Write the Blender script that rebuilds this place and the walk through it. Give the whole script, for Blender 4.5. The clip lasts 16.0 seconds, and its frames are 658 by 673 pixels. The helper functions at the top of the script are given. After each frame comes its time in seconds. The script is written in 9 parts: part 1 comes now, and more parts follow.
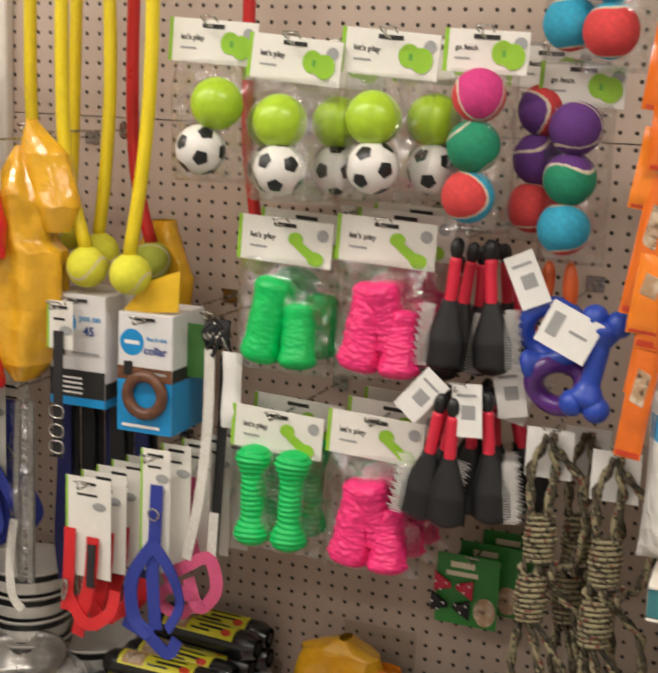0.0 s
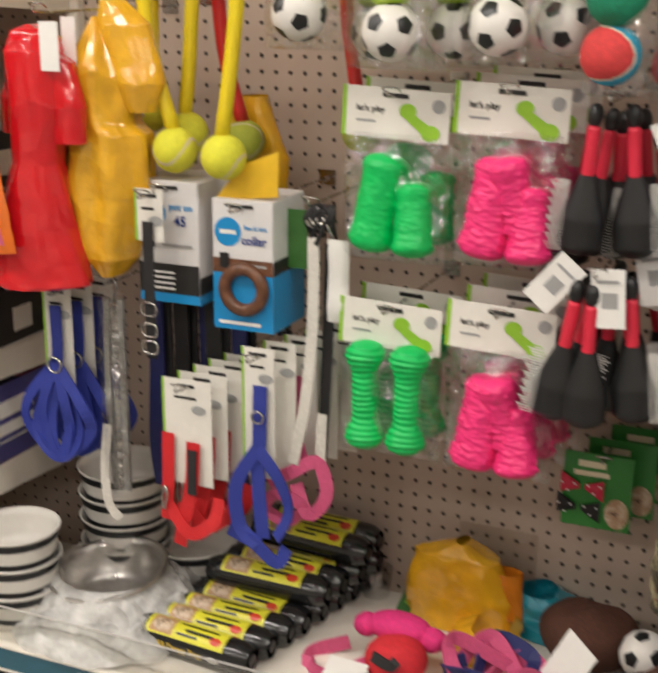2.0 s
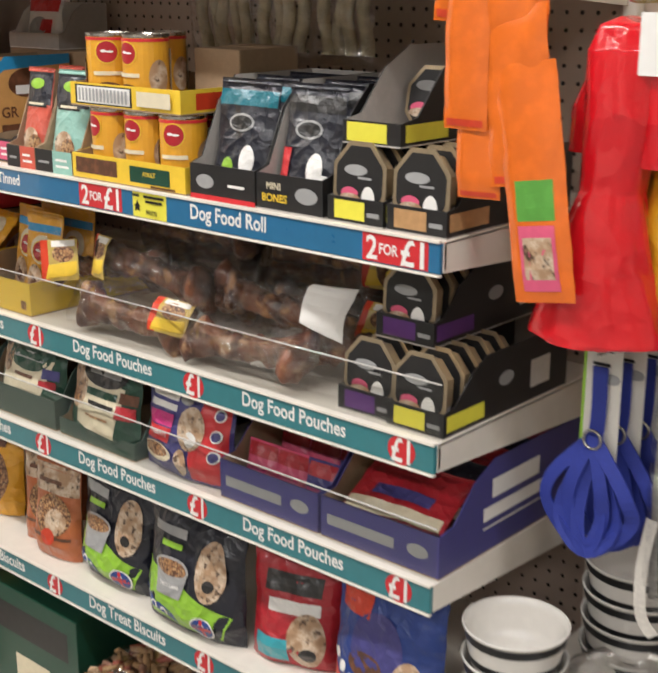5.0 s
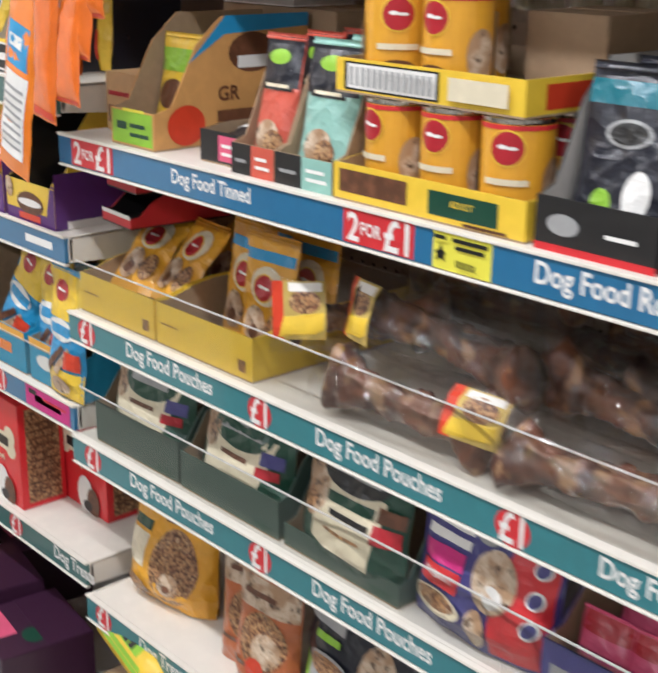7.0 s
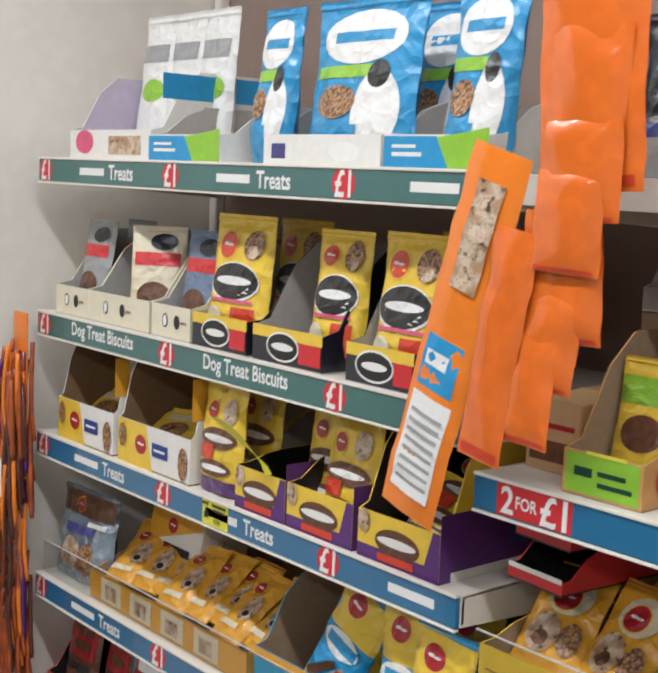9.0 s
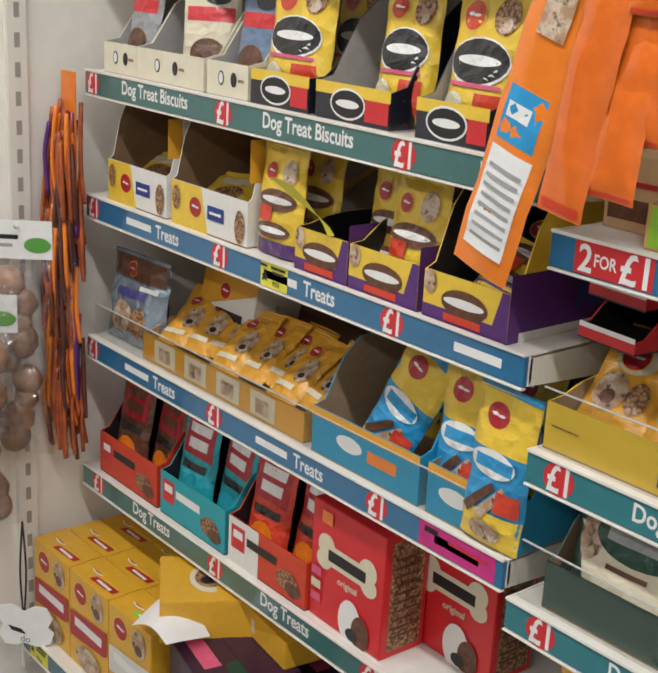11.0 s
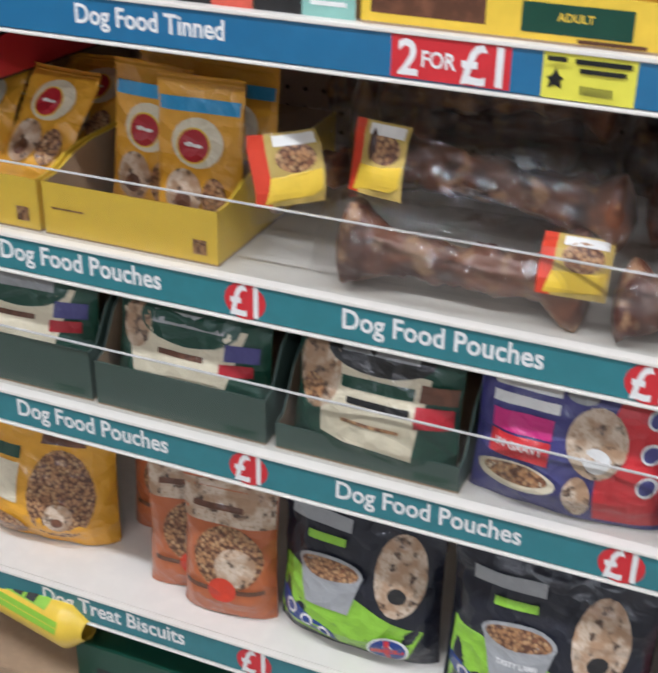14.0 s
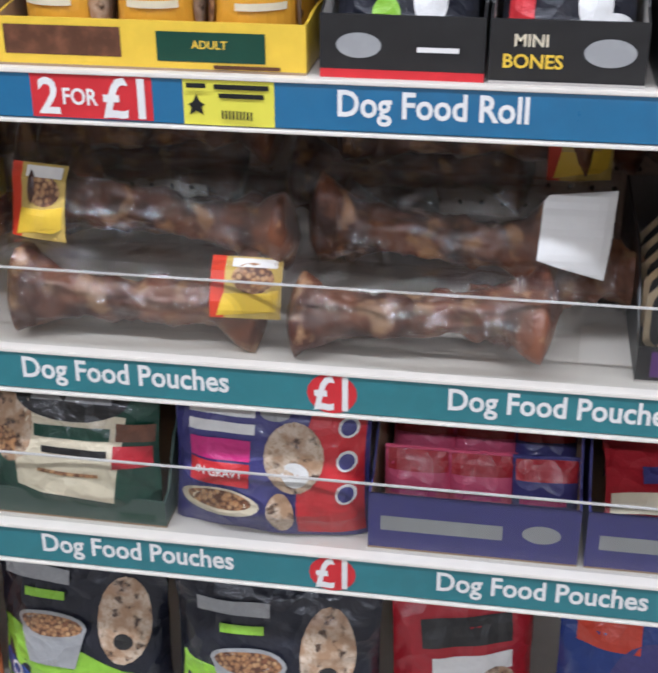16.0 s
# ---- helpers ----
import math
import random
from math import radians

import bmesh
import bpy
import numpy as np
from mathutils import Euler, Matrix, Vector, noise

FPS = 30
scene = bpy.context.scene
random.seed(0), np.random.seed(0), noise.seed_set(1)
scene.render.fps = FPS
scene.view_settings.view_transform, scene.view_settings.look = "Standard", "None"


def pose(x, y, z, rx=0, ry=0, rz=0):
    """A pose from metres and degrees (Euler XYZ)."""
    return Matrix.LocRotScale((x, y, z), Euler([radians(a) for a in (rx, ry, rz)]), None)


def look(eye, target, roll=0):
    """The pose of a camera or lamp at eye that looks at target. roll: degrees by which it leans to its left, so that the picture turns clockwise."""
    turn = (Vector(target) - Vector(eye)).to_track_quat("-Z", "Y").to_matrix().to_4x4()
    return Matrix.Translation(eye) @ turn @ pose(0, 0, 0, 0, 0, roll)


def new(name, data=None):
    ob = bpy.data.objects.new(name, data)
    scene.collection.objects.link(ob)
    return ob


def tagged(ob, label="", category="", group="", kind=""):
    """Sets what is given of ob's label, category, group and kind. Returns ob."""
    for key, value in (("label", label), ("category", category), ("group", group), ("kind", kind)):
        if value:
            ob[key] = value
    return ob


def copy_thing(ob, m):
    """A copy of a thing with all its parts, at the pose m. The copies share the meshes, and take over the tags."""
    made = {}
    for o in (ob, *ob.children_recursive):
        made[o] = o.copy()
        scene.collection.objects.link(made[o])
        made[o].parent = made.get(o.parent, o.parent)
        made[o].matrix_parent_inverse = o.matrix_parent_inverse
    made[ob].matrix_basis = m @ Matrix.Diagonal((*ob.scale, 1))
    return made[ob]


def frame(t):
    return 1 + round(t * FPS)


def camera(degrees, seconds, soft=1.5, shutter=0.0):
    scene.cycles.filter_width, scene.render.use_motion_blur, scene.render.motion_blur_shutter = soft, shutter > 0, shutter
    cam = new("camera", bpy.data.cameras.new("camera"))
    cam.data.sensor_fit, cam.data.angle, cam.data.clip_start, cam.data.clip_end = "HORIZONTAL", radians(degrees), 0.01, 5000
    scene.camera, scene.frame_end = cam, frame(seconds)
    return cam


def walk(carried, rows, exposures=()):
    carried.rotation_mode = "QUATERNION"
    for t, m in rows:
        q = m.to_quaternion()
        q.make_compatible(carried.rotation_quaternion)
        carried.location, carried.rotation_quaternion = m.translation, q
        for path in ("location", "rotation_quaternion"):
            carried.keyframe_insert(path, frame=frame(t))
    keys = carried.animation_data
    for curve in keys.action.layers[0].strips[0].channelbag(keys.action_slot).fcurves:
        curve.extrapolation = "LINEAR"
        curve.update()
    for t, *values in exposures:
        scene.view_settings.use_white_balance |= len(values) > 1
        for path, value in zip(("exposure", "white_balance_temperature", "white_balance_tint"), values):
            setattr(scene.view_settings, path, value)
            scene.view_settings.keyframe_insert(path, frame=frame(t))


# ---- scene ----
cam = camera(30.46, 16.0, 2.1, 0.5)
PATH = [
    (0, (2.679, -1.892, 1.588), (1.981, -0.057, 1.204), 2.5),
    (0.5, (2.676, -1.897, 1.577), (2.059, -0.044, 1.146), 3.1),
    (1, (2.667, -1.897, 1.569), (2.052, -0.063, 1.062), 2.6),
    (1.5, (2.628, -1.844, 1.567), (1.951, -0.076, 0.923), 1.7),
    (2, (2.547, -1.769, 1.564), (1.782, -0.016, 0.982), 0.3),
    (2.5, (2.449, -1.758, 1.553), (1.600, -0.019, 1.049), 1.0),
    (3, (2.382, -1.759, 1.549), (1.419, -0.083, 1.036), 1.6),
    (3.5, (2.351, -1.759, 1.545), (1.274, -0.180, 0.957), 1.7),
    (4, (2.326, -1.756, 1.540), (1.169, -0.239, 0.941), 1.2),
    (4.2, (2.300, -1.742, 1.538), (1.114, -0.246, 0.941), 0.7),
    (6.3, (1.753, -1.342, 1.514), (0.408, 0.029, 0.957), 1.5),
    (6.5, (1.689, -1.330, 1.512), (0.330, 0.012, 0.919), 1.3),
    (7, (1.521, -1.295, 1.501), (0.123, -0.016, 0.861), 0.9),
    (7.5, (1.314, -1.264, 1.529), (-0.135, 0.016, 1.016), 0.0),
    (8, (1.111, -1.316, 1.546), (-0.383, -0.024, 1.234), 1.4),
    (8.2, (1.034, -1.348, 1.556), (-0.472, -0.054, 1.320), 1.4),
    (10.3, (0.874, -1.452, 1.513), (-0.612, -0.209, 1.016), 3.6),
    (10.5, (0.869, -1.454, 1.509), (-0.605, -0.225, 0.948), 3.2),
    (11, (0.866, -1.461, 1.502), (-0.591, -0.231, 0.897), 3.1),
    (11.5, (0.873, -1.460, 1.500), (-0.566, -0.218, 0.877), 2.7),
    (12, (0.894, -1.446, 1.497), (-0.431, -0.096, 0.848), 2.3),
    (12.5, (0.920, -1.425, 1.499), (-0.206, 0.083, 0.823), 1.5),
    (13, (0.934, -1.408, 1.494), (-0.028, 0.181, 0.754), 1.3),
    (13.5, (0.945, -1.395, 1.480), (0.120, 0.213, 0.625), 1.2),
    (14, (0.956, -1.390, 1.470), (0.272, 0.240, 0.535), 0.9),
    (14.5, (0.978, -1.383, 1.458), (0.407, 0.281, 0.506), -0.1),
    (15, (0.998, -1.379, 1.461), (0.529, 0.338, 0.549), -0.6),
    (15.5, (1.015, -1.373, 1.464), (0.619, 0.376, 0.579), -0.7),
    (16, (1.015, -1.372, 1.466), (0.718, 0.398, 0.583), -0.2),
]
walk(cam, [(t, look(eye, target, roll)) for t, eye, target, roll in PATH],
     [(0, 0.18, 5800, 10), (4, 0.25, 5600, 10), (7, 0.30, 5100, 10), (8, 0.00, 5000, 9), (10.5, -0.03, 5200, 8), (11.5, 0.00, 5200, 8), (12.5, 0.14, 5150, 10), (14, 0.14, 4850, 11), (16, 0.19, 4800, 13)])

# ---- light and exposure ----
world = bpy.data.worlds.new("shop_air")
scene.world = world
world.use_nodes = True
world.node_tree.nodes["Background"].inputs[0].default_value = (0.9, 0.85, 0.78, 1)
world.node_tree.nodes["Background"].inputs[1].default_value = 0.06
scene.view_settings.exposure = 0.0


def lamp(name, x, y, z, sx, sy, watts, tint):
    data = bpy.data.lights.new(name, "AREA")
    data.shape, data.size, data.size_y, data.energy, data.color = "RECTANGLE", sx, sy, watts, tint
    ob = new(name, data)
    ob.matrix_world = pose(x, y, z)
    return ob


WARM = (1.0, 0.87, 0.70)
LAMP_X = (-0.36, 1.24, 3.3)
for lx in LAMP_X:
    lamp("ceiling_lamp_light", lx, -1.25, 2.655, 1.5, 0.10, 20.5, WARM)
    lamp("ceiling_lamp_light", lx, -3.0, 2.655, 1.5, 0.10, 19, WARM)


# ---- materials ----
def shader(name, rough=0.5, metal=0.0):
    m = bpy.data.materials.new(name)
    m.use_nodes = True
    p = m.node_tree.nodes["Principled BSDF"]
    p.inputs["Roughness"].default_value, p.inputs["Metallic"].default_value = rough, metal
    return m, m.node_tree.nodes, m.node_tree.links, p


def mixed(nodes, links, fac, a, b):
    n = nodes.new("ShaderNodeMix")
    n.data_type = "RGBA"
    if isinstance(fac, float):
        n.inputs[0].default_value = fac
    else:
        links.new(fac, n.inputs[0])
    for v, i in ((a, 6), (b, 7)):
        if isinstance(v, tuple):
            n.inputs[i].default_value = (*v[:3], 1)
        else:
            links.new(v, n.inputs[i])
    return n.outputs[2]


def noise_of(nodes, links, size, detail=4.0):
    c = nodes.new("ShaderNodeTexCoord")
    n = nodes.new("ShaderNodeTexNoise")
    n.inputs["Scale"].default_value, n.inputs["Detail"].default_value = size, detail
    links.new(c.outputs["Object"], n.inputs["Vector"])
    return n.outputs["Fac"]


def ramp(nodes, links, fac, lo, hi):
    r = nodes.new("ShaderNodeMapRange")
    links.new(fac, r.inputs[0])
    r.inputs[1].default_value, r.inputs[2].default_value = lo, hi
    return r.outputs[0]


MATS = {}


def paint(name, rgb, rough=0.45, vary=0.12, grain=60.0, bump=0.0, bump_scale=120.0, metal=0.0, coat=0.0):
    """A surface of one colour with blotches at a large and a small scale, and a fine relief."""
    if name in MATS:
        return MATS[name]
    m, nodes, links, p = shader(name, rough, metal)
    big, small = noise_of(nodes, links, 7.0), noise_of(nodes, links, grain, 6.0)
    dark = tuple(c * (1 - vary) for c in rgb)
    light = tuple(min(1.0, c * (1 + vary * 0.6)) for c in rgb)
    one = mixed(nodes, links, ramp(nodes, links, big, 0.3, 0.7), dark, rgb)
    two = mixed(nodes, links, ramp(nodes, links, small, 0.45, 0.75), one, light)
    links.new(two, p.inputs["Base Color"])
    rr = nodes.new("ShaderNodeMapRange")
    links.new(small, rr.inputs[0])
    rr.inputs[3].default_value, rr.inputs[4].default_value = max(0.03, rough - 0.08), min(1.0, rough + 0.1)
    links.new(rr.outputs[0], p.inputs["Roughness"])
    p.inputs["Coat Weight"].default_value = coat
    if bump:
        b = nodes.new("ShaderNodeBump")
        b.inputs["Strength"].default_value, b.inputs["Distance"].default_value = bump, 0.002
        links.new(noise_of(nodes, links, bump_scale, 3.0), b.inputs["Height"])
        links.new(b.outputs[0], p.inputs["Normal"])
    MATS[name] = m
    return m


def pegboard_material():
    m, nodes, links, p = shader("pegboard_paint", 0.5)
    c = nodes.new("ShaderNodeTexCoord")
    s = nodes.new("ShaderNodeSeparateXYZ")
    links.new(c.outputs["Object"], s.inputs[0])

    def math(op, a, b=None):
        n = nodes.new("ShaderNodeMath")
        n.operation = op
        for v, i in ((a, 0), (b, 1)):
            if v is None:
                continue
            if isinstance(v, float):
                n.inputs[i].default_value = v
            else:
                links.new(v, n.inputs[i])
        return n.outputs[0]

    def off(v, start):
        w = math("DIVIDE", math("SUBTRACT", v, start), 0.0254)
        return math("SUBTRACT", math("FRACT", math("ADD", w, 0.5)), 0.5)

    dx, dz = off(s.outputs[0], 1.833), off(s.outputs[2], 0.745)
    d = math("SQRT", math("ADD", math("MULTIPLY", dx, dx), math("MULTIPLY", dz, dz)))
    hole = math("LESS_THAN", d, 0.125)
    base = mixed(nodes, links, ramp(nodes, links, noise_of(nodes, links, 5.0), 0.3, 0.7), (0.47, 0.37, 0.30), (0.56, 0.45, 0.37))
    base = mixed(nodes, links, ramp(nodes, links, noise_of(nodes, links, 90.0), 0.55, 0.8), base, (0.50, 0.41, 0.34))
    links.new(mixed(nodes, links, hole, base, (0.03, 0.022, 0.018)), p.inputs["Base Color"])
    b = nodes.new("ShaderNodeBump")
    b.invert = True
    b.inputs["Strength"].default_value, b.inputs["Distance"].default_value = 0.8, 0.003
    links.new(ramp(nodes, links, d, 0.16, 0.10), b.inputs["Height"])
    links.new(b.outputs[0], p.inputs["Normal"])
    return m


def crinkle(nodes, links, cells, depth, normal=None):
    """The relief of creased film: flat facets that meet in sharp folds, with finer waves between."""
    c = nodes.new("ShaderNodeTexCoord")
    warp = nodes.new("ShaderNodeTexNoise")
    warp.inputs["Scale"].default_value, warp.inputs["Detail"].default_value = cells * 0.35, 2.0
    links.new(c.outputs["Object"], warp.inputs["Vector"])
    bend = nodes.new("ShaderNodeVectorMath")
    bend.operation = "MULTIPLY_ADD"
    links.new(warp.outputs["Color"], bend.inputs[0])
    bend.inputs[1].default_value = (0.05, 0.05, 0.05)
    links.new(c.outputs["Object"], bend.inputs[2])
    facets = nodes.new("ShaderNodeTexVoronoi")
    facets.inputs["Scale"].default_value = cells
    links.new(bend.outputs[0], facets.inputs["Vector"])
    fine = nodes.new("ShaderNodeTexNoise")
    fine.inputs["Scale"].default_value, fine.inputs["Detail"].default_value = cells * 2.2, 3.0
    links.new(bend.outputs[0], fine.inputs["Vector"])
    both = nodes.new("ShaderNodeMath")
    both.operation = "MULTIPLY_ADD"
    links.new(fine.outputs["Fac"], both.inputs[0])
    both.inputs[1].default_value = 0.4
    links.new(facets.outputs["Distance"], both.inputs[2])
    b = nodes.new("ShaderNodeBump")
    b.inputs["Strength"].default_value, b.inputs["Distance"].default_value = 1.0, depth
    links.new(both.outputs[0], b.inputs["Height"])
    if normal:
        links.new(normal, b.inputs["Normal"])
    return b.outputs[0]


FILMED = {}


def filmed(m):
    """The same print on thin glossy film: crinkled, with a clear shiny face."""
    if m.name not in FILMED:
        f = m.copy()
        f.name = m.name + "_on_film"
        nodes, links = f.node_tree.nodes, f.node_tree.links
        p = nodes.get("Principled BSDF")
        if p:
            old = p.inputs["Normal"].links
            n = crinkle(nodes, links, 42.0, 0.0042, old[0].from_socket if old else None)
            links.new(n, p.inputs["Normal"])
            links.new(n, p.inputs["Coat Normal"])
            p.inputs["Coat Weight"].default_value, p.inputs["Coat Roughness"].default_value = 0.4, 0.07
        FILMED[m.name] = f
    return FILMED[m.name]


def clear_plastic(name, tint=(1, 1, 1), gloss=0.10, rough=0.06, bump=0.004, bump_scale=45.0):
    """Thin clear film or sheet: see-through, with a gloss that grows at a slant."""
    if name in MATS:
        return MATS[name]
    m = bpy.data.materials.new(name)
    m.use_nodes = True
    nodes, links = m.node_tree.nodes, m.node_tree.links
    nodes.clear()
    out = nodes.new("ShaderNodeOutputMaterial")
    mix = nodes.new("ShaderNodeMixShader")
    see, shine = nodes.new("ShaderNodeBsdfTransparent"), nodes.new("ShaderNodeBsdfGlossy")
    see.inputs[0].default_value = (*tint, 1)
    shine.inputs["Roughness"].default_value = rough
    fres = nodes.new("ShaderNodeLayerWeight")
    fres.inputs[0].default_value = 0.35
    power = nodes.new("ShaderNodeMath")
    power.operation = "POWER"
    links.new(fres.outputs["Facing"], power.inputs[0])
    power.inputs[1].default_value = 4.0
    add = nodes.new("ShaderNodeMath")
    add.operation = "MULTIPLY_ADD"
    links.new(power.outputs[0], add.inputs[0])
    add.inputs[1].default_value = 0.5
    add.inputs[2].default_value = gloss
    links.new(add.outputs[0], mix.inputs[0])
    links.new(see.outputs[0], mix.inputs[1])
    links.new(shine.outputs[0], mix.inputs[2])
    links.new(mix.outputs[0], out.inputs[0])
    if bump:
        n = crinkle(nodes, links, bump_scale, bump)
        links.new(n, shine.inputs["Normal"])
        links.new(n, fres.inputs["Normal"])
    MATS[name] = m
    return m


SHELF = paint("cream_shelf_enamel", (0.80, 0.75, 0.67), 0.35, 0.05, 40)
WALL = paint("cream_wall_paint", (0.88, 0.83, 0.75), 0.55, 0.05, 30, 0.1, 200)
PEG = pegboard_material()
DARKBACK = paint("brown_back_panel", (0.30, 0.22, 0.18), 0.55, 0.1, 30)
FLOORM = paint("grey_vinyl_floor", (0.32, 0.31, 0.29), 0.35, 0.15, 25)
CEIL = paint("ceiling_tile_white", (0.75, 0.74, 0.70), 0.8, 0.06, 70, 0.3, 180)
BLUE = paint("blue_rail_strip", (0.030, 0.150, 0.31), 0.3, 0.10, coat=0.8)
TEAL = paint("teal_rail_strip", (0.040, 0.195, 0.225), 0.3, 0.10, coat=0.8)
GREEN = paint("green_rail_strip", (0.045, 0.145, 0.135), 0.3, 0.10, coat=0.8)
NAVY = paint("blue_teal_rail_strip", (0.018, 0.11, 0.17), 0.3, 0.10, coat=0.8)
WHITE = paint("white_print", (0.82, 0.80, 0.77), 0.4, 0.04)
RED = paint("red_print", (0.58, 0.025, 0.03), 0.4, 0.08)
YEL = paint("yellow_ticket", (0.78, 0.72, 0.05), 0.5, 0.06)
BLACK = paint("black_print", (0.012, 0.012, 0.013), 0.35, 0.2)
CLEAR = clear_plastic("clear_riser_sheet", (0.93, 0.93, 0.92), 0.03, 0.05, 0.0)
FILM = clear_plastic("clear_bag_film", (0.96, 0.96, 0.96), 0.15, 0.085, 0.0175, 30.0)
TIGHT = clear_plastic("clear_vacuum_film", (0.97, 0.96, 0.95), 0.075, 0.06, 0.0105, 40.0)
LIT = bpy.data.materials.new("lit_tube")
LIT.use_nodes = True
LIT.node_tree.nodes["Principled BSDF"].inputs["Emission Color"].default_value = (*WARM, 1)
LIT.node_tree.nodes["Principled BSDF"].inputs["Emission Strength"].default_value = 6.0


# ---- builders ----
def boxed(bm, x0, x1, y0, y1, z0, z1, mat=0, bevel=0.0):
    m = Matrix.LocRotScale(((x0 + x1) / 2, (y0 + y1) / 2, (z0 + z1) / 2), None, (abs(x1 - x0), abs(y1 - y0), abs(z1 - z0)))
    vs = bmesh.ops.create_cube(bm, size=1, matrix=m)["verts"]
    for f in {f for v in vs for f in v.link_faces}:
        f.material_index = mat
    if bevel:
        es = list({e for v in vs for e in v.link_edges})
        done = bmesh.ops.bevel(bm, geom=es, offset=bevel, segments=2, affect="EDGES", clamp_overlap=True)
        for f in done["faces"]:
            f.material_index = mat
    return vs


def part(name, bm, mats, parent=None, label="", smooth=False):
    me = bpy.data.meshes.new(name)
    bm.to_mesh(me)
    bm.free()
    for m in mats if isinstance(mats, (list, tuple)) else [mats]:
        me.materials.append(m)
    if smooth:
        me.polygons.foreach_set("use_smooth", [True] * len(me.polygons))
    ob = new(name, me)
    if parent:
        ob.parent = parent
    if label:
        ob["label"] = label
    return ob


def block(name, x0, x1, y0, y1, z0, z1, mat, parent=None, bevel=0.0, label=""):
    bm = bmesh.new()
    boxed(bm, x0, x1, y0, y1, z0, z1, 0, bevel)
    return part(name, bm, mat, parent, label)


def thing(name, m, label, category, group="", kind=""):
    ob = new(name)
    ob.empty_display_size = 0.05
    ob.matrix_world = m
    return tagged(ob, label, category, group, kind)


TEXTS = {}


def text_mesh(words):
    """Vertices and faces of a line of text, one unit high, set about its middle."""
    if words not in TEXTS:
        cu = bpy.data.curves.new("words", "FONT")
        cu.body, cu.align_x, cu.align_y, cu.resolution_u, cu.offset = words, "CENTER", "CENTER", 3, 0.022
        ob = new("words", cu)
        me = ob.to_mesh()
        vs = np.array([v.co[:2] for v in me.vertices])
        fs = [tuple(p.vertices) for p in me.polygons]
        ob.to_mesh_clear()
        bpy.data.objects.remove(ob)
        vs -= (vs.max(0) + vs.min(0)) / 2
        TEXTS[words] = (vs, fs, float(np.ptp(vs[:, 0])))
    return TEXTS[words]


def flat(y=0.0):
    return lambda u, v, o: (u, y - o, v)


def patch_box(it):
    """The bounds of one printed patch in u and v."""
    if it[0] == "r":
        return it[1:5]
    if it[0] == "e":
        return it[1] - it[3], it[2] - it[4], it[1] + it[3], it[2] + it[4]
    if it[0] == "t":
        return it[2] - it[4] / 2, it[3] - it[4] * 0.12, it[2] + it[4] / 2, it[3] + it[4] * 0.12
    us, vs = [p[0] for p in it[1]], [p[1] for p in it[1]]
    return min(us), min(vs), max(us), max(vs)


def prints(name, items, surf, parent, label="", step=0.012):
    """Lay printed patches on a surface; patches that touch make one part, those apart are parts of their own."""
    boxes = [patch_box(it) for it in items]
    flock = list(range(len(items)))
    for a in range(len(items)):
        for b in range(a):
            p, q = boxes[a], boxes[b]
            if flock[a] != flock[b] and p[0] <= q[2] and q[0] <= p[2] and p[1] <= q[3] and q[1] <= p[3]:
                old, to = flock[a], flock[b]
                flock = [to if f == old else f for f in flock]
    for to in sorted(set(flock)):
        print_part(name, [(k, items[k]) for k in range(len(items)) if flock[k] == to], surf, parent, label, step)


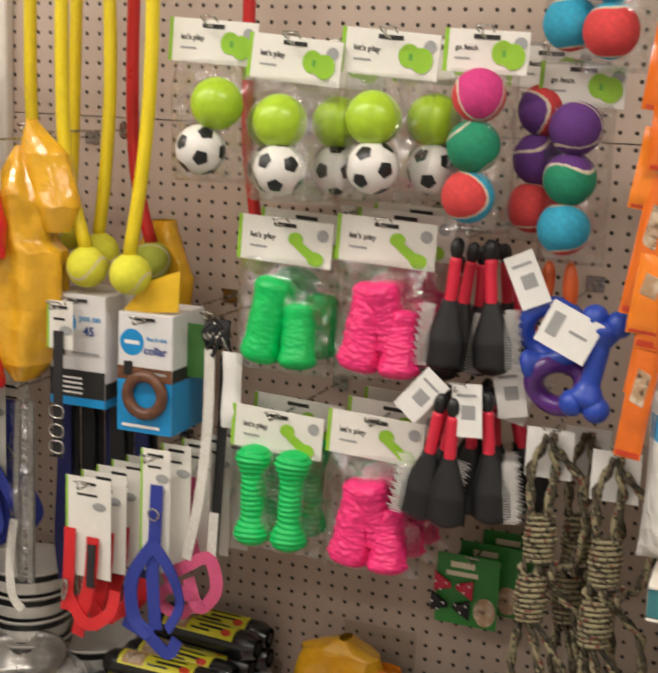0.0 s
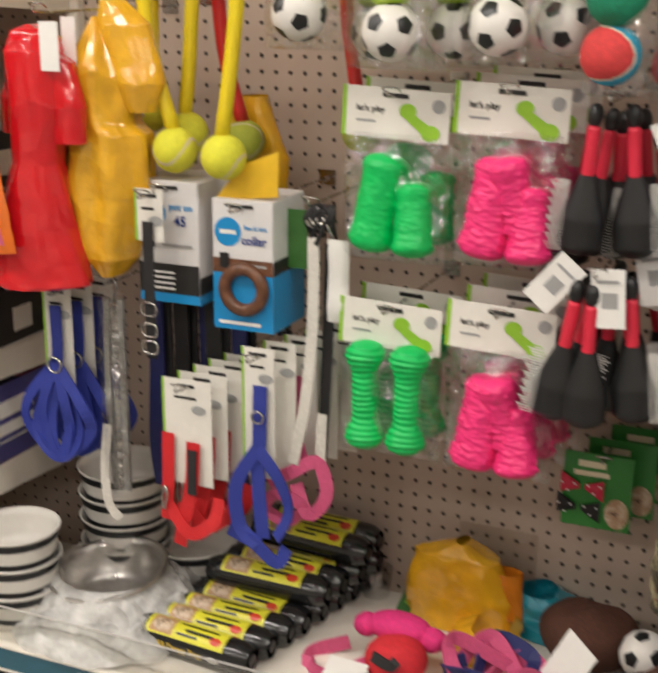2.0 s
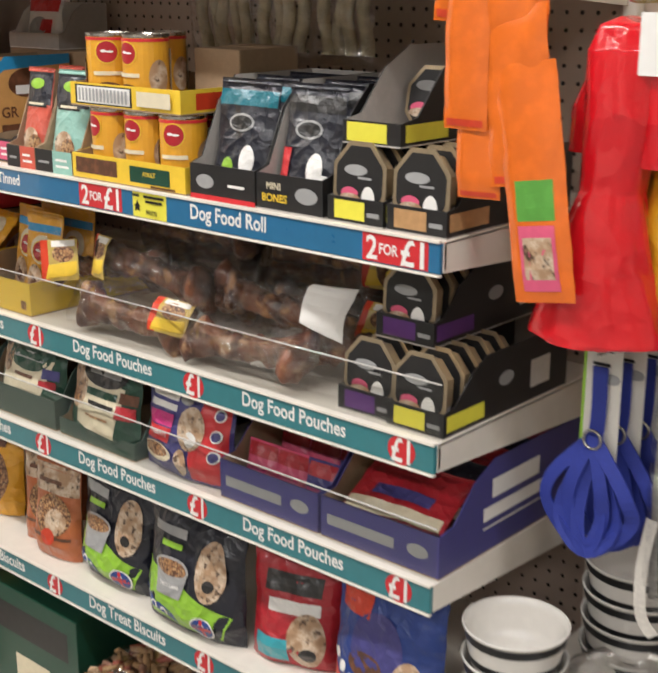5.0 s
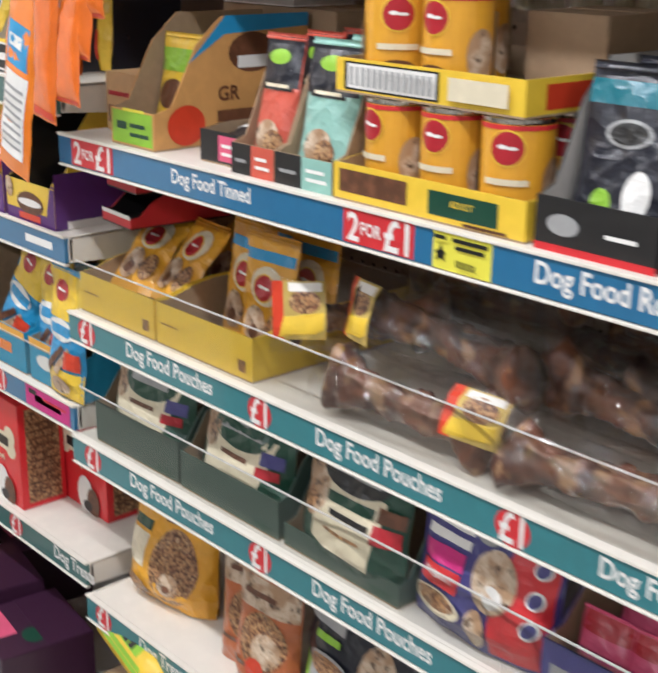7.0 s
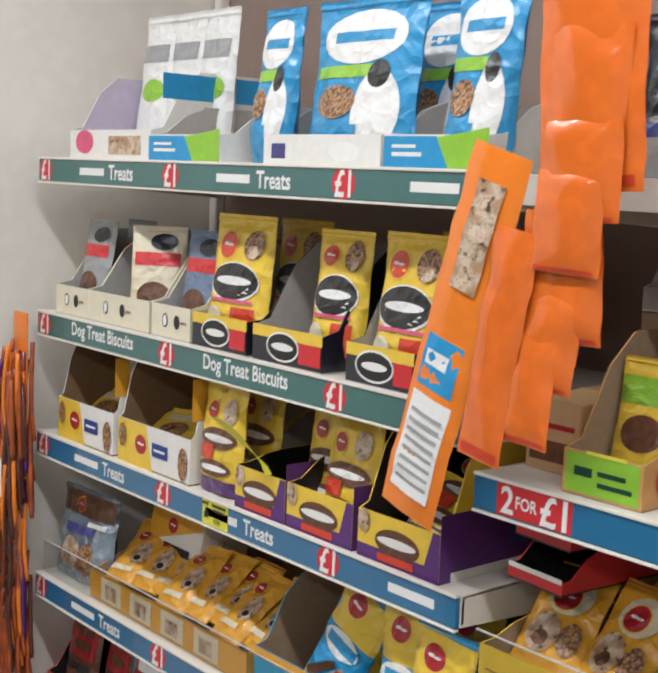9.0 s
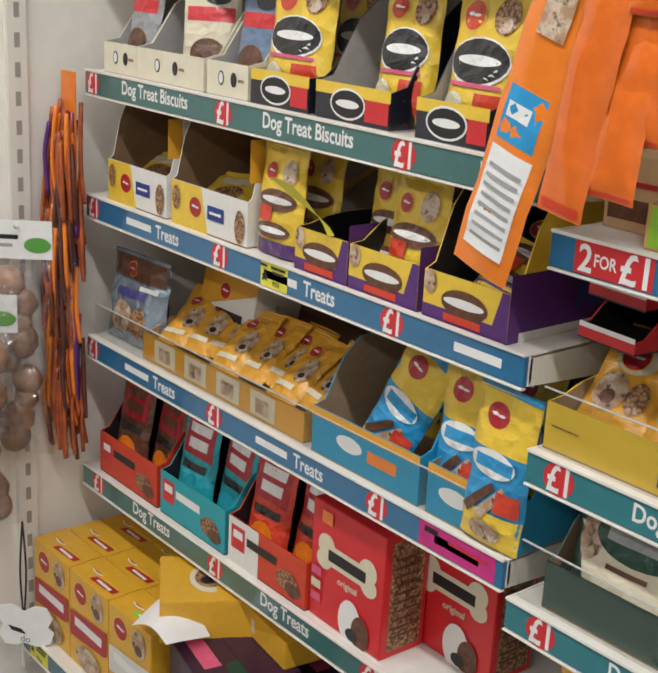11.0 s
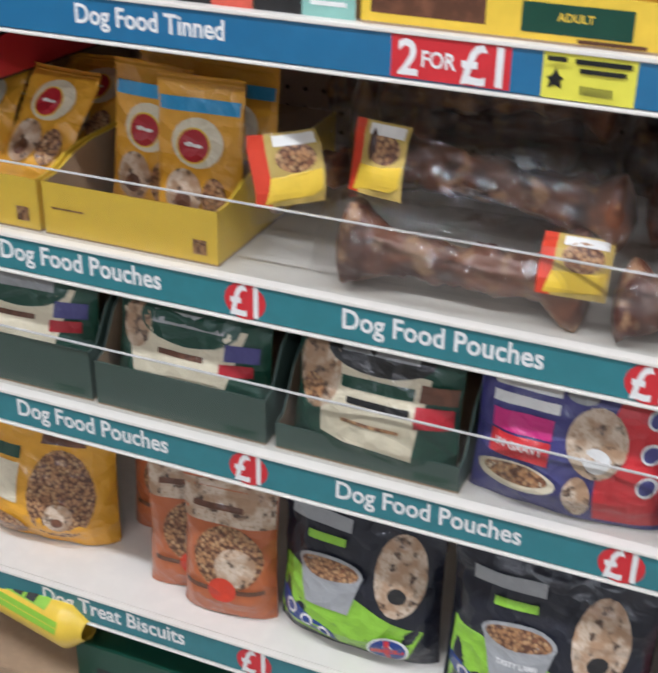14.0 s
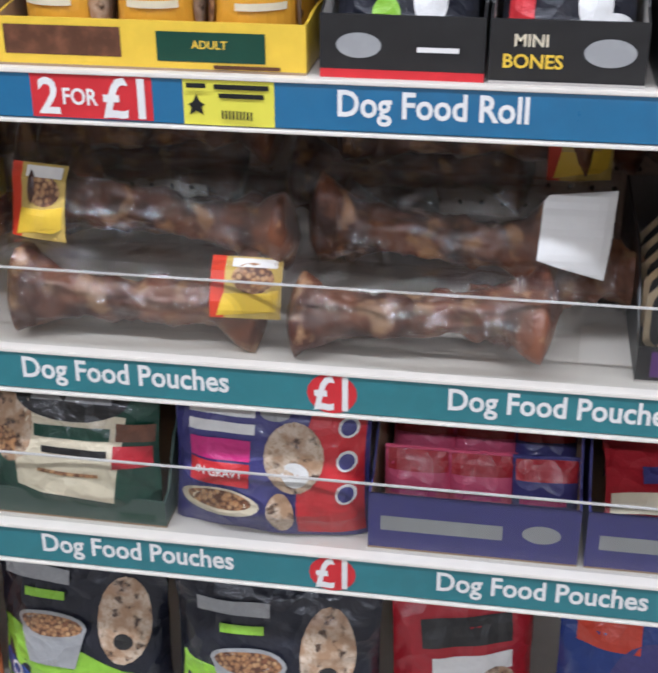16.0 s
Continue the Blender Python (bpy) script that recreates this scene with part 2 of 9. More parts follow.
def print_part(name, numbered, surf, parent, label, step):
    """Printed patches, laid over a surface surf(u, v, lift): rows of
    ('r', u0, v0, u1, v1, mat), ('e', u, v, ru, rv, mat), ('t', words, u, v, width, mat[, stretch]) or ('p', points, mat)."""
    verts, faces, idx, mats = [], [], [], []
    for k, it in numbered:
        lift = 0.0004 + 0.00022 * k
        mat = it[5] if it[0] in "ret" else it[2]
        if mat not in mats:
            mats.append(mat)
        n0 = len(verts)
        if it[0] == "r":
            _, u0, v0, u1, v1 = it[:5]
            nu, nv = max(1, int(abs(u1 - u0) / step)), max(1, int(abs(v1 - v0) / step))
            for j in range(nv + 1):
                for i in range(nu + 1):
                    verts.append(surf(u0 + (u1 - u0) * i / nu, v0 + (v1 - v0) * j / nv, lift))
            fs = [(j * (nu + 1) + i, j * (nu + 1) + i + 1, (j + 1) * (nu + 1) + i + 1, (j + 1) * (nu + 1) + i) for j in range(nv) for i in range(nu)]
        elif it[0] == "e":
            _, u, v, ru, rv = it[:5]
            rings, seg = 3, 20
            verts.append(surf(u, v, lift))
            for r in range(1, rings + 1):
                for s in range(seg):
                    a = 2 * math.pi * s / seg
                    verts.append(surf(u + ru * r / rings * math.cos(a), v + rv * r / rings * math.sin(a), lift))
            fs = [(0, 1 + s, 1 + (s + 1) % seg) for s in range(seg)]
            fs += [(1 + (r - 1) * seg + s, 1 + r * seg + s, 1 + r * seg + (s + 1) % seg, 1 + (r - 1) * seg + (s + 1) % seg) for r in range(1, rings) for s in range(seg)]
        elif it[0] == "t":
            _, words, u, v, width = it[:5]
            tall = it[6] if len(it) > 6 else 1.0
            vs, fs, w = text_mesh(words)
            for a, b in vs:
                verts.append(surf(u + a * width / w, v + b * width / w * tall, lift))
        else:
            # a polygon, cut into level strips so that it follows a bulge
            pts, fs = it[1], []
            lo, hi = min(p[1] for p in pts) + 1e-5, max(p[1] for p in pts) - 1e-5
            nv, nu = max(2, int((hi - lo) / min(step, 0.006)) + 1), 8
            for j in range(nv + 1):
                v = lo + (hi - lo) * j / nv
                cuts = [a[0] + (b[0] - a[0]) * (v - a[1]) / (b[1] - a[1]) for a, b in zip(pts, pts[1:] + pts[:1]) if (a[1] <= v) != (b[1] <= v)] or [pts[0][0]]
                for i in range(nu + 1):
                    verts.append(surf(min(cuts) + (max(cuts) - min(cuts)) * i / nu, v, lift))
            fs = [(j * (nu + 1) + i, j * (nu + 1) + i + 1, (j + 1) * (nu + 1) + i + 1, (j + 1) * (nu + 1) + i) for j in range(nv) for i in range(nu)]
        faces += [tuple(n0 + i for i in f) for f in fs]
        idx += [mats.index(mat)] * len(fs)
    me = bpy.data.meshes.new(name)
    me.from_pydata(verts, [], faces)
    for m in mats:
        me.materials.append(m)
    me.polygons.foreach_set("material_index", idx)
    ob = new(name, me)
    ob.parent = parent
    if label:
        ob["label"] = label
    return ob


# ---- the shell of the shop ----
def setting(ob, label, category):
    return tagged(ob, label, category, kind="structure")


setting(block("floor", -6, 6, -5, 1, -0.1, 0, FLOORM), "grey speckled vinyl shop floor", "floor")
setting(block("ceiling", -6, 6, -5, 1, 2.7, 2.8, CEIL), "white tiled shop ceiling", "ceiling")
setting(block("wall_back", -6, 6, 0.06, 0.2, 0, 2.7, WALL), "cream painted wall behind the shelving", "wall")
setting(block("wall_aisle", -6, 6, -5.1, -5.0, 0, 2.7, WALL), "cream painted wall across the aisle", "wall")
setting(block("wall_end_right", 6, 6.1, -5, 1, 0, 2.7, WALL), "cream painted end wall", "wall")
setting(block("wall_end_left", -6.1, -6, -5, 1, 0, 2.7, WALL), "cream painted end wall", "wall")
for lx in LAMP_X:
    for ly in (-1.25, -3.0):
        fitting = thing("ceiling_light", pose(lx, ly, 2.66), "long white ceiling light with a lit tube", "lamp", "ceiling lights")
        block("housing", -0.78, 0.78, -0.08, 0.08, 0.012, 0.04, SHELF, fitting, 0.004)
        block("tube", -0.76, 0.76, -0.02, 0.02, -0.003, 0.010, LIT, fitting, 0.004)

for z0, z1 in ((0.1, 1.5405), (1.5425, 2.3)):
    setting(block("pegboard_panel", 1.312, 2.64, 0.0, 0.02, z0, z1, PEG), "beige pegboard back panel with rows of small holes", "pegboard")
setting(block("pegboard_panel", -0.02, 1.308, 0.0, 0.02, 0.1, 2.3, PEG), "beige pegboard back panel behind the shelves", "pegboard")
setting(block("back_panel", -1.12, -0.024, 0.0, 0.02, 0.1, 2.3, DARKBACK), "brown back panel behind the treat shelves", "back panel")
setting(block("wall_side", -1.22, -1.125, -1.6, 0.06, 0, 2.7, WALL), "cream side wall at the end of the shelving", "wall")
for ux in (-1.10, -0.012, 1.31, 2.64):
    up = block("upright", ux - 0.012, ux + 0.012, -0.022, -0.001, 0.05, 2.3, SHELF, None, 0.002)
    setting(up, "cream slotted steel upright of the shelving", "upright")


# ---- shelves ----
def shelf(x0, x1, yf, zc, mat, words, label, h=0.042, riser=0.0, thick=0.034, bare=False):
    """A steel shelf; its price rail stands at the front, about the height zc. words: rows for prints() on the rail."""
    top = zc + h / 2 - 0.004
    root = thing("shelf", pose(x0, yf, top), label, "shelf", "shop shelves")
    w, d = x1 - x0, -yf - 0.024
    bm = bmesh.new()
    boxed(bm, 0, w, 0.004, d, -0.004, 0, 0, 0.001)
    boxed(bm, 0, w, 0.004, 0.008, -thick, -0.004)
    part("deck", bm, SHELF, root)
    for sx in (0.0, w - 0.003):
        bm = bmesh.new()
        vs = [bm.verts.new(p) for p in ((sx, 0.002, 0.001), (sx, 0.002, -thick - 0.004), (sx, d, -thick - 0.03), (sx, d, 0.001))]
        f = bm.faces.new(vs)
        r = bmesh.ops.extrude_face_region(bm, geom=[f])
        bmesh.ops.translate(bm, vec=(0.003, 0, 0), verts=[v for v in r["geom"] if isinstance(v, bmesh.types.BMVert)])
        bmesh.ops.recalc_face_normals(bm, faces=bm.faces)
        part("end_bracket", bm, SHELF, root)
    if not bare:
        rail = block("price_rail", 0.001, w - 0.001, -0.004, 0.003, -h + 0.003, 0.0, mat, root, 0.001)
        bm = bmesh.new()
        boxed(bm, 0.001, w - 0.001, -0.0065, 0.002, -0.0012, 0.0028, 0, 0.0008)
        boxed(bm, 0.001, w - 0.001, -0.0065, 0.002, -h - 0.001, -h + 0.0022, 0, 0.0008)
        part("rail_edge", bm, SHELF, root)
        if words:
            for kind, rows in words:
                prints(kind, rows, lambda u, v, o: (u - x0, -0.004 - o, v - h / 2 + 0.0015), rail)
    if riser:
        bm = bmesh.new()
        boxed(bm, 0.004, w - 0.004, 0.010, 0.0125, 0.0005, riser, 0)
        part("riser_sheet", bm, CLEAR, root, "clear plastic front riser")
        bm = bmesh.new()
        boxed(bm, 0.004, w - 0.004, 0.0098, 0.0127, riser + 0.0003, riser + 0.0016, 0)
        part("riser_edge", bm, paint("riser_edge_plastic", (0.60, 0.58, 0.55), 0.25), root)
    return root


def one_pound(x, mat=RED):
    return [("price_label", [("e", x, 0, 0.0225, 0.020, mat), ("t", "£1", x - 0.001, 0.0, 0.031, WHITE, 1.25)])]


def two_for(x):
    return [("price_label", [("r", x, -0.018, x + 0.103, 0.018, RED), ("t", "2", x + 0.015, 0, 0.018, WHITE, 1.1), ("t", "FOR", x + 0.042, 0, 0.030, WHITE, 1.2), ("t", "£1", x + 0.079, 0, 0.036, WHITE, 1.05)])]


def line(words, x, width):
    return [("lettering", [("t", words, x + width / 2, 0, width, WHITE, 1.16)])]


def ticket(x, mat=YEL, w=0.075):
    star = [("p", [(x + 0.011 + r * math.sin(1.2566 * k + d), -0.003 + r * math.cos(1.2566 * k + d)) for r, d in ((0.0095, 0.0), (0.0042, 0.75), (0.0042, -0.75))], BLACK) for k in range(5)]
    return [("ticket", [("r", x, -0.019, x + w, 0.020, mat), ("e", x + 0.011, -0.003, 0.0042, 0.0042, BLACK), *star,
            ("r", x + 0.026, 0.011, x + w - 0.004, 0.0150, BLACK), ("r", x + 0.030, 0.004, x + w - 0.008, 0.0078, BLACK), *[("r", x + 0.032 + 0.003 * k, -0.013, x + 0.0335 + 0.003 * k, -0.006, BLACK) for k in range(int((w - 0.046) / 0.003))], ("r", x + 0.004, 0.012, x + 0.02, 0.0160, BLACK)])]


P0, PW = 0.078, 0.392
s1 = two_for(0.064) + line("Dog Food Tinned", 0.300, 0.155) + two_for(0.612) + ticket(0.741) + line("Dog Food Roll", 0.867, 0.150) + two_for(1.186)
s2, s3, s4 = [], [], []
for k in range(4):
    s2, s3, s4 = s2 + one_pound(P0 + PW * k), s3 + one_pound(P0 + PW * k), s4 + one_pound(P0 + PW * k)
    if k < 3:
        s2 += line("Dog Food Pouches", P0 + PW * k + 0.103, 0.195)
        s3 += line("Dog Food Pouches", P0 + PW * k + 0.100, 0.195)
        s4 += line("Dog Treat Biscuits", P0 + PW * k + 0.100, 0.200)
shelf(0.028, 1.307, -0.441, 1.209, BLUE, s1, "cream steel shelf with a blue price rail")
shelf(0.028, 1.307, -0.441, 0.950, TEAL, s2, "cream steel shelf with a teal price rail and clear riser", riser=0.075)
shelf(0.020, 1.307, -0.441, 0.753, TEAL, s3, "cream steel shelf with a teal price rail and clear riser", riser=0.075)
shelf(0.028, 1.307, -0.437, 0.480, TEAL, s4, "cream steel shelf with a teal price rail")
shelf(0.028, 1.307, -0.40, 1.540, SHELF, [], "cream steel top shelf with a bare front", bare=True)

AX, AP = -0.633, 0.397
a0, a1, a4 = [], [], []
for k in (-1, 0, 1):
    a0 += one_pound(AX + AP * k) + [("brand_bar", [("r", AX + AP * k + 0.12, -0.006, AX + AP * k + 0.20, 0.006, WHITE)])] + line("Treats", AX + AP * k + 0.215, 0.075)
    a1 += one_pound(AX + AP * k) + line("Dog Treat Biscuits", AX + AP * k + 0.10, 0.20) * (k < 1)
    a4 += one_pound(AX + AP * k) + line("Dog Treats", AX + AP * k + 0.13, 0.125)
a1 += [("lettering", [("t", "Do", AX + AP + 0.15, 0, 0.035, WHITE, 1.3)])]


def brand_treats(shift=0.0):
    rows = []
    for k in (-1, 0, 1):
        rows += one_pound(AX + AP * k + shift) + [("brand_bar", [("r", AX + AP * k + 0.115 + shift, -0.006, AX + AP * k + 0.195 + shift, 0.006, WHITE)])]
        if k < 1:
            rows += line("Treats", AX + AP * k + 0.21 + shift, 0.07)
    return rows


shelf(-1.058, -0.004, -0.421, 1.540, GREEN, a0, "cream steel shelf with a green price rail")
shelf(-1.058, -0.004, -0.421, 1.269, GREEN, a1, "cream steel shelf with a green price rail")
shelf(-1.058, -0.004, -0.421, 1.050, BLUE, brand_treats() + ticket(-0.525, w=0.065), "cream steel shelf with a blue price rail")
shelf(-1.058, -0.004, -0.421, 0.784, BLUE, brand_treats(-0.005) + [("ticket", [("r", -0.155, -0.018, -0.018, 0.018, paint("magenta_ticket", (0.55, 0.03, 0.22), 0.45)), ("r", -0.145, 0.004, -0.12, 0.012, BLACK), ("r", -0.10, 0.002, -0.03, 0.006, RED)])], "cream steel shelf with a blue price rail and clear riser", riser=0.06)
shelf(-1.092, -0.004, -0.415, 0.511, GREEN, a4, "cream steel shelf with a green price rail")
shelf(-1.092, -0.004, -0.55, 0.19, NAVY, ticket(-1.06), "cream steel base shelf with a dark blue price rail")
c1 = one_pound(1.725) + one_pound(1.725 + PW) + line("Dog Accessories", 1.842, 0.200) + ticket(1.335, w=0.06) + ticket(1.585, w=0.066) + [("lettering", [("t", "ess", 1.57, 0, 0.035, WHITE, 1.3)])] + one_pound(1.725 + 2 * PW) + line("Dog Accessories", 1.842 + PW, 0.2)
shelf(1.314, 2.636, -0.437, 0.527, NAVY, c1, "cream steel shelf with a dark blue price rail and clear riser", riser=0.06)


# ---- packaging ----
def flat_colour(name, r, g, b, rough=0.35, **more):
    return paint(name, (r, g, b), rough, **more)


KRAFT = paint("brown_cardboard", (0.36, 0.25, 0.15), 0.75, 0.12, 90, 0.15, 300)
GREYCARD = paint("grey_cardboard", (0.45, 0.42, 0.39), 0.7, 0.08, 90)
WHITECARD = paint("white_cardboard", (0.78, 0.75, 0.70), 0.6, 0.06, 90)
AMBER = paint("amber_print", (0.72, 0.36, 0.015), 0.35, 0.08, coat=0.3)
LEMON = paint("lemon_print", (0.80, 0.55, 0.03), 0.35, 0.08, coat=0.3)
ORANGE = paint("orange_film", (0.82, 0.22, 0.008), 0.22, 0.08, 50, 0.22, 40, coat=0.5)
DKRED = paint("dark_red_print", (0.40, 0.015, 0.025), 0.35, 0.12)
SCARLET = paint("scarlet_print", (0.60, 0.05, 0.015), 0.35, 0.1)
PURPLE = paint("purple_print", (0.10, 0.03, 0.18), 0.4, 0.1)
INDIGO = paint("indigo_print", (0.06, 0.055, 0.22), 0.4, 0.1)
ROYAL = paint("royal_blue_print", (0.02, 0.05, 0.25), 0.4, 0.1)
SKY = paint("sky_blue_print", (0.05, 0.30, 0.60), 0.35, 0.1)
CYAN = paint("cyan_print", (0.06, 0.38, 0.46), 0.35, 0.1)
MINT = paint("mint_print", (0.30, 0.52, 0.45), 0.35, 0.1)
LIME = paint("lime_print", (0.30, 0.55, 0.03), 0.35, 0.1)
DKGREEN = paint("dark_green_print", (0.012, 0.06, 0.035), 0.35, 0.12)
CREAM = paint("cream_print", (0.72, 0.64, 0.46), 0.45, 0.08)
PINK = paint("pink_print", (0.65, 0.10, 0.20), 0.4, 0.1)
MAGENTA = paint("magenta_print", (0.55, 0.02, 0.20), 0.4, 0.1)
BROWN = paint("brown_print", (0.15, 0.06, 0.028), 0.4, 0.55, 75)


def pictured(name, cells, tones, gap):
    """A small printed picture that cannot be made out: lumps of several tones with dark gaps."""
    m, nodes, links, p = shader(name, 0.38)
    c = nodes.new("ShaderNodeTexCoord")
    v = nodes.new("ShaderNodeTexVoronoi")
    v.inputs["Scale"].default_value = cells
    links.new(c.outputs["Object"], v.inputs["Vector"])
    r = nodes.new("ShaderNodeValToRGB")
    for k, rgb in enumerate(tones):
        e = r.color_ramp.elements[k] if k < 2 else r.color_ramp.elements.new(0.5)
        e.color = (*rgb, 1)
    for k, e in enumerate(r.color_ramp.elements):
        e.position = 0.2 + 0.6 * k / (len(tones) - 1)
    links.new(v.outputs["Color"], r.inputs[0])
    one = mixed(nodes, links, ramp(nodes, links, noise_of(nodes, links, cells * 0.45, 5.0), 0.42, 0.60), r.outputs[0], tones[0])
    links.new(mixed(nodes, links, ramp(nodes, links, v.outputs["Distance"], 0.35, 0.75), one, gap), p.inputs["Base Color"])
    return m


TAN = pictured("food_picture", 210.0, ((0.42, 0.22, 0.09), (0.22, 0.09, 0.04), (0.58, 0.38, 0.18)), (0.10, 0.04, 0.02))
PLAINTAN = paint("tan_print", (0.48, 0.28, 0.12), 0.4, 0.2, 85)


def furry(name, pale, mid, dark):
    """A printed picture of fur: soft patches of three tones."""
    m, nodes, links, p = shader(name, 0.38)
    one = mixed(nodes, links, ramp(nodes, links, noise_of(nodes, links, 46.0, 3.0), 0.42, 0.58), mid, pale)
    two = mixed(nodes, links, ramp(nodes, links, noise_of(nodes, links, 83.0, 4.0), 0.56, 0.66), one, dark)
    links.new(mixed(nodes, links, ramp(nodes, links, noise_of(nodes, links, 260.0, 3.0), 0.50, 0.75), two, mid), p.inputs["Base Color"])
    return m


FAWN = furry("fur_picture", (0.62, 0.50, 0.37), (0.40, 0.25, 0.14), (0.07, 0.04, 0.025))
SILVER = paint("silver_blue_film", (0.35, 0.42, 0.50), 0.2, 0.3, 40, 0.6, 45, metal=0.6)
GREYP = paint("grey_print", (0.35, 0.35, 0.35), 0.4, 0.1)
NIGHT = paint("night_print", (0.013, 0.014, 0.024), 0.3, 0.2, coat=0.4)
SOFTBLACK = paint("soft_black_card", (0.018, 0.017, 0.017), 0.4, 0.2)


def grid_mesh(name, fn, nu, nv, mat, parent, closed_u=False, label=""):
    """A smooth sheet through fn(i/nu, j/nv)."""
    verts = [fn(i / nu, j / nv) for j in range(nv + 1) for i in range(nu + (0 if closed_u else 1))]
    row = nu if closed_u else nu + 1
    faces = [(j * row + i, j * row + (i + 1) % row, (j + 1) * row + (i + 1) % row, (j + 1) * row + i) for j in range(nv) for i in range(nu)]
    me = bpy.data.meshes.new(name)
    me.from_pydata(verts, [], faces)
    me.materials.append(mat)
    me.polygons.foreach_set("use_smooth", [True] * len(faces))
    ob = new(name, me)
    ob.parent = parent
    if label:
        ob["label"] = label
    return ob


def bulge(w, h, t, seed, stand=True, crease=0.003):
    """The front of a filled bag: how far it stands out at (u, v)."""
    def fn(u, v, lift=0.0):
        a, b = min(1.0, abs(2 * u / w)), min(1.0, max(0.0, v / h))
        side = (1 - a ** 3) ** 0.7
        if stand:
            rise = min(1.0, 0.5 + b * 3) * max(0.0, 1 - max(0.0, b - 0.25) / 0.68) ** 0.6
        else:
            rise = max(0.0, 1 - abs(2 * b - 1) ** 4) ** 0.8
        n = noise.noise(Vector((u * 28 + seed * 7.3, v * 28, seed * 3.1))) * crease * (1.2 - 0.5 * side)
        n += noise.noise(Vector((u * 9 + seed, v * 60, seed))) * crease * 0.5 * (1 if b > 0.75 or b < 0.15 else 0.2)
        return t / 2 * side * rise + n + lift
    return fn


def bag(name, m, w, h, t, film, items, label, category="pouch", group="", stand=True, seed=0, crease=0.003, back=None):
    """A filled bag: film front and back sewn at the edges, with print laid on the front."""
    root = thing(name, m, label, category, group)
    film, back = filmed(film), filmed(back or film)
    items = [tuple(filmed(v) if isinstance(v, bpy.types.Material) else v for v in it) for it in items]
    f = bulge(w, h, t, seed, stand, crease)
    wave = lambda u, v: 0.0035 * math.sin(u * 40 + seed) * max(0.0, v / h - 0.7)  # noqa: E731
    pinch = lambda v: 1 - 0.035 * math.sin(math.pi * min(1, max(0, v / h)))  # noqa: E731
    surf = lambda u, v, o: (u * pinch(v), -f(u, v) - (o + 0.0006 if o else 0.0) + wave(u, v), v)  # noqa: E731
    grid_mesh("front_film", lambda a, b: surf((a - 0.5) * w, b * h, 0), 36, 44, film, root)
    grid_mesh("back_film", lambda a, b: ((0.5 - a) * w * pinch(b * h), f((a - 0.5) * w, b * h) * 0.8 + wave((0.5 - a) * w, b * h), b * h), 10, 14, back, root)
    grid_mesh("top_seal", lambda a, b: ((a - 0.5) * w, -0.0015 - f((a - 0.5) * w, h) + wave((a - 0.5) * w, h) * 0.5 + 0.0012 * math.sin(b * 30), h * (0.955 + 0.05 * b)), 16, 6, film, root)
    if items:
        prints("printed_front", items, surf, root, step=0.008)
    return root


def carton(name, m, w, d, h, mat, items, label, category="box", group="", side=None, top=None, side_mat=None):
    """A closed box; its front is the plane y = 0, its base the plane z = 0, set about its middle."""
    root = thing(name, m, label, category, group)
    body = block("body", -w / 2, w / 2, 0, d, 0, h, mat, root, 0.0012)
    if items:
        prints("printed_front", items, flat(0.0), body)
    if side:
        prints("printed_side", side, lambda u, v, o: (w / 2 + o, u, v), body)
    if top:
        prints("printed_top", top, lambda u, v, o: (u, v, h + o), body)
    block("closing_flap", -w / 2 + 0.001, w / 2 - 0.001, d * 0.5, d - 0.001, h + 0.0002, h + 0.0012, side_mat or mat, root)
    return root


def tray(name, m, w, d, hf, hs, mat, inner, items, label, category="display box", group="", run=0.5, side=None, hb=None):
    """An open display carton: a low front, sides that rise to the back."""
    root = thing(name, m, label, category, group)
    t = 0.0022
    hb = hb or hs
    bm = bmesh.new()
    boxed(bm, -w / 2, w / 2, 0, d, 0.0, t)
    part("base", bm, inner, root)
    bm = bmesh.new()
    boxed(bm, -w / 2, w / 2, 0, t, t, hf)
    front = part("front_panel", bm, mat, root)
    bm = bmesh.new()
    boxed(bm, -w / 2 + t, w / 2 - t, d - t, d, t, hb)
    part("back_panel", bm, inner, root)
    for s in (-1, 1):
        bm = bmesh.new()
        x = s * w / 2
        prof = [(t, t), (t, hf), (d * run * 0.25, hf + (hs - hf) * 0.06), (d * run * 0.62, hf + (hs - hf) * 0.7), (d * run, hs), (d - t, hb), (d - t, t)]
        vs = [bm.verts.new((x, y, z)) for y, z in prof]
        face = bm.faces.new(vs)
        r = bmesh.ops.extrude_face_region(bm, geom=[face])
        bmesh.ops.translate(bm, vec=(-s * t, 0, 0), verts=[v for v in r["geom"] if isinstance(v, bmesh.types.BMVert)])
        bmesh.ops.recalc_face_normals(bm, faces=bm.faces)
        for fc in bm.faces:
            fc.material_index = 1 if (fc.calc_center_median().x - x) * s < -t * 0.9 else 0
        part("side_panel", bm, [mat, inner], root)
    if items:
        prints("printed_front", items, flat(0.0), front)
    if side:
        prints("printed_side", side, lambda u, v, o: (w / 2 + o, u, v), root)
    return root


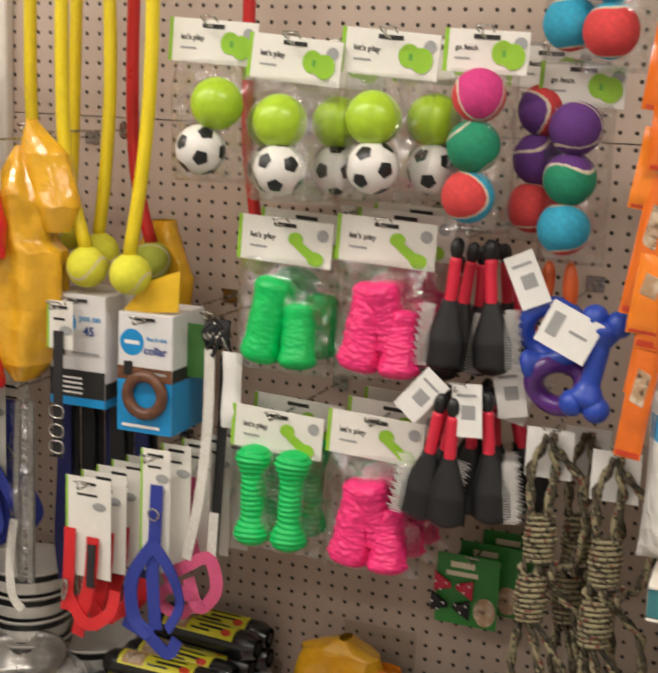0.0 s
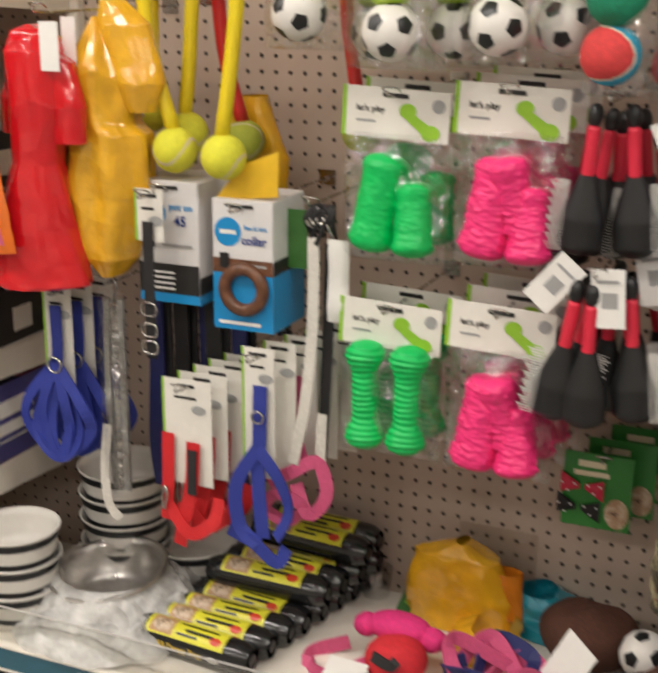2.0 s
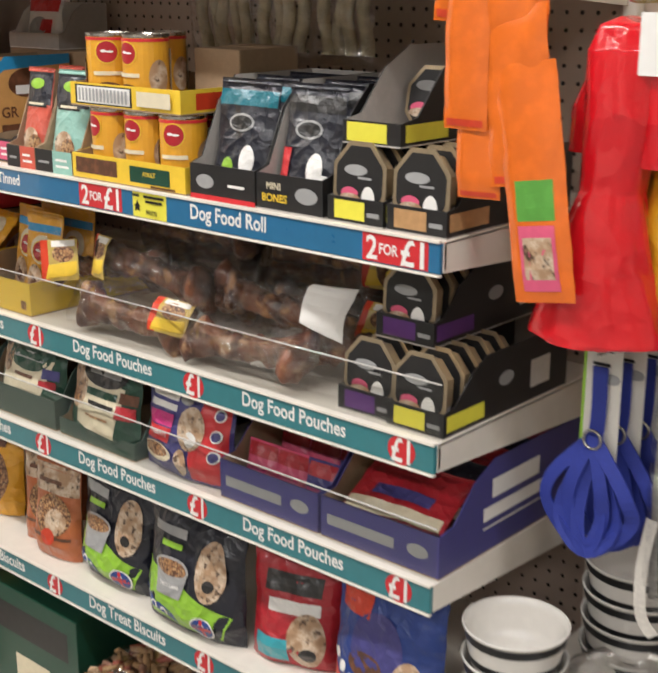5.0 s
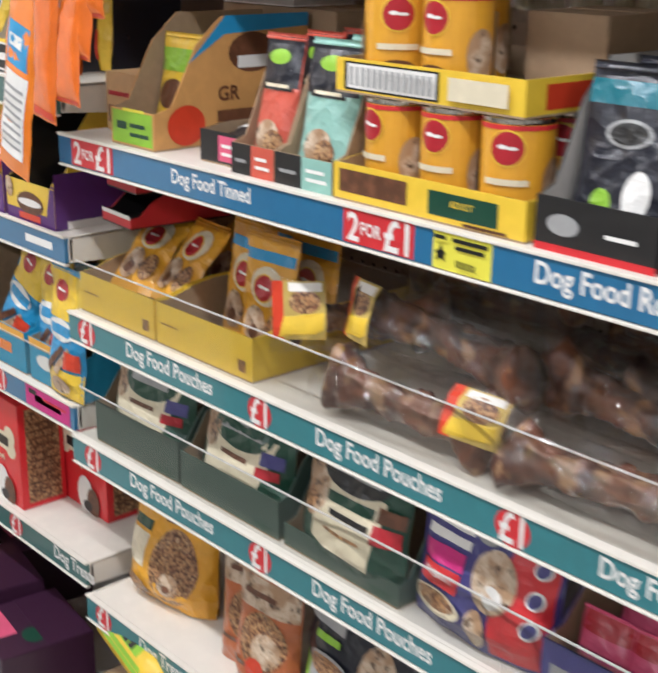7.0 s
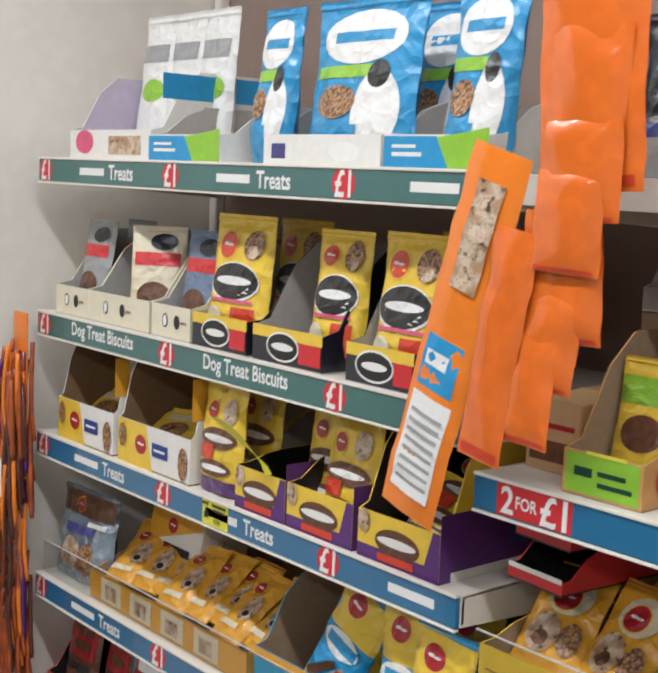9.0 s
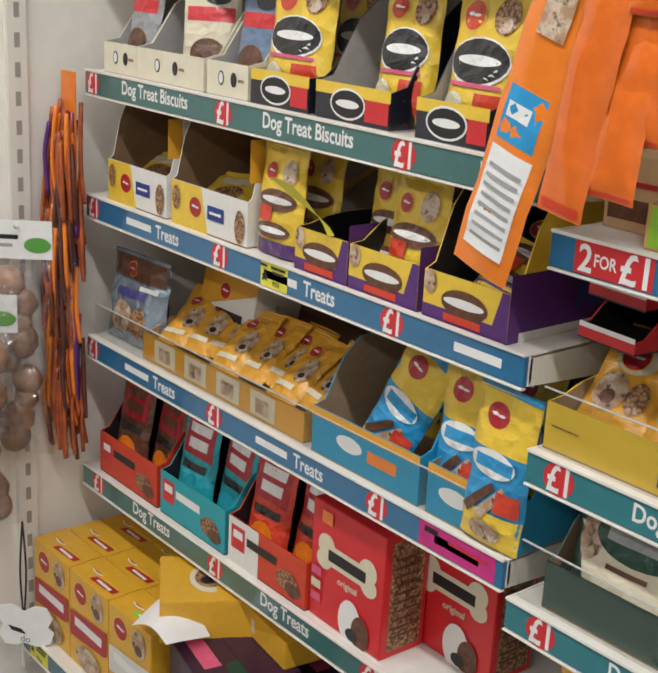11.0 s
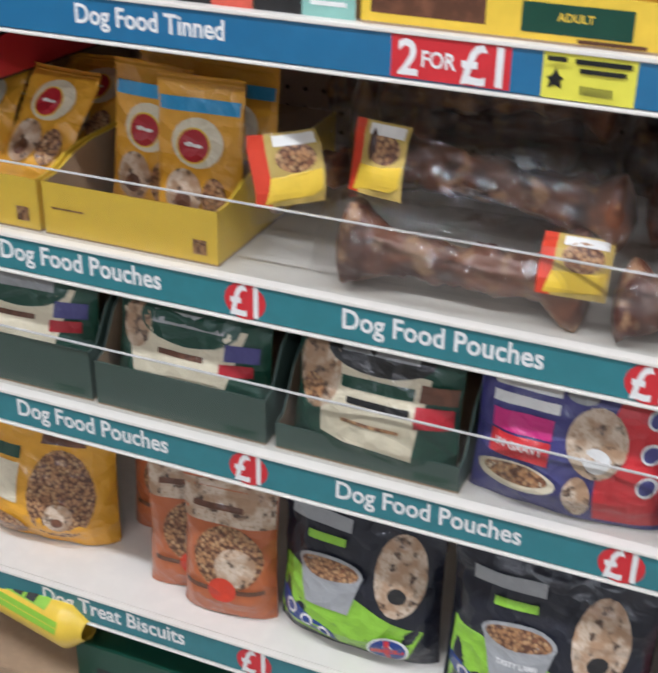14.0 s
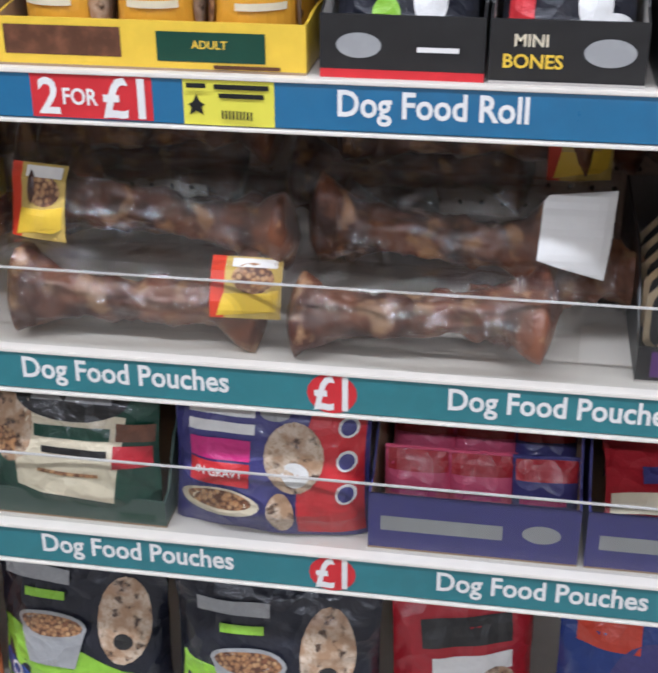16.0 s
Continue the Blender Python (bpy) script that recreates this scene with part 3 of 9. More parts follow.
def mark(u, v, r, mat=DKRED, bar=WHITE):
    """A round brand mark, drawn as plain shapes."""
    return [("e", u, v, r * 1.10, r * 1.04, LEMON), ("e", u, v, r, r * 0.94, mat), ("e", u - r * 0.28, v + r * 0.08, r * 0.30, r * 0.13, bar), ("e", u + r * 0.28, v + r * 0.02, r * 0.34, r * 0.10, bar)]


def tin(m, seed, label="yellow dog food tin with a red round mark"):
    r, h = 0.0365, 0.108
    root = thing("food_tin", m, label, "tin", "dog food tins")
    bm = bmesh.new()
    prof = [(0.001, 0.002), (r - 0.004, 0.002), (r - 0.003, 0), (r, 0.001), (r, 0.004), (r - 0.001, 0.006), (r - 0.001, h - 0.006), (r, h - 0.004), (r, h - 0.001), (r - 0.002, h), (r - 0.004, h - 0.004), (0.001, h - 0.004)]
    rings = [[bm.verts.new((pr * math.cos(a * math.pi / 14), pr * math.sin(a * math.pi / 14), pz)) for a in range(28)] for pr, pz in prof]
    for k in range(len(rings) - 1):
        for a in range(28):
            fc = bm.faces.new((rings[k][a], rings[k][(a + 1) % 28], rings[k + 1][(a + 1) % 28], rings[k + 1][a]))
            fc.material_index = 1 if k == 5 else 0
    part("can", bm, [paint("tin_steel", (0.55, 0.52, 0.48), 0.25, 0.1, metal=1.0), AMBER], root, smooth=False)
    cyl = lambda u, v, o: ((r - 0.0006 + o) * math.sin(u / r), -(r - 0.0006 + o) * math.cos(u / r), v)  # noqa: E731
    rows = [("r", -0.1, 0.097, 0.1, 0.1015, RED)] + mark(-0.004, 0.080, 0.017) + [("e", -0.004, 0.026, 0.020, 0.009, BROWN), ("r", -0.026, 0.045, 0.018, 0.051, CREAM), ("e", 0.048, 0.045, 0.016, 0.026, FAWN), ("r", 0.075, 0.02, 0.10, 0.085, CREAM), ("e", -0.06, 0.05, 0.013, 0.022, TAN)]
    prints("paper_label", rows, cyl, root, step=0.006)
    return root


def tub(m, scale=1.0, label="black octagonal foil pet food tub with a gold rim"):
    """A shallow octagonal tub, stood on its edge with the lid to the front."""
    root = thing("food_tub", m, label, "food tub", "octagonal food tubs")
    k = [(0.042 * math.cos(math.pi * (a + 0.5) / 4), 0.048 + 0.048 * math.sin(math.pi * (a + 0.5) / 4) * 1.0) for a in range(8)]
    bm = bmesh.new()
    outs = []
    for sc, y in ((1.0, 0.0), (1.0, 0.002), (0.9, 0.004), (0.8, 0.026)):
        outs.append([bm.verts.new((a * sc * scale, y, (0.048 + (b - 0.048) * sc) * scale)) for a, b in k])
    for i in range(3):
        for a in range(8):
            bm.faces.new((outs[i][a], outs[i][(a + 1) % 8], outs[i + 1][(a + 1) % 8], outs[i + 1][a]))
    bm.faces.new(outs[0])
    bm.faces.new(list(reversed(outs[3])))
    bmesh.ops.recalc_face_normals(bm, faces=bm.faces)
    body = part("foil_tub", bm, paint("gold_foil", (0.50, 0.40, 0.26), 0.3, 0.1, metal=0.7), root)
    rows = [("p", [(a * 0.88 * scale, (0.048 + (b - 0.048) * 0.88) * scale) for a, b in k], SOFTBLACK), ("e", -0.006, 0.066, 0.019, 0.007, GREYP), ("r", -0.002, 0.055, 0.02, 0.058, GREYP),
            ("e", -0.015, 0.036, 0.014, 0.008, PINK), ("e", -0.014, 0.030, 0.017, 0.006, FAWN), ("e", 0.016, 0.030, 0.011, 0.017, WHITE), ("r", 0.0, 0.014, 0.026, 0.022, WHITE)]
    prints("printed_lid", rows, flat(0.0), body)
    return root


def wavy_cut_tray(m, w, d, tag, label, n=5):
    """A black tray that holds a row of tubs on edge."""
    front = [("r", -w / 2 + 0.012, 0.006, w / 2 - 0.03, 0.030, tag), ("r", w / 2 - 0.026, 0.012, w / 2 - 0.006, 0.018, GREYP)] if tag else [("e", 0, 0.018, 0.02, 0.008, GREYP)]
    side = [("r", 0.006, 0.008, 0.09, 0.030, tag), ("e", 0.14, 0.05, 0.018, 0.010, GREYP), ("r", 0.20, 0.02, 0.25, 0.06, WHITECARD)]
    ob = tray("tub_tray", m, w, d, 0.034, 0.092, SOFTBLACK, GREYCARD, front, label, "display box", "black tub trays", 0.32, side)
    for i in range(n):
        tub(m @ pose(0, 0.006 + i * 0.035, 0.0026, -4 if i else -3), min(1.12, (w - 0.006) / 0.0776))
    return ob


random.seed(4)
Z1, Z2, Z3, Z4, ZT = 1.2262, 0.9672, 0.7702, 0.4972, 1.5572

# ---- middle bay, upper shelf ----
carton("treat_carton", pose(0.075, -0.37, Z1), 0.075, 0.18, 0.082, paint("pale_wood_card", (0.55, 0.36, 0.17), 0.6, 0.12, 60), [("r", -0.032, 0.012, 0.030, 0.036, BROWN), ("r", -0.03, 0.05, 0.03, 0.056, DKRED)], "small tan treat carton with a dark brown label")
GINGER = paint("ginger_card", (0.62, 0.33, 0.10), 0.55, 0.15, 50)
tray("treat_tray", pose(0.185, -0.425, Z1), 0.10, 0.26, 0.048, 0.165, GINGER, KRAFT, [("r", -0.046, 0.004, 0.046, 0.046, LIME), ("r", -0.035, 0.022, -0.012, 0.032, DKGREEN), ("r", -0.005, 0.014, 0.038, 0.019, DKGREEN), ("r", -0.005, 0.026, 0.03, 0.031, DKGREEN), ("r", -0.02, 0.046, 0.03, 0.050, YEL)],
     "tan display carton with a lime green front label", side=[("p", [(0.055, 0.108), (0.115, 0.166), (0.258, 0.166), (0.258, 0.146), (0.12, 0.146)], SKY), ("e", 0.16, 0.118, 0.040, 0.026, BROWN), ("r", 0.135, 0.098, 0.185, 0.114, WHITE), ("t", "GR", 0.12, 0.067, 0.036, BROWN), ("e", 0.05, 0.03, 0.03, 0.026, SCARLET), ("e", 0.20, 0.055, 0.035, 0.03, BROWN), ("r", 0.10, 0.03, 0.16, 0.045, BROWN)], run=0.42)
for k in range(2):
    bag("treat_bag", pose(0.185, -0.36 + k * 0.08, Z1 + 0.003, -10), 0.085, 0.14, 0.03, LEMON, [("r", -0.04, 0.09, 0.04, 0.12, LIME), ("e", 0, 0.06, 0.028, 0.02, BROWN)], "small yellow and green treat bag in a carton", group="treat bags", seed=k)
carton("brown_carton", pose(0.155, -0.155, Z1), 0.25, 0.125, 0.168, KRAFT, [], "plain brown cardboard box at the back of the shelf")
tray("treat_tray", pose(0.11, -0.155, Z1 + 0.1695), 0.16, 0.12, 0.03, 0.085, GREYCARD, WHITECARD, [], "grey-white display carton on a brown box")
bag("treat_bag", pose(0.10, -0.12, Z1 + 0.173, -6), 0.11, 0.10, 0.04, WHITE, [("r", -0.05, 0.065, 0.05, 0.095, RED), ("e", 0.0, 0.035, 0.03, 0.02, GREYP), ("r", 0.01, 0.02, 0.04, 0.05, RED)], "white and red treat bag in a carton", seed=5, crease=0.006)
tray("pouch_tray", pose(0.350, -0.41, Z1), 0.074, 0.24, 0.040, 0.045, SOFTBLACK, KRAFT, [("r", 0.0, 0.005, 0.035, 0.036, PINK), ("r", 0.006, 0.012, 0.028, 0.016, WHITE), ("r", 0.006, 0.022, 0.026, 0.026, WHITE)], "low black and pink pouch tray, nearly empty", run=0.2)
for k in range(2):
    bag("food_pouch", pose(0.350, -0.385 + k * 0.012, Z1 + 0.012 + k * 0.016, -78, 0, 6 * k), 0.064, 0.11, 0.014, NIGHT, [("r", -0.028, 0.02, 0.02, 0.04, WHITE), ("r", -0.02, 0.06, 0.026, 0.075, GREYP)], "black food pouch lying in its tray", group="food pouches", seed=k + 9)
for x, w, col, name, sd in ((0.434, 0.078, paint("coral_print", (0.58, 0.10, 0.06), 0.35), "red", 1), (0.523, 0.096, MINT, "mint green", 2)):
    tray("pouch_tray", pose(x, -0.425, Z1), w, 0.26, 0.036, 0.150, KRAFT, KRAFT, [("r", -w / 2, 0, -0.002, 0.036, SOFTBLACK), ("r", -0.002, 0, w / 2, 0.036, col), ("r", -w / 2 + 0.008, 0.014, -0.012, 0.018, GREYP), ("r", 0.006, 0.010, w / 2 - 0.008, 0.014, WHITE), ("r", 0.006, 0.020, w / 2 - 0.012, 0.024, WHITE)], "brown display carton with a black and %s front" % name, group="brown pouch cartons", run=0.32)
    for k in range(3):
        bag("food_pouch", pose(x, -0.395 + k * 0.06, Z1 + 0.003, -9), w - 0.010, 0.158, 0.03, col, [("r", -w / 2 + 0.006, 0.098, w / 2 - 0.006, 0.155, NIGHT), ("e", -0.004, 0.132, 0.020, 0.009, LIME), ("r", -0.028, 0.094, 0.028, 0.104, SOFTBLACK), ("r", -0.022, 0.097, 0.022, 0.101, CREAM), ("e", 0.0, 0.04, 0.022, 0.020, FAWN), ("e", 0.012, 0.035, 0.016, 0.014, TAN)], "%s and black food pouch standing in its carton" % name, group="food pouches", seed=k + sd * 4)
# tins in two trays
tray("tin_tray", pose(0.708, -0.428, Z1), 0.262, 0.27, 0.040, 0.045, LEMON, KRAFT, [("r", -0.122, 0.010, -0.022, 0.034, BROWN), ("r", 0.008, 0.008, 0.098, 0.032, DKGREEN), ("t", "ADULT", 0.052, 0.022, 0.030, LEMON), ("r", 0.055, 0.003, 0.11, 0.006, BROWN)], "yellow cardboard tray of dog food tins", group="yellow tin trays", run=0.2, side=[("r", 0.02, 0.008, 0.12, 0.03, LEMON)])
for i in range(3):
    for j in range(3):
        tin(pose(0.628 + i * 0.080, -0.382 + j * 0.080, Z1 + 0.0026, 0, 0, (-6, 10, 28)[i]), i)
tray("tin_tray", pose(0.692, -0.415, Z1 + 0.1112), 0.255, 0.27, 0.036, 0.036, LEMON, KRAFT, [("r", -0.115, 0.004, 0.020, 0.033, BLACK), ("r", -0.110, 0.006, 0.016, 0.031, WHITE)] + [("r", -0.106 + 0.0088 * k, 0.009, -0.106 + 0.0088 * k + 0.0045, 0.028, GREYP) for k in range(14)] + [("r", 0.035, 0.008, 0.11, 0.030, CREAM)], "yellow cardboard tray on top of the tins", group="yellow tin trays", run=0.2, side=[("r", 0.03, 0.006, 0.22, 0.030, SCARLET)])
carton("brown_carton", pose(0.765, -0.29, Z1 + 0.1138), 0.10, 0.13, 0.085, KRAFT, [], "open brown cardboard divider in a tin tray")
for i, (x, y) in enumerate(((0.612, -0.372), (0.690, -0.366), (0.650, -0.295))):
    tin(pose(x, y, Z1 + 0.1138, 0, 0, (50, 5, 20)[i]), i)
# black pouch trays
for x, w, top, front, label, sd in (
    (0.915, 0.130, paint("teal_band", (0.01, 0.14, 0.19), 0.3), [("r", -0.065, 0.0, 0.065, 0.007, RED), ("e", -0.034, 0.026, 0.018, 0.010, GREYP), ("r", 0.012, 0.022, 0.045, 0.026, WHITE)], "black display tray with a red stripe, holding pouches", 1),
    (1.043, 0.120, SOFTBLACK, [("t", "MINI", -0.028, 0.034, 0.026, CREAM), ("t", "BONES", -0.026, 0.018, 0.046, LEMON), ("e", 0.032, 0.026, 0.020, 0.011, GREYP)], "black display tray of mini bones pouches", 2)):
    tray("pouch_tray", pose(x, -0.428, Z1), w, 0.26, 0.050, 0.168, SOFTBLACK, GREYCARD, front, label, group="black pouch trays", run=0.36)
    for k in range(3):
        rows = [("r", -w / 2 + 0.008, 0.128, w / 2 - 0.008, 0.150, top), ("e", -0.002, 0.104, 0.026, 0.013, GREYP), ("e", -0.002, 0.104, 0.022, 0.010, SOFTBLACK), ("e", 0.020, 0.052, 0.014, 0.022, WHITE), ("e", 0.016, 0.026, 0.012, 0.018, WHITE)]
        rows += [("e", -0.016, 0.040, 0.012, 0.014, LIME)] if sd == 1 else [("r", -0.048, 0.02, -0.028, 0.078, RED), ("e", 0.036, 0.03, 0.018, 0.016, WHITE)]
        bag("treat_pouch", pose(x, -0.392 + k * 0.07, Z1 + 0.003, -10), w - 0.014, 0.165, 0.034, NIGHT, rows, "glossy black treat pouch with white and coloured print", group="black treat pouches", seed=k + sd)
wavy_cut_tray(pose(1.158, -0.428, Z1), 0.092, 0.29, YEL, "black tray of octagonal tubs with a yellow tag")
wavy_cut_tray(pose(1.256, -0.428, Z1), 0.092, 0.29, PLAINTAN, "black tray of octagonal tubs with a tan tag")
tray("tub_tray", pose(1.165, -0.405, Z1 + 0.0990), 0.094, 0.27, 0.030, 0.118, SOFTBLACK, GREYCARD, [("r", -0.04, 0.004, 0.025, 0.028, YEL)], "nearly empty black tub tray with a yellow tag", "display box", "black tub trays", 0.5, [("r", 0.01, 0.006, 0.10, 0.028, YEL)])
tub(pose(1.170, -0.30, Z1 + 0.102, -12))
# long cream chews hanging at the back
RAW = paint("rawhide_cream", (0.70, 0.62, 0.42), 0.5, 0.2, 60, 0.5, 120)


def chew_bundle(x, n, label):
    root = thing("rawhide_chews", pose(x, -0.15, 1.405), label, "dog chews", "hanging rawhide chews")
    for k in range(n):
        dx, ph = (k - (n - 1) / 2) * 0.024, random.random() * 6
        grid_mesh("chew_stick", lambda a, b: (dx + (0.0105 + 0.001 * math.sin(b * 9 + ph)) * math.cos(2 * math.pi * a) + 0.003 * math.sin(b * 5 + ph), (0.010) * math.sin(2 * math.pi * a) + 0.004 * math.sin(b * 7 + ph) + 0.008 * (k % 2), 0.01 + 0.118 * b), 10, 10, RAW, root, True)
    w = n * 0.024 + 0.03
    f = bulge(w, 0.135, 0.05, x * 10, False, 0.004)
    grid_mesh("clear_bag", lambda a, b: ((a - 0.5) * w, -f((a - 0.5) * w, b * 0.135) - 0.004, b * 0.135 - 0.005), 16, 16, FILM, root)
    block("hang_wire", -0.002, 0.002, -0.02, 0.1495, 0.125, 0.129, paint("hook_steel", (0.5, 0.48, 0.45), 0.25, 0.1, metal=1.0), root)


chew_bundle(0.640, 5, "clear bag of long cream rawhide sticks hanging on a hook")
chew_bundle(0.770, 4, "clear bag of long cream rawhide sticks hanging on a hook")
chew_bundle(0.900, 4, "clear bag of long cream rawhide sticks hanging on a hook")
# bags on the top shelf
for k in range(9):
    bag("treat_bag", pose(0.272 + k * 0.116, -0.35, ZT, -6), 0.112, 0.158, 0.05, paint("pale_bag_film", (0.52, 0.47, 0.44), 0.22, 0.25, 40, 0.5, 40, coat=0.5), [("r", -0.056, 0.0, 0.056, 0.010, RED), ("r", -0.056, 0.122, 0.056, 0.156, RED), ("e", -0.008, 0.098, 0.032, 0.026, BROWN), ("e", 0.014, 0.084, 0.018, 0.018, WHITE), ("e", 0.004, 0.040, 0.024, 0.030, SCARLET), ("e", -0.03, 0.03, 0.014, 0.016, CREAM), ("e", 0.036, 0.03, 0.014, 0.02, PINK)], "white treat bag with red bands and brown print", group="white treat bags", seed=k, crease=0.006)
    bag("treat_bag", pose(0.272 + k * 0.116, -0.22, ZT, -4), 0.11, 0.20, 0.06, INDIGO, [("e", 0, 0.12, 0.03, 0.02, PURPLE), ("r", -0.04, 0.15, 0.04, 0.165, WHITE)], "tall dark blue treat bag at the back of the shelf", group="dark blue treat bags", seed=k + 30, crease=0.006)
for k in range(2):
    bag("treat_bag", pose(0.095 + k * 0.085, -0.34, ZT, -4), 0.085, 0.17, 0.05, NIGHT, [("r", -0.042, 0.0, 0.042, 0.04, GREYP), ("r", -0.042, 0.04, 0.042, 0.055, ROYAL), ("r", -0.02, 0.11, 0.02, 0.13, CYAN)], "dark blue treat bag on the top shelf", group="dark blue treat bags", seed=k + 50)

# ---- middle bay, second shelf ----
for x, w in ((0.126, 0.186), (0.328, 0.204)):
    tray("pouch_tray", pose(x, -0.424, Z2), w, 0.30, 0.058, 0.075, LEMON, KRAFT, [("r", w / 2 - 0.028, 0.010, w / 2 - 0.012, 0.026, TAN), ("r", -w / 2 + 0.01, 0.03, -w / 2 + 0.05, 0.032, TAN)], "amber cardboard tray of dog food pouches", group="amber pouch trays", run=0.3)
PUP = [("r", -0.046, 0.126, 0.046, 0.140, SKY), ("e", 0.0, 0.095, 0.030, 0.026, CREAM), *mark(-0.004, 0.092, 0.018), ("e", -0.014, 0.042, 0.022, 0.026, FAWN), ("e", -0.014, 0.034, 0.010, 0.010, BROWN), ("e", 0.022, 0.04, 0.014, 0.022, TAN)]
for k, (x, y, a, rz) in enumerate(((0.085, -0.375, -42, 8), (0.165, -0.370, -40, -6), (0.10, -0.30, -45, 4), (0.175, -0.29, -45, 0))):
    bag("food_pouch", pose(x, y, Z2 + 0.030, a, 0, rz), 0.092, 0.135, 0.022, AMBER, PUP[1:], "amber dog food pouch leaning back in its tray", group="amber food pouches", seed=k, crease=0.004)
for k, (x, y, a, rz) in enumerate(((0.300, -0.335, -8, -4), (0.372, -0.355, -6, 3), (0.305, -0.28, -6, 0), (0.380, -0.29, -6, 0))):
    bag("food_pouch", pose(x, y, Z2 + 0.003, a, 0, rz), 0.098, 0.162, 0.024, AMBER, PUP, "amber dog food pouch with a blue band, standing in its tray", group="amber food pouches", seed=k + 12)
carton("brown_carton", pose(0.078, -0.245, Z2), 0.09, 0.17, 0.127, KRAFT, [], "plain brown cardboard box at the back of the shelf")
for k in range(2):
    tray("treat_tray", pose(0.074, -0.385 + 0.01 * k, Z2 + 0.1285 + k * 0.049, 0, 0, -5), 0.085, 0.25, 0.016, 0.047, RED, SOFTBLACK, [("r", -0.042, 0.014, 0.042, 0.020, WHITE)], "red display carton with a white front edge", group="red cartons", run=0.25)
# smoked bones in clear packs
def smoked(name, dark, mid, pale):
    """Dried meat and bone: dark glaze, red-brown flesh and pale fat in patches."""
    m, nodes, links, p = shader(name, 0.2)
    one = mixed(nodes, links, ramp(nodes, links, noise_of(nodes, links, 26.0, 5.0), 0.40, 0.60), dark, mid)
    two = mixed(nodes, links, ramp(nodes, links, noise_of(nodes, links, 41.0, 6.0), 0.54, 0.68), one, pale)
    links.new(two, p.inputs["Base Color"])
    p.inputs["Roughness"].default_value = 0.32
    p.inputs["Coat Weight"].default_value = 0.25
    b = nodes.new("ShaderNodeBump")
    b.inputs["Strength"].default_value, b.inputs["Distance"].default_value = 0.9, 0.003
    links.new(noise_of(nodes, links, 70.0, 5.0), b.inputs["Height"])
    links.new(b.outputs[0], p.inputs["Normal"])
    return m


BONE = smoked("smoked_bone", (0.040, 0.014, 0.008), (0.16, 0.056, 0.022), (0.36, 0.18, 0.065))
BONE_B = smoked("pale_smoked_bone", (0.07, 0.024, 0.015), (0.21, 0.085, 0.045), (0.38, 0.23, 0.12))
LABEL_Y = paint("bone_label_yellow", (0.58, 0.42, 0.10), 0.35, 0.3, 60)


def bone_pack(m, length, mat, tag, seed, label="smoked meaty bone in a clear vacuum pack with a yellow label", mid=0.045, shift=0.0, thick=1.25):
    """A smoked bone in a loose clear pack. tag: the label's kind and where along the pack it lies."""
    root = thing("bone_pack", m, label, "dog chew", "packed smoked bones")

    def bone(a, b):
        t = b
        r = 0.0145 + 0.013 * math.exp(-((t - 0.02) / 0.15) ** 2) + 0.016 * math.exp(-((t - 0.95) / 0.12) ** 2)
        if t < 0.05:
            r *= math.sqrt(max(0.0, t / 0.05))
        if t > 0.95:
            r *= math.sqrt(max(0.0, (1 - t) / 0.05))
        ang = 2 * math.pi * a
        lobes = 1 + 0.28 * math.cos(2 * ang + seed) * (math.exp(-((t - 0.92) / 0.1) ** 2) + math.exp(-((t - 0.06) / 0.1) ** 2))
        r = r * lobes + 0.007 * noise.noise(Vector((math.cos(ang) * 2 + seed, math.sin(ang) * 2, t * 9))) + 0.003 * noise.noise(Vector((math.cos(ang) * 5 + seed, math.sin(ang) * 5, t * 30)))
        r *= thick
        return (shift + (t - 0.5) * length * 0.86, -0.03 + r * math.cos(ang) * 0.85, mid + r * math.sin(ang) + 0.008 * math.sin(t * 3 + seed))

    grid_mesh("bone", bone, 24, 60, mat, root, True)
    tall = 2.25 * mid
    f = bulge(length, tall, 0.085, seed, False, 0.007)
    grid_mesh("clear_pack", lambda a, b: ((a - 0.5) * length, -0.034 - f((a - 0.5) * length, b * tall), b * tall), 48, 24, TIGHT, root)
    kind, at = tag
    sheet = lambda u, v, o: (u, -0.035 - f(u, v) - o, v)  # noqa: E731
    lx, top = at * length, tall * 0.86
    if kind == "yellow":
        prints("printed_label", [("r", lx - 0.028, tall * 0.18, lx + 0.032, top, LABEL_Y), ("r", lx - 0.028, tall * 0.18, lx - 0.016, top, SCARLET), ("e", lx + 0.008, tall * 0.62, 0.018, 0.014, TAN), ("p", [(lx - 0.022, tall * 0.20), (lx + 0.028, tall * 0.26), (lx + 0.030, tall * 0.50), (lx - 0.016, tall * 0.46)], LEMON), ("r", lx - 0.010, tall * 0.74, lx + 0.028, tall * 0.84, WHITECARD)], sheet, root)
    if kind == "white":
        prints("paper_card", [("p", [(lx - 0.036, tall * 0.30), (lx + 0.024, tall * 0.14), (lx + 0.030, tall * 0.92), (lx - 0.034, tall * 0.86)], WHITE)], sheet, root)
    return root


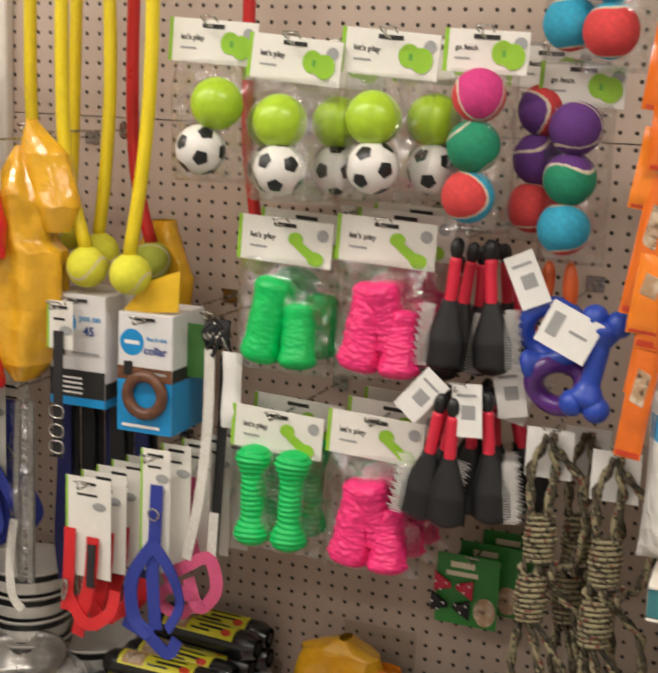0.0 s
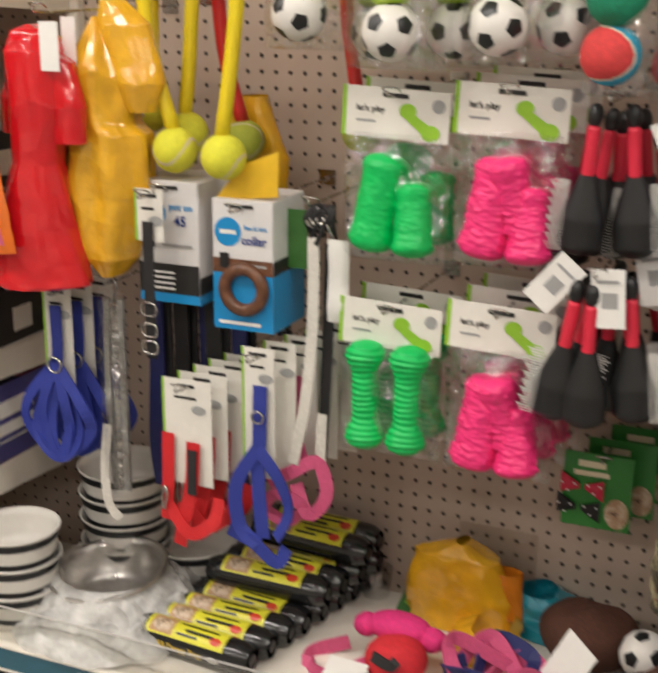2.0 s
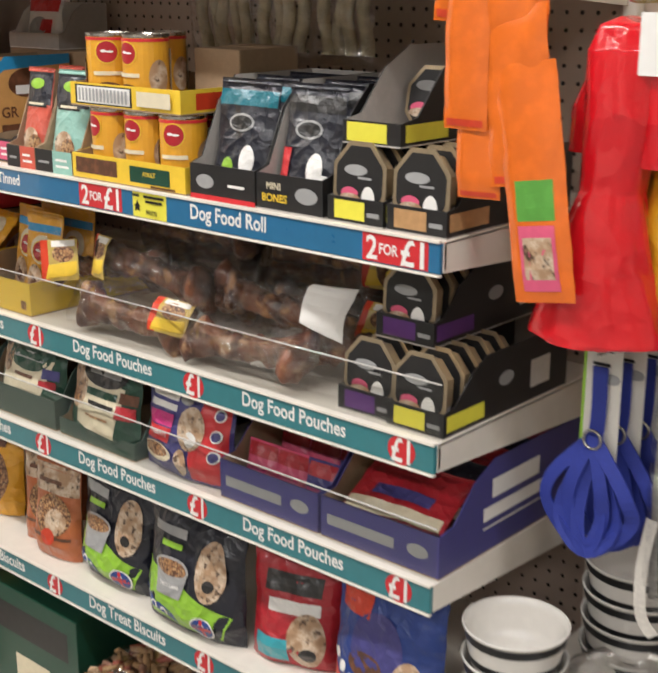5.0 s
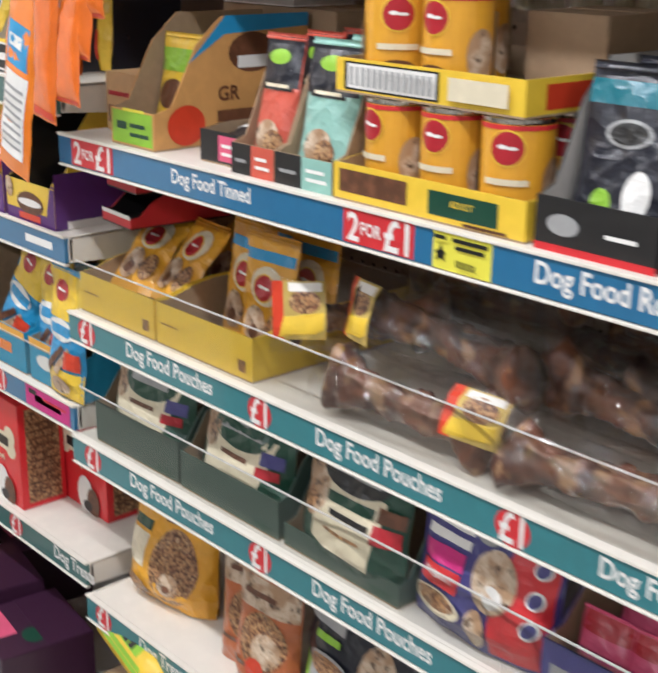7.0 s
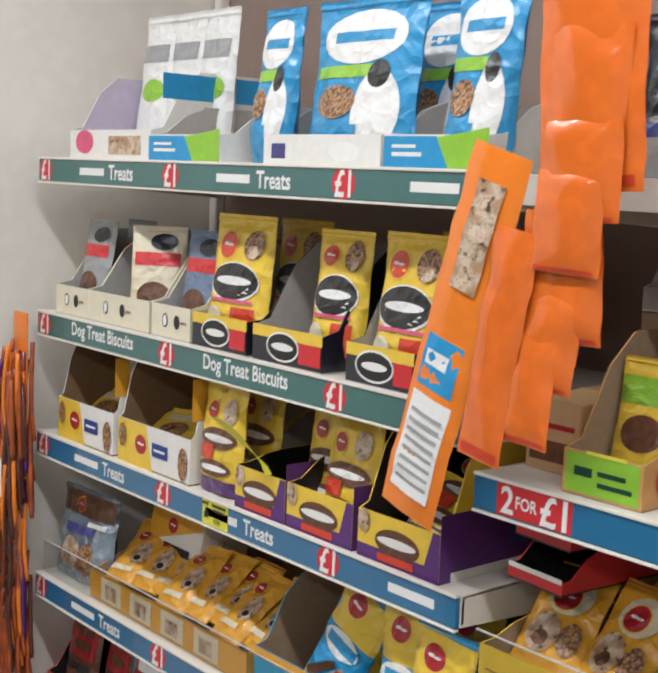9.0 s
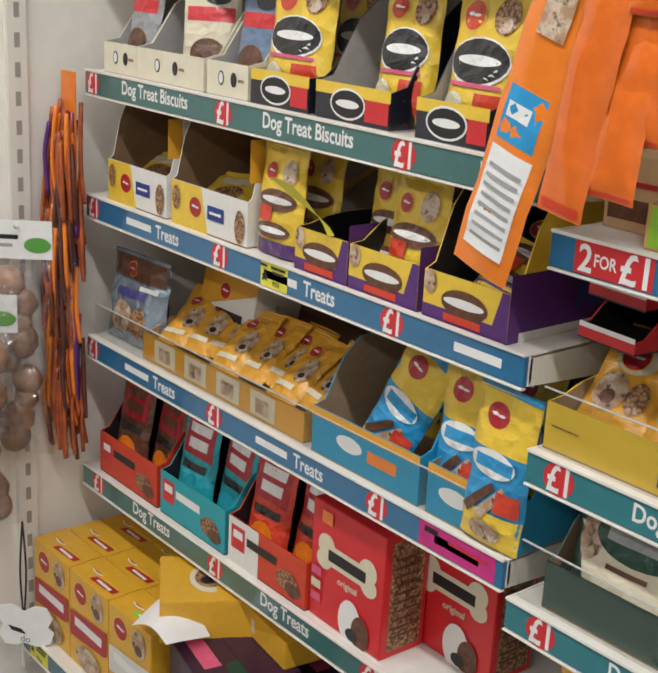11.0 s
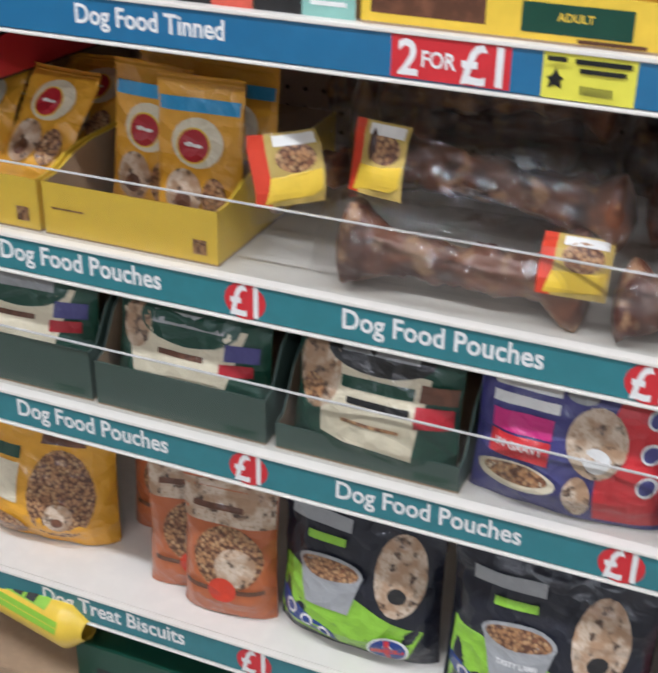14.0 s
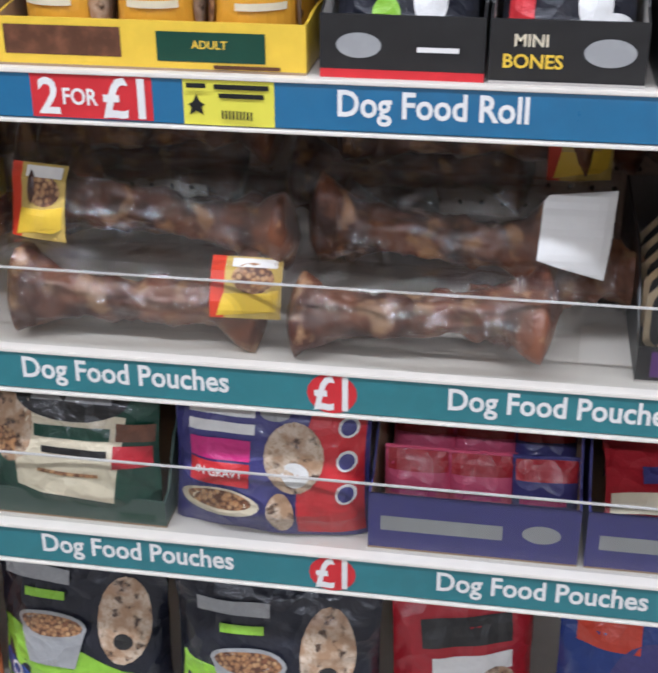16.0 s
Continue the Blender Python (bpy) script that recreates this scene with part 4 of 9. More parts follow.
bone_pack(pose(0.690, -0.345, Z2 + 0.056, -14, 2), 0.30, BONE, ("yellow", -0.37), 1.0)
bone_pack(pose(0.970, -0.335, Z2 + 0.050, -16, 1), 0.27, BONE, ("white", 0.36), 2.3, "smoked meaty bone in a clear pack with a blank white card", shift=-0.030)
bone_pack(pose(0.672, -0.385, Z2 + 0.0, -26, 0, 3), 0.29, BONE_B, ("yellow", 0.36), 3.1, mid=0.036)
bone_pack(pose(0.935, -0.390, Z2 + 0.0, -26, 0, -2), 0.28, BONE_B, ("", 0), 4.7, "smoked meaty bone in a clear vacuum pack", mid=0.034)
bone_pack(pose(1.045, -0.335, Z2 + 0.0, -26, 0, 40), 0.20, BONE_B, ("", 0), 5.7, "short smoked bone in a clear vacuum pack", mid=0.034)
for k, (x, y, z, rx, rz, seed) in enumerate(((0.650, -0.20, 0.098, -10, 2, 5.2), (0.960, -0.20, 0.098, -10, -2, 6.2), (0.640, -0.22, 0.0, -20, 2, 7.2), (0.960, -0.22, 0.0, -20, -2, 8.2), (0.78, -0.10, 0.10, -8, 4, 10.2), (1.05, -0.10, 0.09, -8, -5, 11.2), (0.55, -0.10, 0.06, -8, -5, 12.2), (0.80, -0.11, 0.0, -8, 0, 13.2), (0.715, -0.165, 0.125, -6, 3, 14.2), (1.01, -0.165, 0.122, -6, -3, 15.2), (0.60, -0.155, 0.055, -8, 2, 16.2), (0.90, -0.155, 0.055, -8, -2, 17.2))):
    bone_pack(pose(x, y, Z2 + z, rx, 0, rz), 0.30, BONE, ("yellow" if k in (1, 3) else "", 0.36), seed)
bone_pack(pose(0.510, -0.31, Z2 + 0.045, -12, 0, 55), 0.24, BONE, ("yellow", -0.37), 9.2, thick=1.1)
wavy_cut_tray(pose(1.170, -0.418, Z2), 0.094, 0.29, PURPLE, "black tray of octagonal tubs with a purple tag")
wavy_cut_tray(pose(1.258, -0.424, Z2), 0.092, 0.30, YEL, "black tray of octagonal tubs with a yellow tag")
wavy_cut_tray(pose(1.205, -0.38, Z2 + 0.1005), 0.096, 0.27, PURPLE, "black tray of octagonal tubs stacked on another tray")

# ---- middle bay, third shelf ----
GREENTRAY = paint("grey_green_card", (0.068, 0.105, 0.085), 0.5, 0.10, 60)
for k, (x, w) in enumerate(((0.162, 0.210), (0.376, 0.212), (0.592, 0.206))):
    tray("pouch_tray", pose(x, -0.424, Z3, 0, 0, 0.6 - 0.6 * k), w - 0.004, 0.32, (0.062, 0.054, 0.030)[k], (0.118, 0.118, 0.100)[k], GREENTRAY, KRAFT, [("p", [(w / 2 - 0.05, 0.006), (w / 2 - 0.012, 0.006), (w / 2 - 0.012, 0.014), (w / 2 - 0.05, 0.014)], DKGREEN)], "grey-green display carton of dog food packs", group="grey-green cartons", run=0.22)
    if k < 2:
        rows = [("p", [(-0.088, 0.098), (0.070, 0.098), (0.050, 0.030), (-0.060, 0.030)], CREAM), ("e", -0.066, 0.085, 0.020, 0.026, FAWN), ("e", 0.0, 0.098, 0.062, 0.026, DKGREEN), ("r", -0.044, 0.092, 0.044, 0.106, GREYP), ("r", 0.048, 0.066, 0.086, 0.084, INDIGO), ("r", 0.044, 0.050, 0.080, 0.063, DKRED), ("r", -0.034, 0.060, 0.024, 0.066, BROWN)]
        words = "dark green film pack of dog food pouches with a cream panel"
    else:
        rows = [("p", [(-0.060, 0.112), (0.062, 0.108), (0.050, 0.018), (-0.052, 0.026)], CREAM), ("e", -0.062, 0.092, 0.026, 0.040, FAWN), ("e", -0.068, 0.072, 0.014, 0.014, TAN), ("e", 0.004, 0.122, 0.060, 0.024, SOFTBLACK), ("r", -0.038, 0.117, 0.046, 0.130, GREYP), ("r", -0.034, 0.082, 0.046, 0.094, DKGREEN), ("r", -0.026, 0.066, 0.044, 0.073, SOFTBLACK), ("r", 0.052, 0.082, 0.090, 0.100, BROWN), ("r", 0.050, 0.056, 0.088, 0.078, DKRED), ("r", -0.03, 0.046, 0.036, 0.0495, TAN)]
        words = "dark green film pack of dog food with a large cream panel"
    bag("pouch_pack", pose(x + 0.002, -0.396 - 0.010 * (k == 2), Z3 + (0.018, 0.012, 0.004)[k], -8, 0, 2 - 2 * k), w - 0.022, 0.150 if k == 2 else 0.140, 0.055, DKGREEN, rows, words, group="dark green packs", seed=k + 70, crease=0.005)
    if k == 1:
        root = thing("torn_flap", pose(x, -0.378, Z3 + 0.148, -10), "torn white inner edge of a green pack", "film edge")
        grid_mesh("flap", lambda a, b: ((a - 0.5) * 0.19, 0.001 - 0.02 * b * math.sin(a * 3.1), -0.006 + b * (0.010 + 0.014 * abs(a - 0.45) + 0.004 * math.sin(a * 25))), 24, 4, WHITECARD, root)
bag("pouch_pack", pose(0.795, -0.398, Z3, -5), 0.196, 0.158, 0.070, INDIGO, [("p", [(0.030, 0.006), (0.094, 0.006), (0.094, 0.140), (0.045, 0.140), (0.030, 0.08)], RED), ("r", -0.082, 0.120, -0.014, 0.134, WHITE), ("r", -0.082, 0.104, -0.014, 0.114, WHITE), ("r", -0.080, 0.078, -0.018, 0.098, MAGENTA), ("r", -0.080, 0.054, -0.018, 0.076, RED), ("t", "IN GRAVY", -0.049, 0.066, 0.050, WHITE), ("e", -0.048, 0.036, 0.042, 0.015, CREAM), ("e", -0.048, 0.039, 0.034, 0.010, TAN), ("e", 0.006, 0.126, 0.015, 0.007, GREYP), ("e", 0.026, 0.086, 0.030, 0.034, FAWN), ("e", 0.028, 0.070, 0.014, 0.012, WHITE), ("e", 0.014, 0.030, 0.014, 0.022, FAWN), *[("e", 0.078, 0.116 - 0.032 * i, 0.010, 0.010, WHITE) for i in range(3)], *[("e", 0.078, 0.116 - 0.032 * i, 0.0075, 0.0075, INDIGO) for i in range(3)]],
    "glossy indigo and red film pack of pet food pouches", group="", seed=77, crease=0.006)
for x, w in ((0.992, 0.198), (1.200, 0.206)):
    tray("pouch_tray", pose(x, -0.424, Z3), w, 0.36, 0.062, 0.135, INDIGO, KRAFT, [("r", -w / 2 + 0.012, 0.022, 0.028, 0.038, GREYP), ("e", w / 2 - 0.035, 0.032, 0.018, 0.010, GREYP)], "indigo display carton of pet food pouches with white lettering bars", group="indigo cartons", run=0.35,
         side=[("r", 0.12, 0.078, 0.24, 0.106, WHITE), ("r", 0.10, 0.048, 0.26, 0.068, WHITE), ("r", 0.10, 0.036, 0.26, 0.039, WHITE)])
for i in range(3):
    for j in range(3):
        bag("food_pouch", pose(0.935 + i * 0.062, -0.385 + j * 0.075, Z3 + 0.003, -14, 0, 2 * i), 0.066, 0.082 + 0.02 * j, 0.03, PINK if i < 2 else INDIGO, [("r", -0.03, 0.058, 0.03, 0.08, DKRED), ("r", -0.026, 0.02, 0.026, 0.026, MAGENTA), ("r", -0.026, 0.036, 0.02, 0.042, MAGENTA)], "pink food pouch in an indigo carton", group="pink food pouches", seed=i + 3 * j)
for j in range(5):
    bag("food_pouch", pose(1.198, -0.395 + j * 0.05, Z3 + 0.045 + 0.006 * j, -62, 0, 3 * (-1) ** j), 0.17, 0.10, 0.02, NIGHT if j % 2 else DKRED, [("r", -0.08, 0.0, 0.08, 0.02, CREAM), ("r", -0.05, 0.03, 0.05, 0.05, INDIGO)], "dark food pouch lying in an indigo carton", group="dark food pouches", seed=j, crease=0.005)

# ---- middle bay, fourth shelf ----
bag("dog_food_bag", pose(0.130, -0.34, Z4, -4, 0, 8), 0.185, 0.178, 0.10, AMBER, [("r", -0.08, 0.115, -0.03, 0.13, DKGREEN), ("r", -0.085, 0.06, -0.03, 0.11, CREAM), ("e", 0.03, 0.075, 0.045, 0.06, TAN), ("e", 0.03, 0.05, 0.02, 0.018, FAWN), ("e", 0.03, 0.044, 0.008, 0.006, BROWN), ("r", 0.0, 0.14, 0.06, 0.155, BROWN), ("e", -0.05, 0.025, 0.035, 0.02, TAN)], "amber bag of dry dog food standing upright", "dog food bag", seed=3, crease=0.006)
for k, (x, y, rz) in enumerate(((0.275, -0.27, 12), (0.352, -0.355, 20), (0.412, -0.385, 6))):
    bag("treat_pouch", pose(x, y, Z4, -4, 0, rz), 0.118, 0.182, 0.06, paint("clay_orange_print", (0.45, 0.13, 0.04), 0.35), [("r", -0.058, 0.125, 0.058, 0.178, FAWN), ("r", -0.045, 0.142, 0.02, 0.149, BROWN), ("e", 0.004, 0.085, 0.044, 0.040, TAN), ("e", 0.014, 0.075, 0.026, 0.024, FAWN), ("r", -0.05, 0.042, 0.05, 0.048, BROWN), ("e", 0.0, 0.045, 0.018, 0.016, SCARLET)], "clay orange treat pouch with a clear window", group="orange treat pouches", seed=k)
for k, (x, y, w, rz) in enumerate(((0.572, -0.37, 0.20, -2), (0.795, -0.392, 0.222, 2))):
    bag("dog_food_bag", pose(x, y, Z4, -3, 0, rz), w, 0.205, 0.09, NIGHT, [("p", [(-w / 2 + 0.006, 0.010), (w / 2 - 0.030, 0.010), (w / 2 - 0.012, 0.052), (0.0, 0.084), (-w / 2 + 0.006, 0.100)], LIME), ("p", [(-w / 2 + 0.004, 0.058), (-0.012, 0.034), (-0.012, 0.012), (-w / 2 + 0.004, 0.034)], ROYAL), *[("e", -w / 2 + 0.026 + 0.024 * i, 0.043 - 0.007 * i, 0.0085, 0.0085, WHITE) for i in range(3)], *[("e", -w / 2 + 0.026 + 0.024 * i, 0.043 - 0.007 * i, 0.0055, 0.0055, ROYAL) for i in range(3)], ("r", -0.086, 0.156, -0.006, 0.172, GREYP), ("r", -0.060, 0.138, -0.012, 0.147, LIME), ("p", [(-0.070, 0.108), (0.014, 0.108), (0.002, 0.062), (-0.054, 0.062)], GREYP), ("e", -0.028, 0.108, 0.043, 0.017, GREYP), ("e", -0.028, 0.108, 0.038, 0.013, TAN), *([("t", "TASTY LAMB", -0.026, 0.080, 0.046, WHITE)] if k else []), ("e", 0.058, 0.122, 0.030, 0.050, FAWN), ("e", 0.058, 0.100, 0.011, 0.010, SOFTBLACK), ("e", 0.052, 0.028, 0.023, 0.020, WHITE), ("e", 0.052, 0.028, 0.020, 0.017, ROYAL), ("r", 0.034, 0.025, 0.070, 0.031, RED), ("r", 0.049, 0.012, 0.055, 0.044, RED)], "glossy navy bag of dry dog food with lime green print", "dog food bag", "navy dog food bags", seed=k + 5, crease=0.006)
bag("dog_food_bag", pose(0.990, -0.36, Z4, -5, 0, 16), 0.155, 0.185, 0.08, DKRED, [("r", -0.05, 0.12, 0.05, 0.15, SOFTBLACK), ("r", -0.04, 0.09, 0.05, 0.11, WHITE), ("e", 0.03, 0.05, 0.032, 0.045, FAWN), ("e", 0.035, 0.03, 0.014, 0.012, SOFTBLACK), ("r", -0.06, 0.01, 0.0, 0.05, CYAN)], "red bag of dog food with black and white print", "dog food bag", seed=8, crease=0.006)
bag("dog_food_bag", pose(1.185, -0.375, Z4, -2, 0, -3), 0.205, 0.222, 0.09, ROYAL, [("p", [(-0.1, 0.065), (0.0, 0.03), (0.06, 0.008), (-0.1, 0.004)], SCARLET), ("r", -0.085, 0.15, -0.02, 0.20, SCARLET), ("e", 0.0, 0.115, 0.05, 0.05, INDIGO), ("e", -0.015, 0.085, 0.034, 0.018, BROWN), ("e", 0.062, 0.07, 0.028, 0.045, FAWN), ("e", 0.062, 0.03, 0.018, 0.016, WHITE), *[("e", -0.08 + 0.022 * i, 0.078 - 0.010 * i, 0.008, 0.008, WHITE) for i in range(3)]], "royal blue bag of dry dog food at the shelf's end", "dog food bag", seed=9, crease=0.006)

# ---- middle bay, base ----
shelf(0.028, 1.307, -0.60, 0.175, NAVY, [], "cream steel base shelf")
carton("green_carton", pose(0.36, -0.43, 0.1925), 0.30, 0.30, 0.215, DKGREEN, [("r", -0.12, 0.12, 0.12, 0.18, SOFTBLACK), ("r", -0.05, 0.03, 0.06, 0.08, CREAM)], "dark green carton of dog food on the base shelf")
for k in range(4):
    root = thing("food_roll", pose(0.135 + 0.012 * k, -0.42 + 0.075 * k, 0.445 - 0.02 * k, 0, 0, -12), "yellow and green chub roll of dog food", "food roll", "chub rolls")
    grid_mesh("roll", lambda a, b: ((b - 0.5) * 0.22, 0.033 * math.cos(6.2832 * a) * (1 - max(0, abs(2 * b - 1) - 0.8) * 3), 0.033 * math.sin(6.2832 * a) * (1 - max(0, abs(2 * b - 1) - 0.8) * 3)), 18, 20, LEMON, root, True)
    cyl = lambda u, v, o: (u, -(0.0335 + o) * math.cos(v / 0.033), (0.0335 + o) * math.sin(v / 0.033))  # noqa: E731
    prints("printed_wrap", [("r", -0.08, 0.004, 0.085, 0.02, LIME), ("r", -0.05, 0.026, 0.06, 0.042, LIME), *[("r", -0.02 + 0.022 * i, 0.028, -0.004 + 0.022 * i, 0.040, SOFTBLACK) for i in range(3)]], cyl, root)
carton("brown_carton", pose(0.125, -0.46, 0.1925), 0.17, 0.35, 0.16, KRAFT, [], "brown cardboard box of dog food rolls")
# clear bags of mixed biscuits
BISCUIT, nodes, links, p = shader("mixed_biscuit", 0.6)
geo = nodes.new("ShaderNodeNewGeometry")
tones = nodes.new("ShaderNodeValToRGB")
tones.color_ramp.interpolation = "CONSTANT"
for pos, rgb in ((0.22, (0.52, 0.33, 0.15)), (0.42, (0.58, 0.40, 0.24)), (0.56, (0.46, 0.12, 0.08)), (0.68, (0.44, 0.30, 0.07)), (0.80, (0.42, 0.22, 0.15)), (0.92, (0.13, 0.07, 0.045))):
    e = tones.color_ramp.elements.new(pos)
    e.color = (*rgb, 1)
tones.color_ramp.elements[0].color = (0.60, 0.38, 0.20, 1)
links.new(geo.outputs["Random Per Island"], tones.inputs[0])
grainy = mixed(nodes, links, ramp(nodes, links, noise_of(nodes, links, 160.0), 0.35, 0.7), tones.outputs[0], (0.30, 0.17, 0.09))
soft_mix = mixed(nodes, links, 0.35, tones.outputs[0], grainy)
links.new(soft_mix, p.inputs["Base Color"])
bump = nodes.new("ShaderNodeBump")
bump.inputs["Strength"].default_value, bump.inputs["Distance"].default_value = 0.6, 0.002
links.new(noise_of(nodes, links, 120.0), bump.inputs["Height"])
links.new(bump.outputs[0], p.inputs["Normal"])
tmp = bmesh.new()
bmesh.ops.create_icosphere(tmp, subdivisions=1, radius=1)
tmp.verts.index_update()
PEB_V, PEB_F = [v.co.copy() for v in tmp.verts], [tuple(v.index for v in f.verts) for f in tmp.faces]
tmp.free()
rng = random.Random(7)


def biscuit_bag(cx, w, high, seed):
    """A clear bag lying on the base shelf, full of small bone-shaped biscuits."""
    root = thing("biscuit_bag", pose(cx, -0.34, 0.1925), "clear bag of mixed small dog biscuits on the base shelf", "dog biscuits", "biscuit bags")

    def skin(u, v):
        a, c = abs(2 * u / w), abs(v / 0.25)
        return 0.004 + high * max(0.0, 1 - a ** 3.5) ** 0.6 * max(0.0, 1 - c ** 3) ** 0.6 * (1 + 0.10 * noise.noise(Vector((u * 14, v * 14, seed))))
    verts, faces = [], []
    for k in range(620):
        u, v = rng.uniform(-0.49, 0.49) * w, rng.uniform(-0.245, 0.20)
        z = max(0.010, skin(u, v) - rng.uniform(0.006, 0.026))
        s = rng.uniform(0.0065, 0.0105)
        m = Matrix.Translation((u, v, z)) @ Euler((rng.uniform(-0.5, 0.5), rng.uniform(-0.5, 0.5), rng.random() * 6)).to_matrix().to_4x4()
        n0 = len(verts)
        for c in PEB_V:
            pinch = 0.75 + 0.45 * abs(c.x)
            verts.append(m @ Vector((c.x * s * 2.3, c.y * s * pinch, c.z * s * pinch)))
        faces += [tuple(i + n0 for i in f) for f in PEB_F]
    me = bpy.data.meshes.new("biscuits")
    me.from_pydata(verts, [], faces)
    me.materials.append(BISCUIT)
    me.polygons.foreach_set("use_smooth", [True] * len(faces))
    ob = new("biscuits", me)
    ob.parent = root
    tagged(ob, kind="stuff")
    grid_mesh("packed_core", lambda a, b: ((a - 0.5) * w, -0.25 + 0.5 * b, max(0.001, skin((a - 0.5) * w, -0.25 + 0.5 * b) - 0.024)), 20, 24, BROWN, root)
    grid_mesh("clear_film", lambda a, b: ((a - 0.5) * w, -0.26 + 0.52 * b, skin((a - 0.5) * w, -0.26 + 0.52 * b) + 0.004 + 0.006 * noise.noise(Vector((a * 11, b * 17, seed * 3)))), 44, 60, FILM, root)


biscuit_bag(0.650, 0.27, 0.17, 1.0)
biscuit_bag(0.905, 0.27, 0.20, 2.0)
biscuit_bag(1.165, 0.27, 0.22, 3.0)


# ---- treat bay: shelves from the top down ----
A0, A1, A2, A3, A4, A5 = 1.5572, 1.2862, 1.0672, 0.8012, 0.5282, 0.2072
for k, (x, w) in enumerate(((-0.624, 0.190), (-0.305, 0.236), (-0.095, 0.172))):
    rows = [("p", [(-w / 2, 0.0), (w * 0.15, 0.0), (w * 0.02, 0.04), (-w / 2, 0.04)], SKY), ("p", [(w * 0.15, 0.0), (w / 2, 0.0), (w / 2, 0.05), (w * 0.2, 0.042), (w * 0.02, 0.04)], LIME), ("r", -w / 2 + 0.015, 0.016, -0.02, 0.021, WHITE), ("r", -w / 2 + 0.015, 0.026, -0.03, 0.030, WHITE)]
    if k == 1:
        rows = [("r", -w / 2, 0, w / 2, 0.04, WHITECARD), ("e", 0.05, 0.02, 0.03, 0.012, WHITE), ("r", -0.10, 0.01, -0.07, 0.03, INDIGO)]
    tray("treat_tray", pose(x, -0.41, A0), w, 0.28, 0.042, 0.09, WHITECARD, GREYCARD, rows, "white display carton with blue and lime print", group="white top-shelf cartons", run=0.4)
for k, (x, y, w) in enumerate(((-0.449, -0.375, 0.09), (-0.268, -0.375, 0.205), (-0.058, -0.375, 0.108), (-0.36, -0.30, 0.11), (-0.20, -0.29, 0.12), (-0.44, -0.25, 0.12))):
    bag("milk_pouch", pose(x, y, A0 + 0.003, -5), w, 0.215, 0.05, SKY, [("e", -0.002, 0.165, w * 0.40, 0.036, WHITE), ("r", -w * 0.28, 0.158, w * 0.28, 0.172, SKY), ("r", -w * 0.42, 0.112, w * 0.25, 0.128, LIME), ("e", w * 0.22, 0.070, w * 0.20, 0.052, WHITE), ("e", w * 0.22, 0.115, w * 0.10, 0.018, SOFTBLACK), ("e", -w * 0.16, 0.080, w * 0.20, 0.022, TAN), ("r", -w * 0.45, 0.012, w * 0.1, 0.05, SKY)], "sky blue and white dental treat pouch", group="blue treat pouches", seed=k + 3, crease=0.004)
tray("treat_tray", pose(-0.86, -0.40, A0), 0.26, 0.26, 0.05, 0.145, WHITECARD, paint("lilac_card", (0.55, 0.48, 0.60), 0.6, 0.08), [("e", -0.08, 0.03, 0.03, 0.02, PINK), ("r", 0.0, 0.01, 0.10, 0.04, FAWN)], "pale lilac display carton on the top shelf", run=0.35, side=[("r", 0.02, 0.10, 0.24, 0.14, SKY), ("r", 0.10, 0.02, 0.24, 0.09, TAN)])
for k in range(3):
    bag("treat_pouch", pose(-0.93 + 0.09 * k, -0.27, A0 + 0.003, -4), 0.10, 0.25, 0.05, WHITE, [("r", -0.04, 0.17, 0.04, 0.20, GREYP), ("e", 0.01, 0.12, 0.03, 0.02, LIME)], "white treat pouch standing at the back", group="white treat pouches", seed=k + 20)

for k, (x, w) in enumerate(((-0.966, 0.108), (-0.812, 0.198), (-0.650, 0.108))):
    tray("treat_tray", pose(x, -0.408, A1), w, 0.26, 0.052, 0.150, paint("ivory_card", (0.74, 0.68, 0.52), 0.55, 0.06), GREYCARD, [("e", -0.015 - 0.02 * (k == 1), 0.028, 0.008, 0.011, SOFTBLACK), ("e", 0.018, 0.028, 0.008, 0.011, SOFTBLACK), ("e", -0.015 - 0.02 * (k == 1), 0.028, 0.0055, 0.0085, WHITE), ("r", 0.03, 0.026, 0.045, 0.030, TAN)], "ivory display carton with black round marks", group="ivory cartons", run=0.45)
    for j in range(2 if k != 1 else 1):
        bag("treat_pouch", pose(x + (0.0, 0.05, 0.012)[k], -0.365 + 0.08 * j, A1 + 0.003, -7, 0, (0, 38, 4)[k]), 0.095, 0.165, 0.04, (GREYP, CREAM, paint("slate_blue_print", (0.16, 0.22, 0.34), 0.4))[k], [("r", -0.04, 0.10, 0.04, 0.122, RED), ("e", 0.0, 0.05, 0.03, 0.024, BROWN), ("e", 0.01, 0.14, 0.024, 0.014, NIGHT)], "treat pouch in an ivory carton", group="pouches in ivory cartons", seed=j + k)
block_rows = lambda w: [("r", -w / 2, 0.036, w / 2, 0.052, LEMON), ("e", -0.008, 0.026, 0.036, 0.021, WHITE), ("e", -0.008, 0.026, 0.033, 0.018, SOFTBLACK), ("e", -0.008, 0.026, 0.024, 0.0055, WHITE), ("r", 0.028, 0.008, w / 2 - 0.002, 0.036, RED)]  # noqa: E731
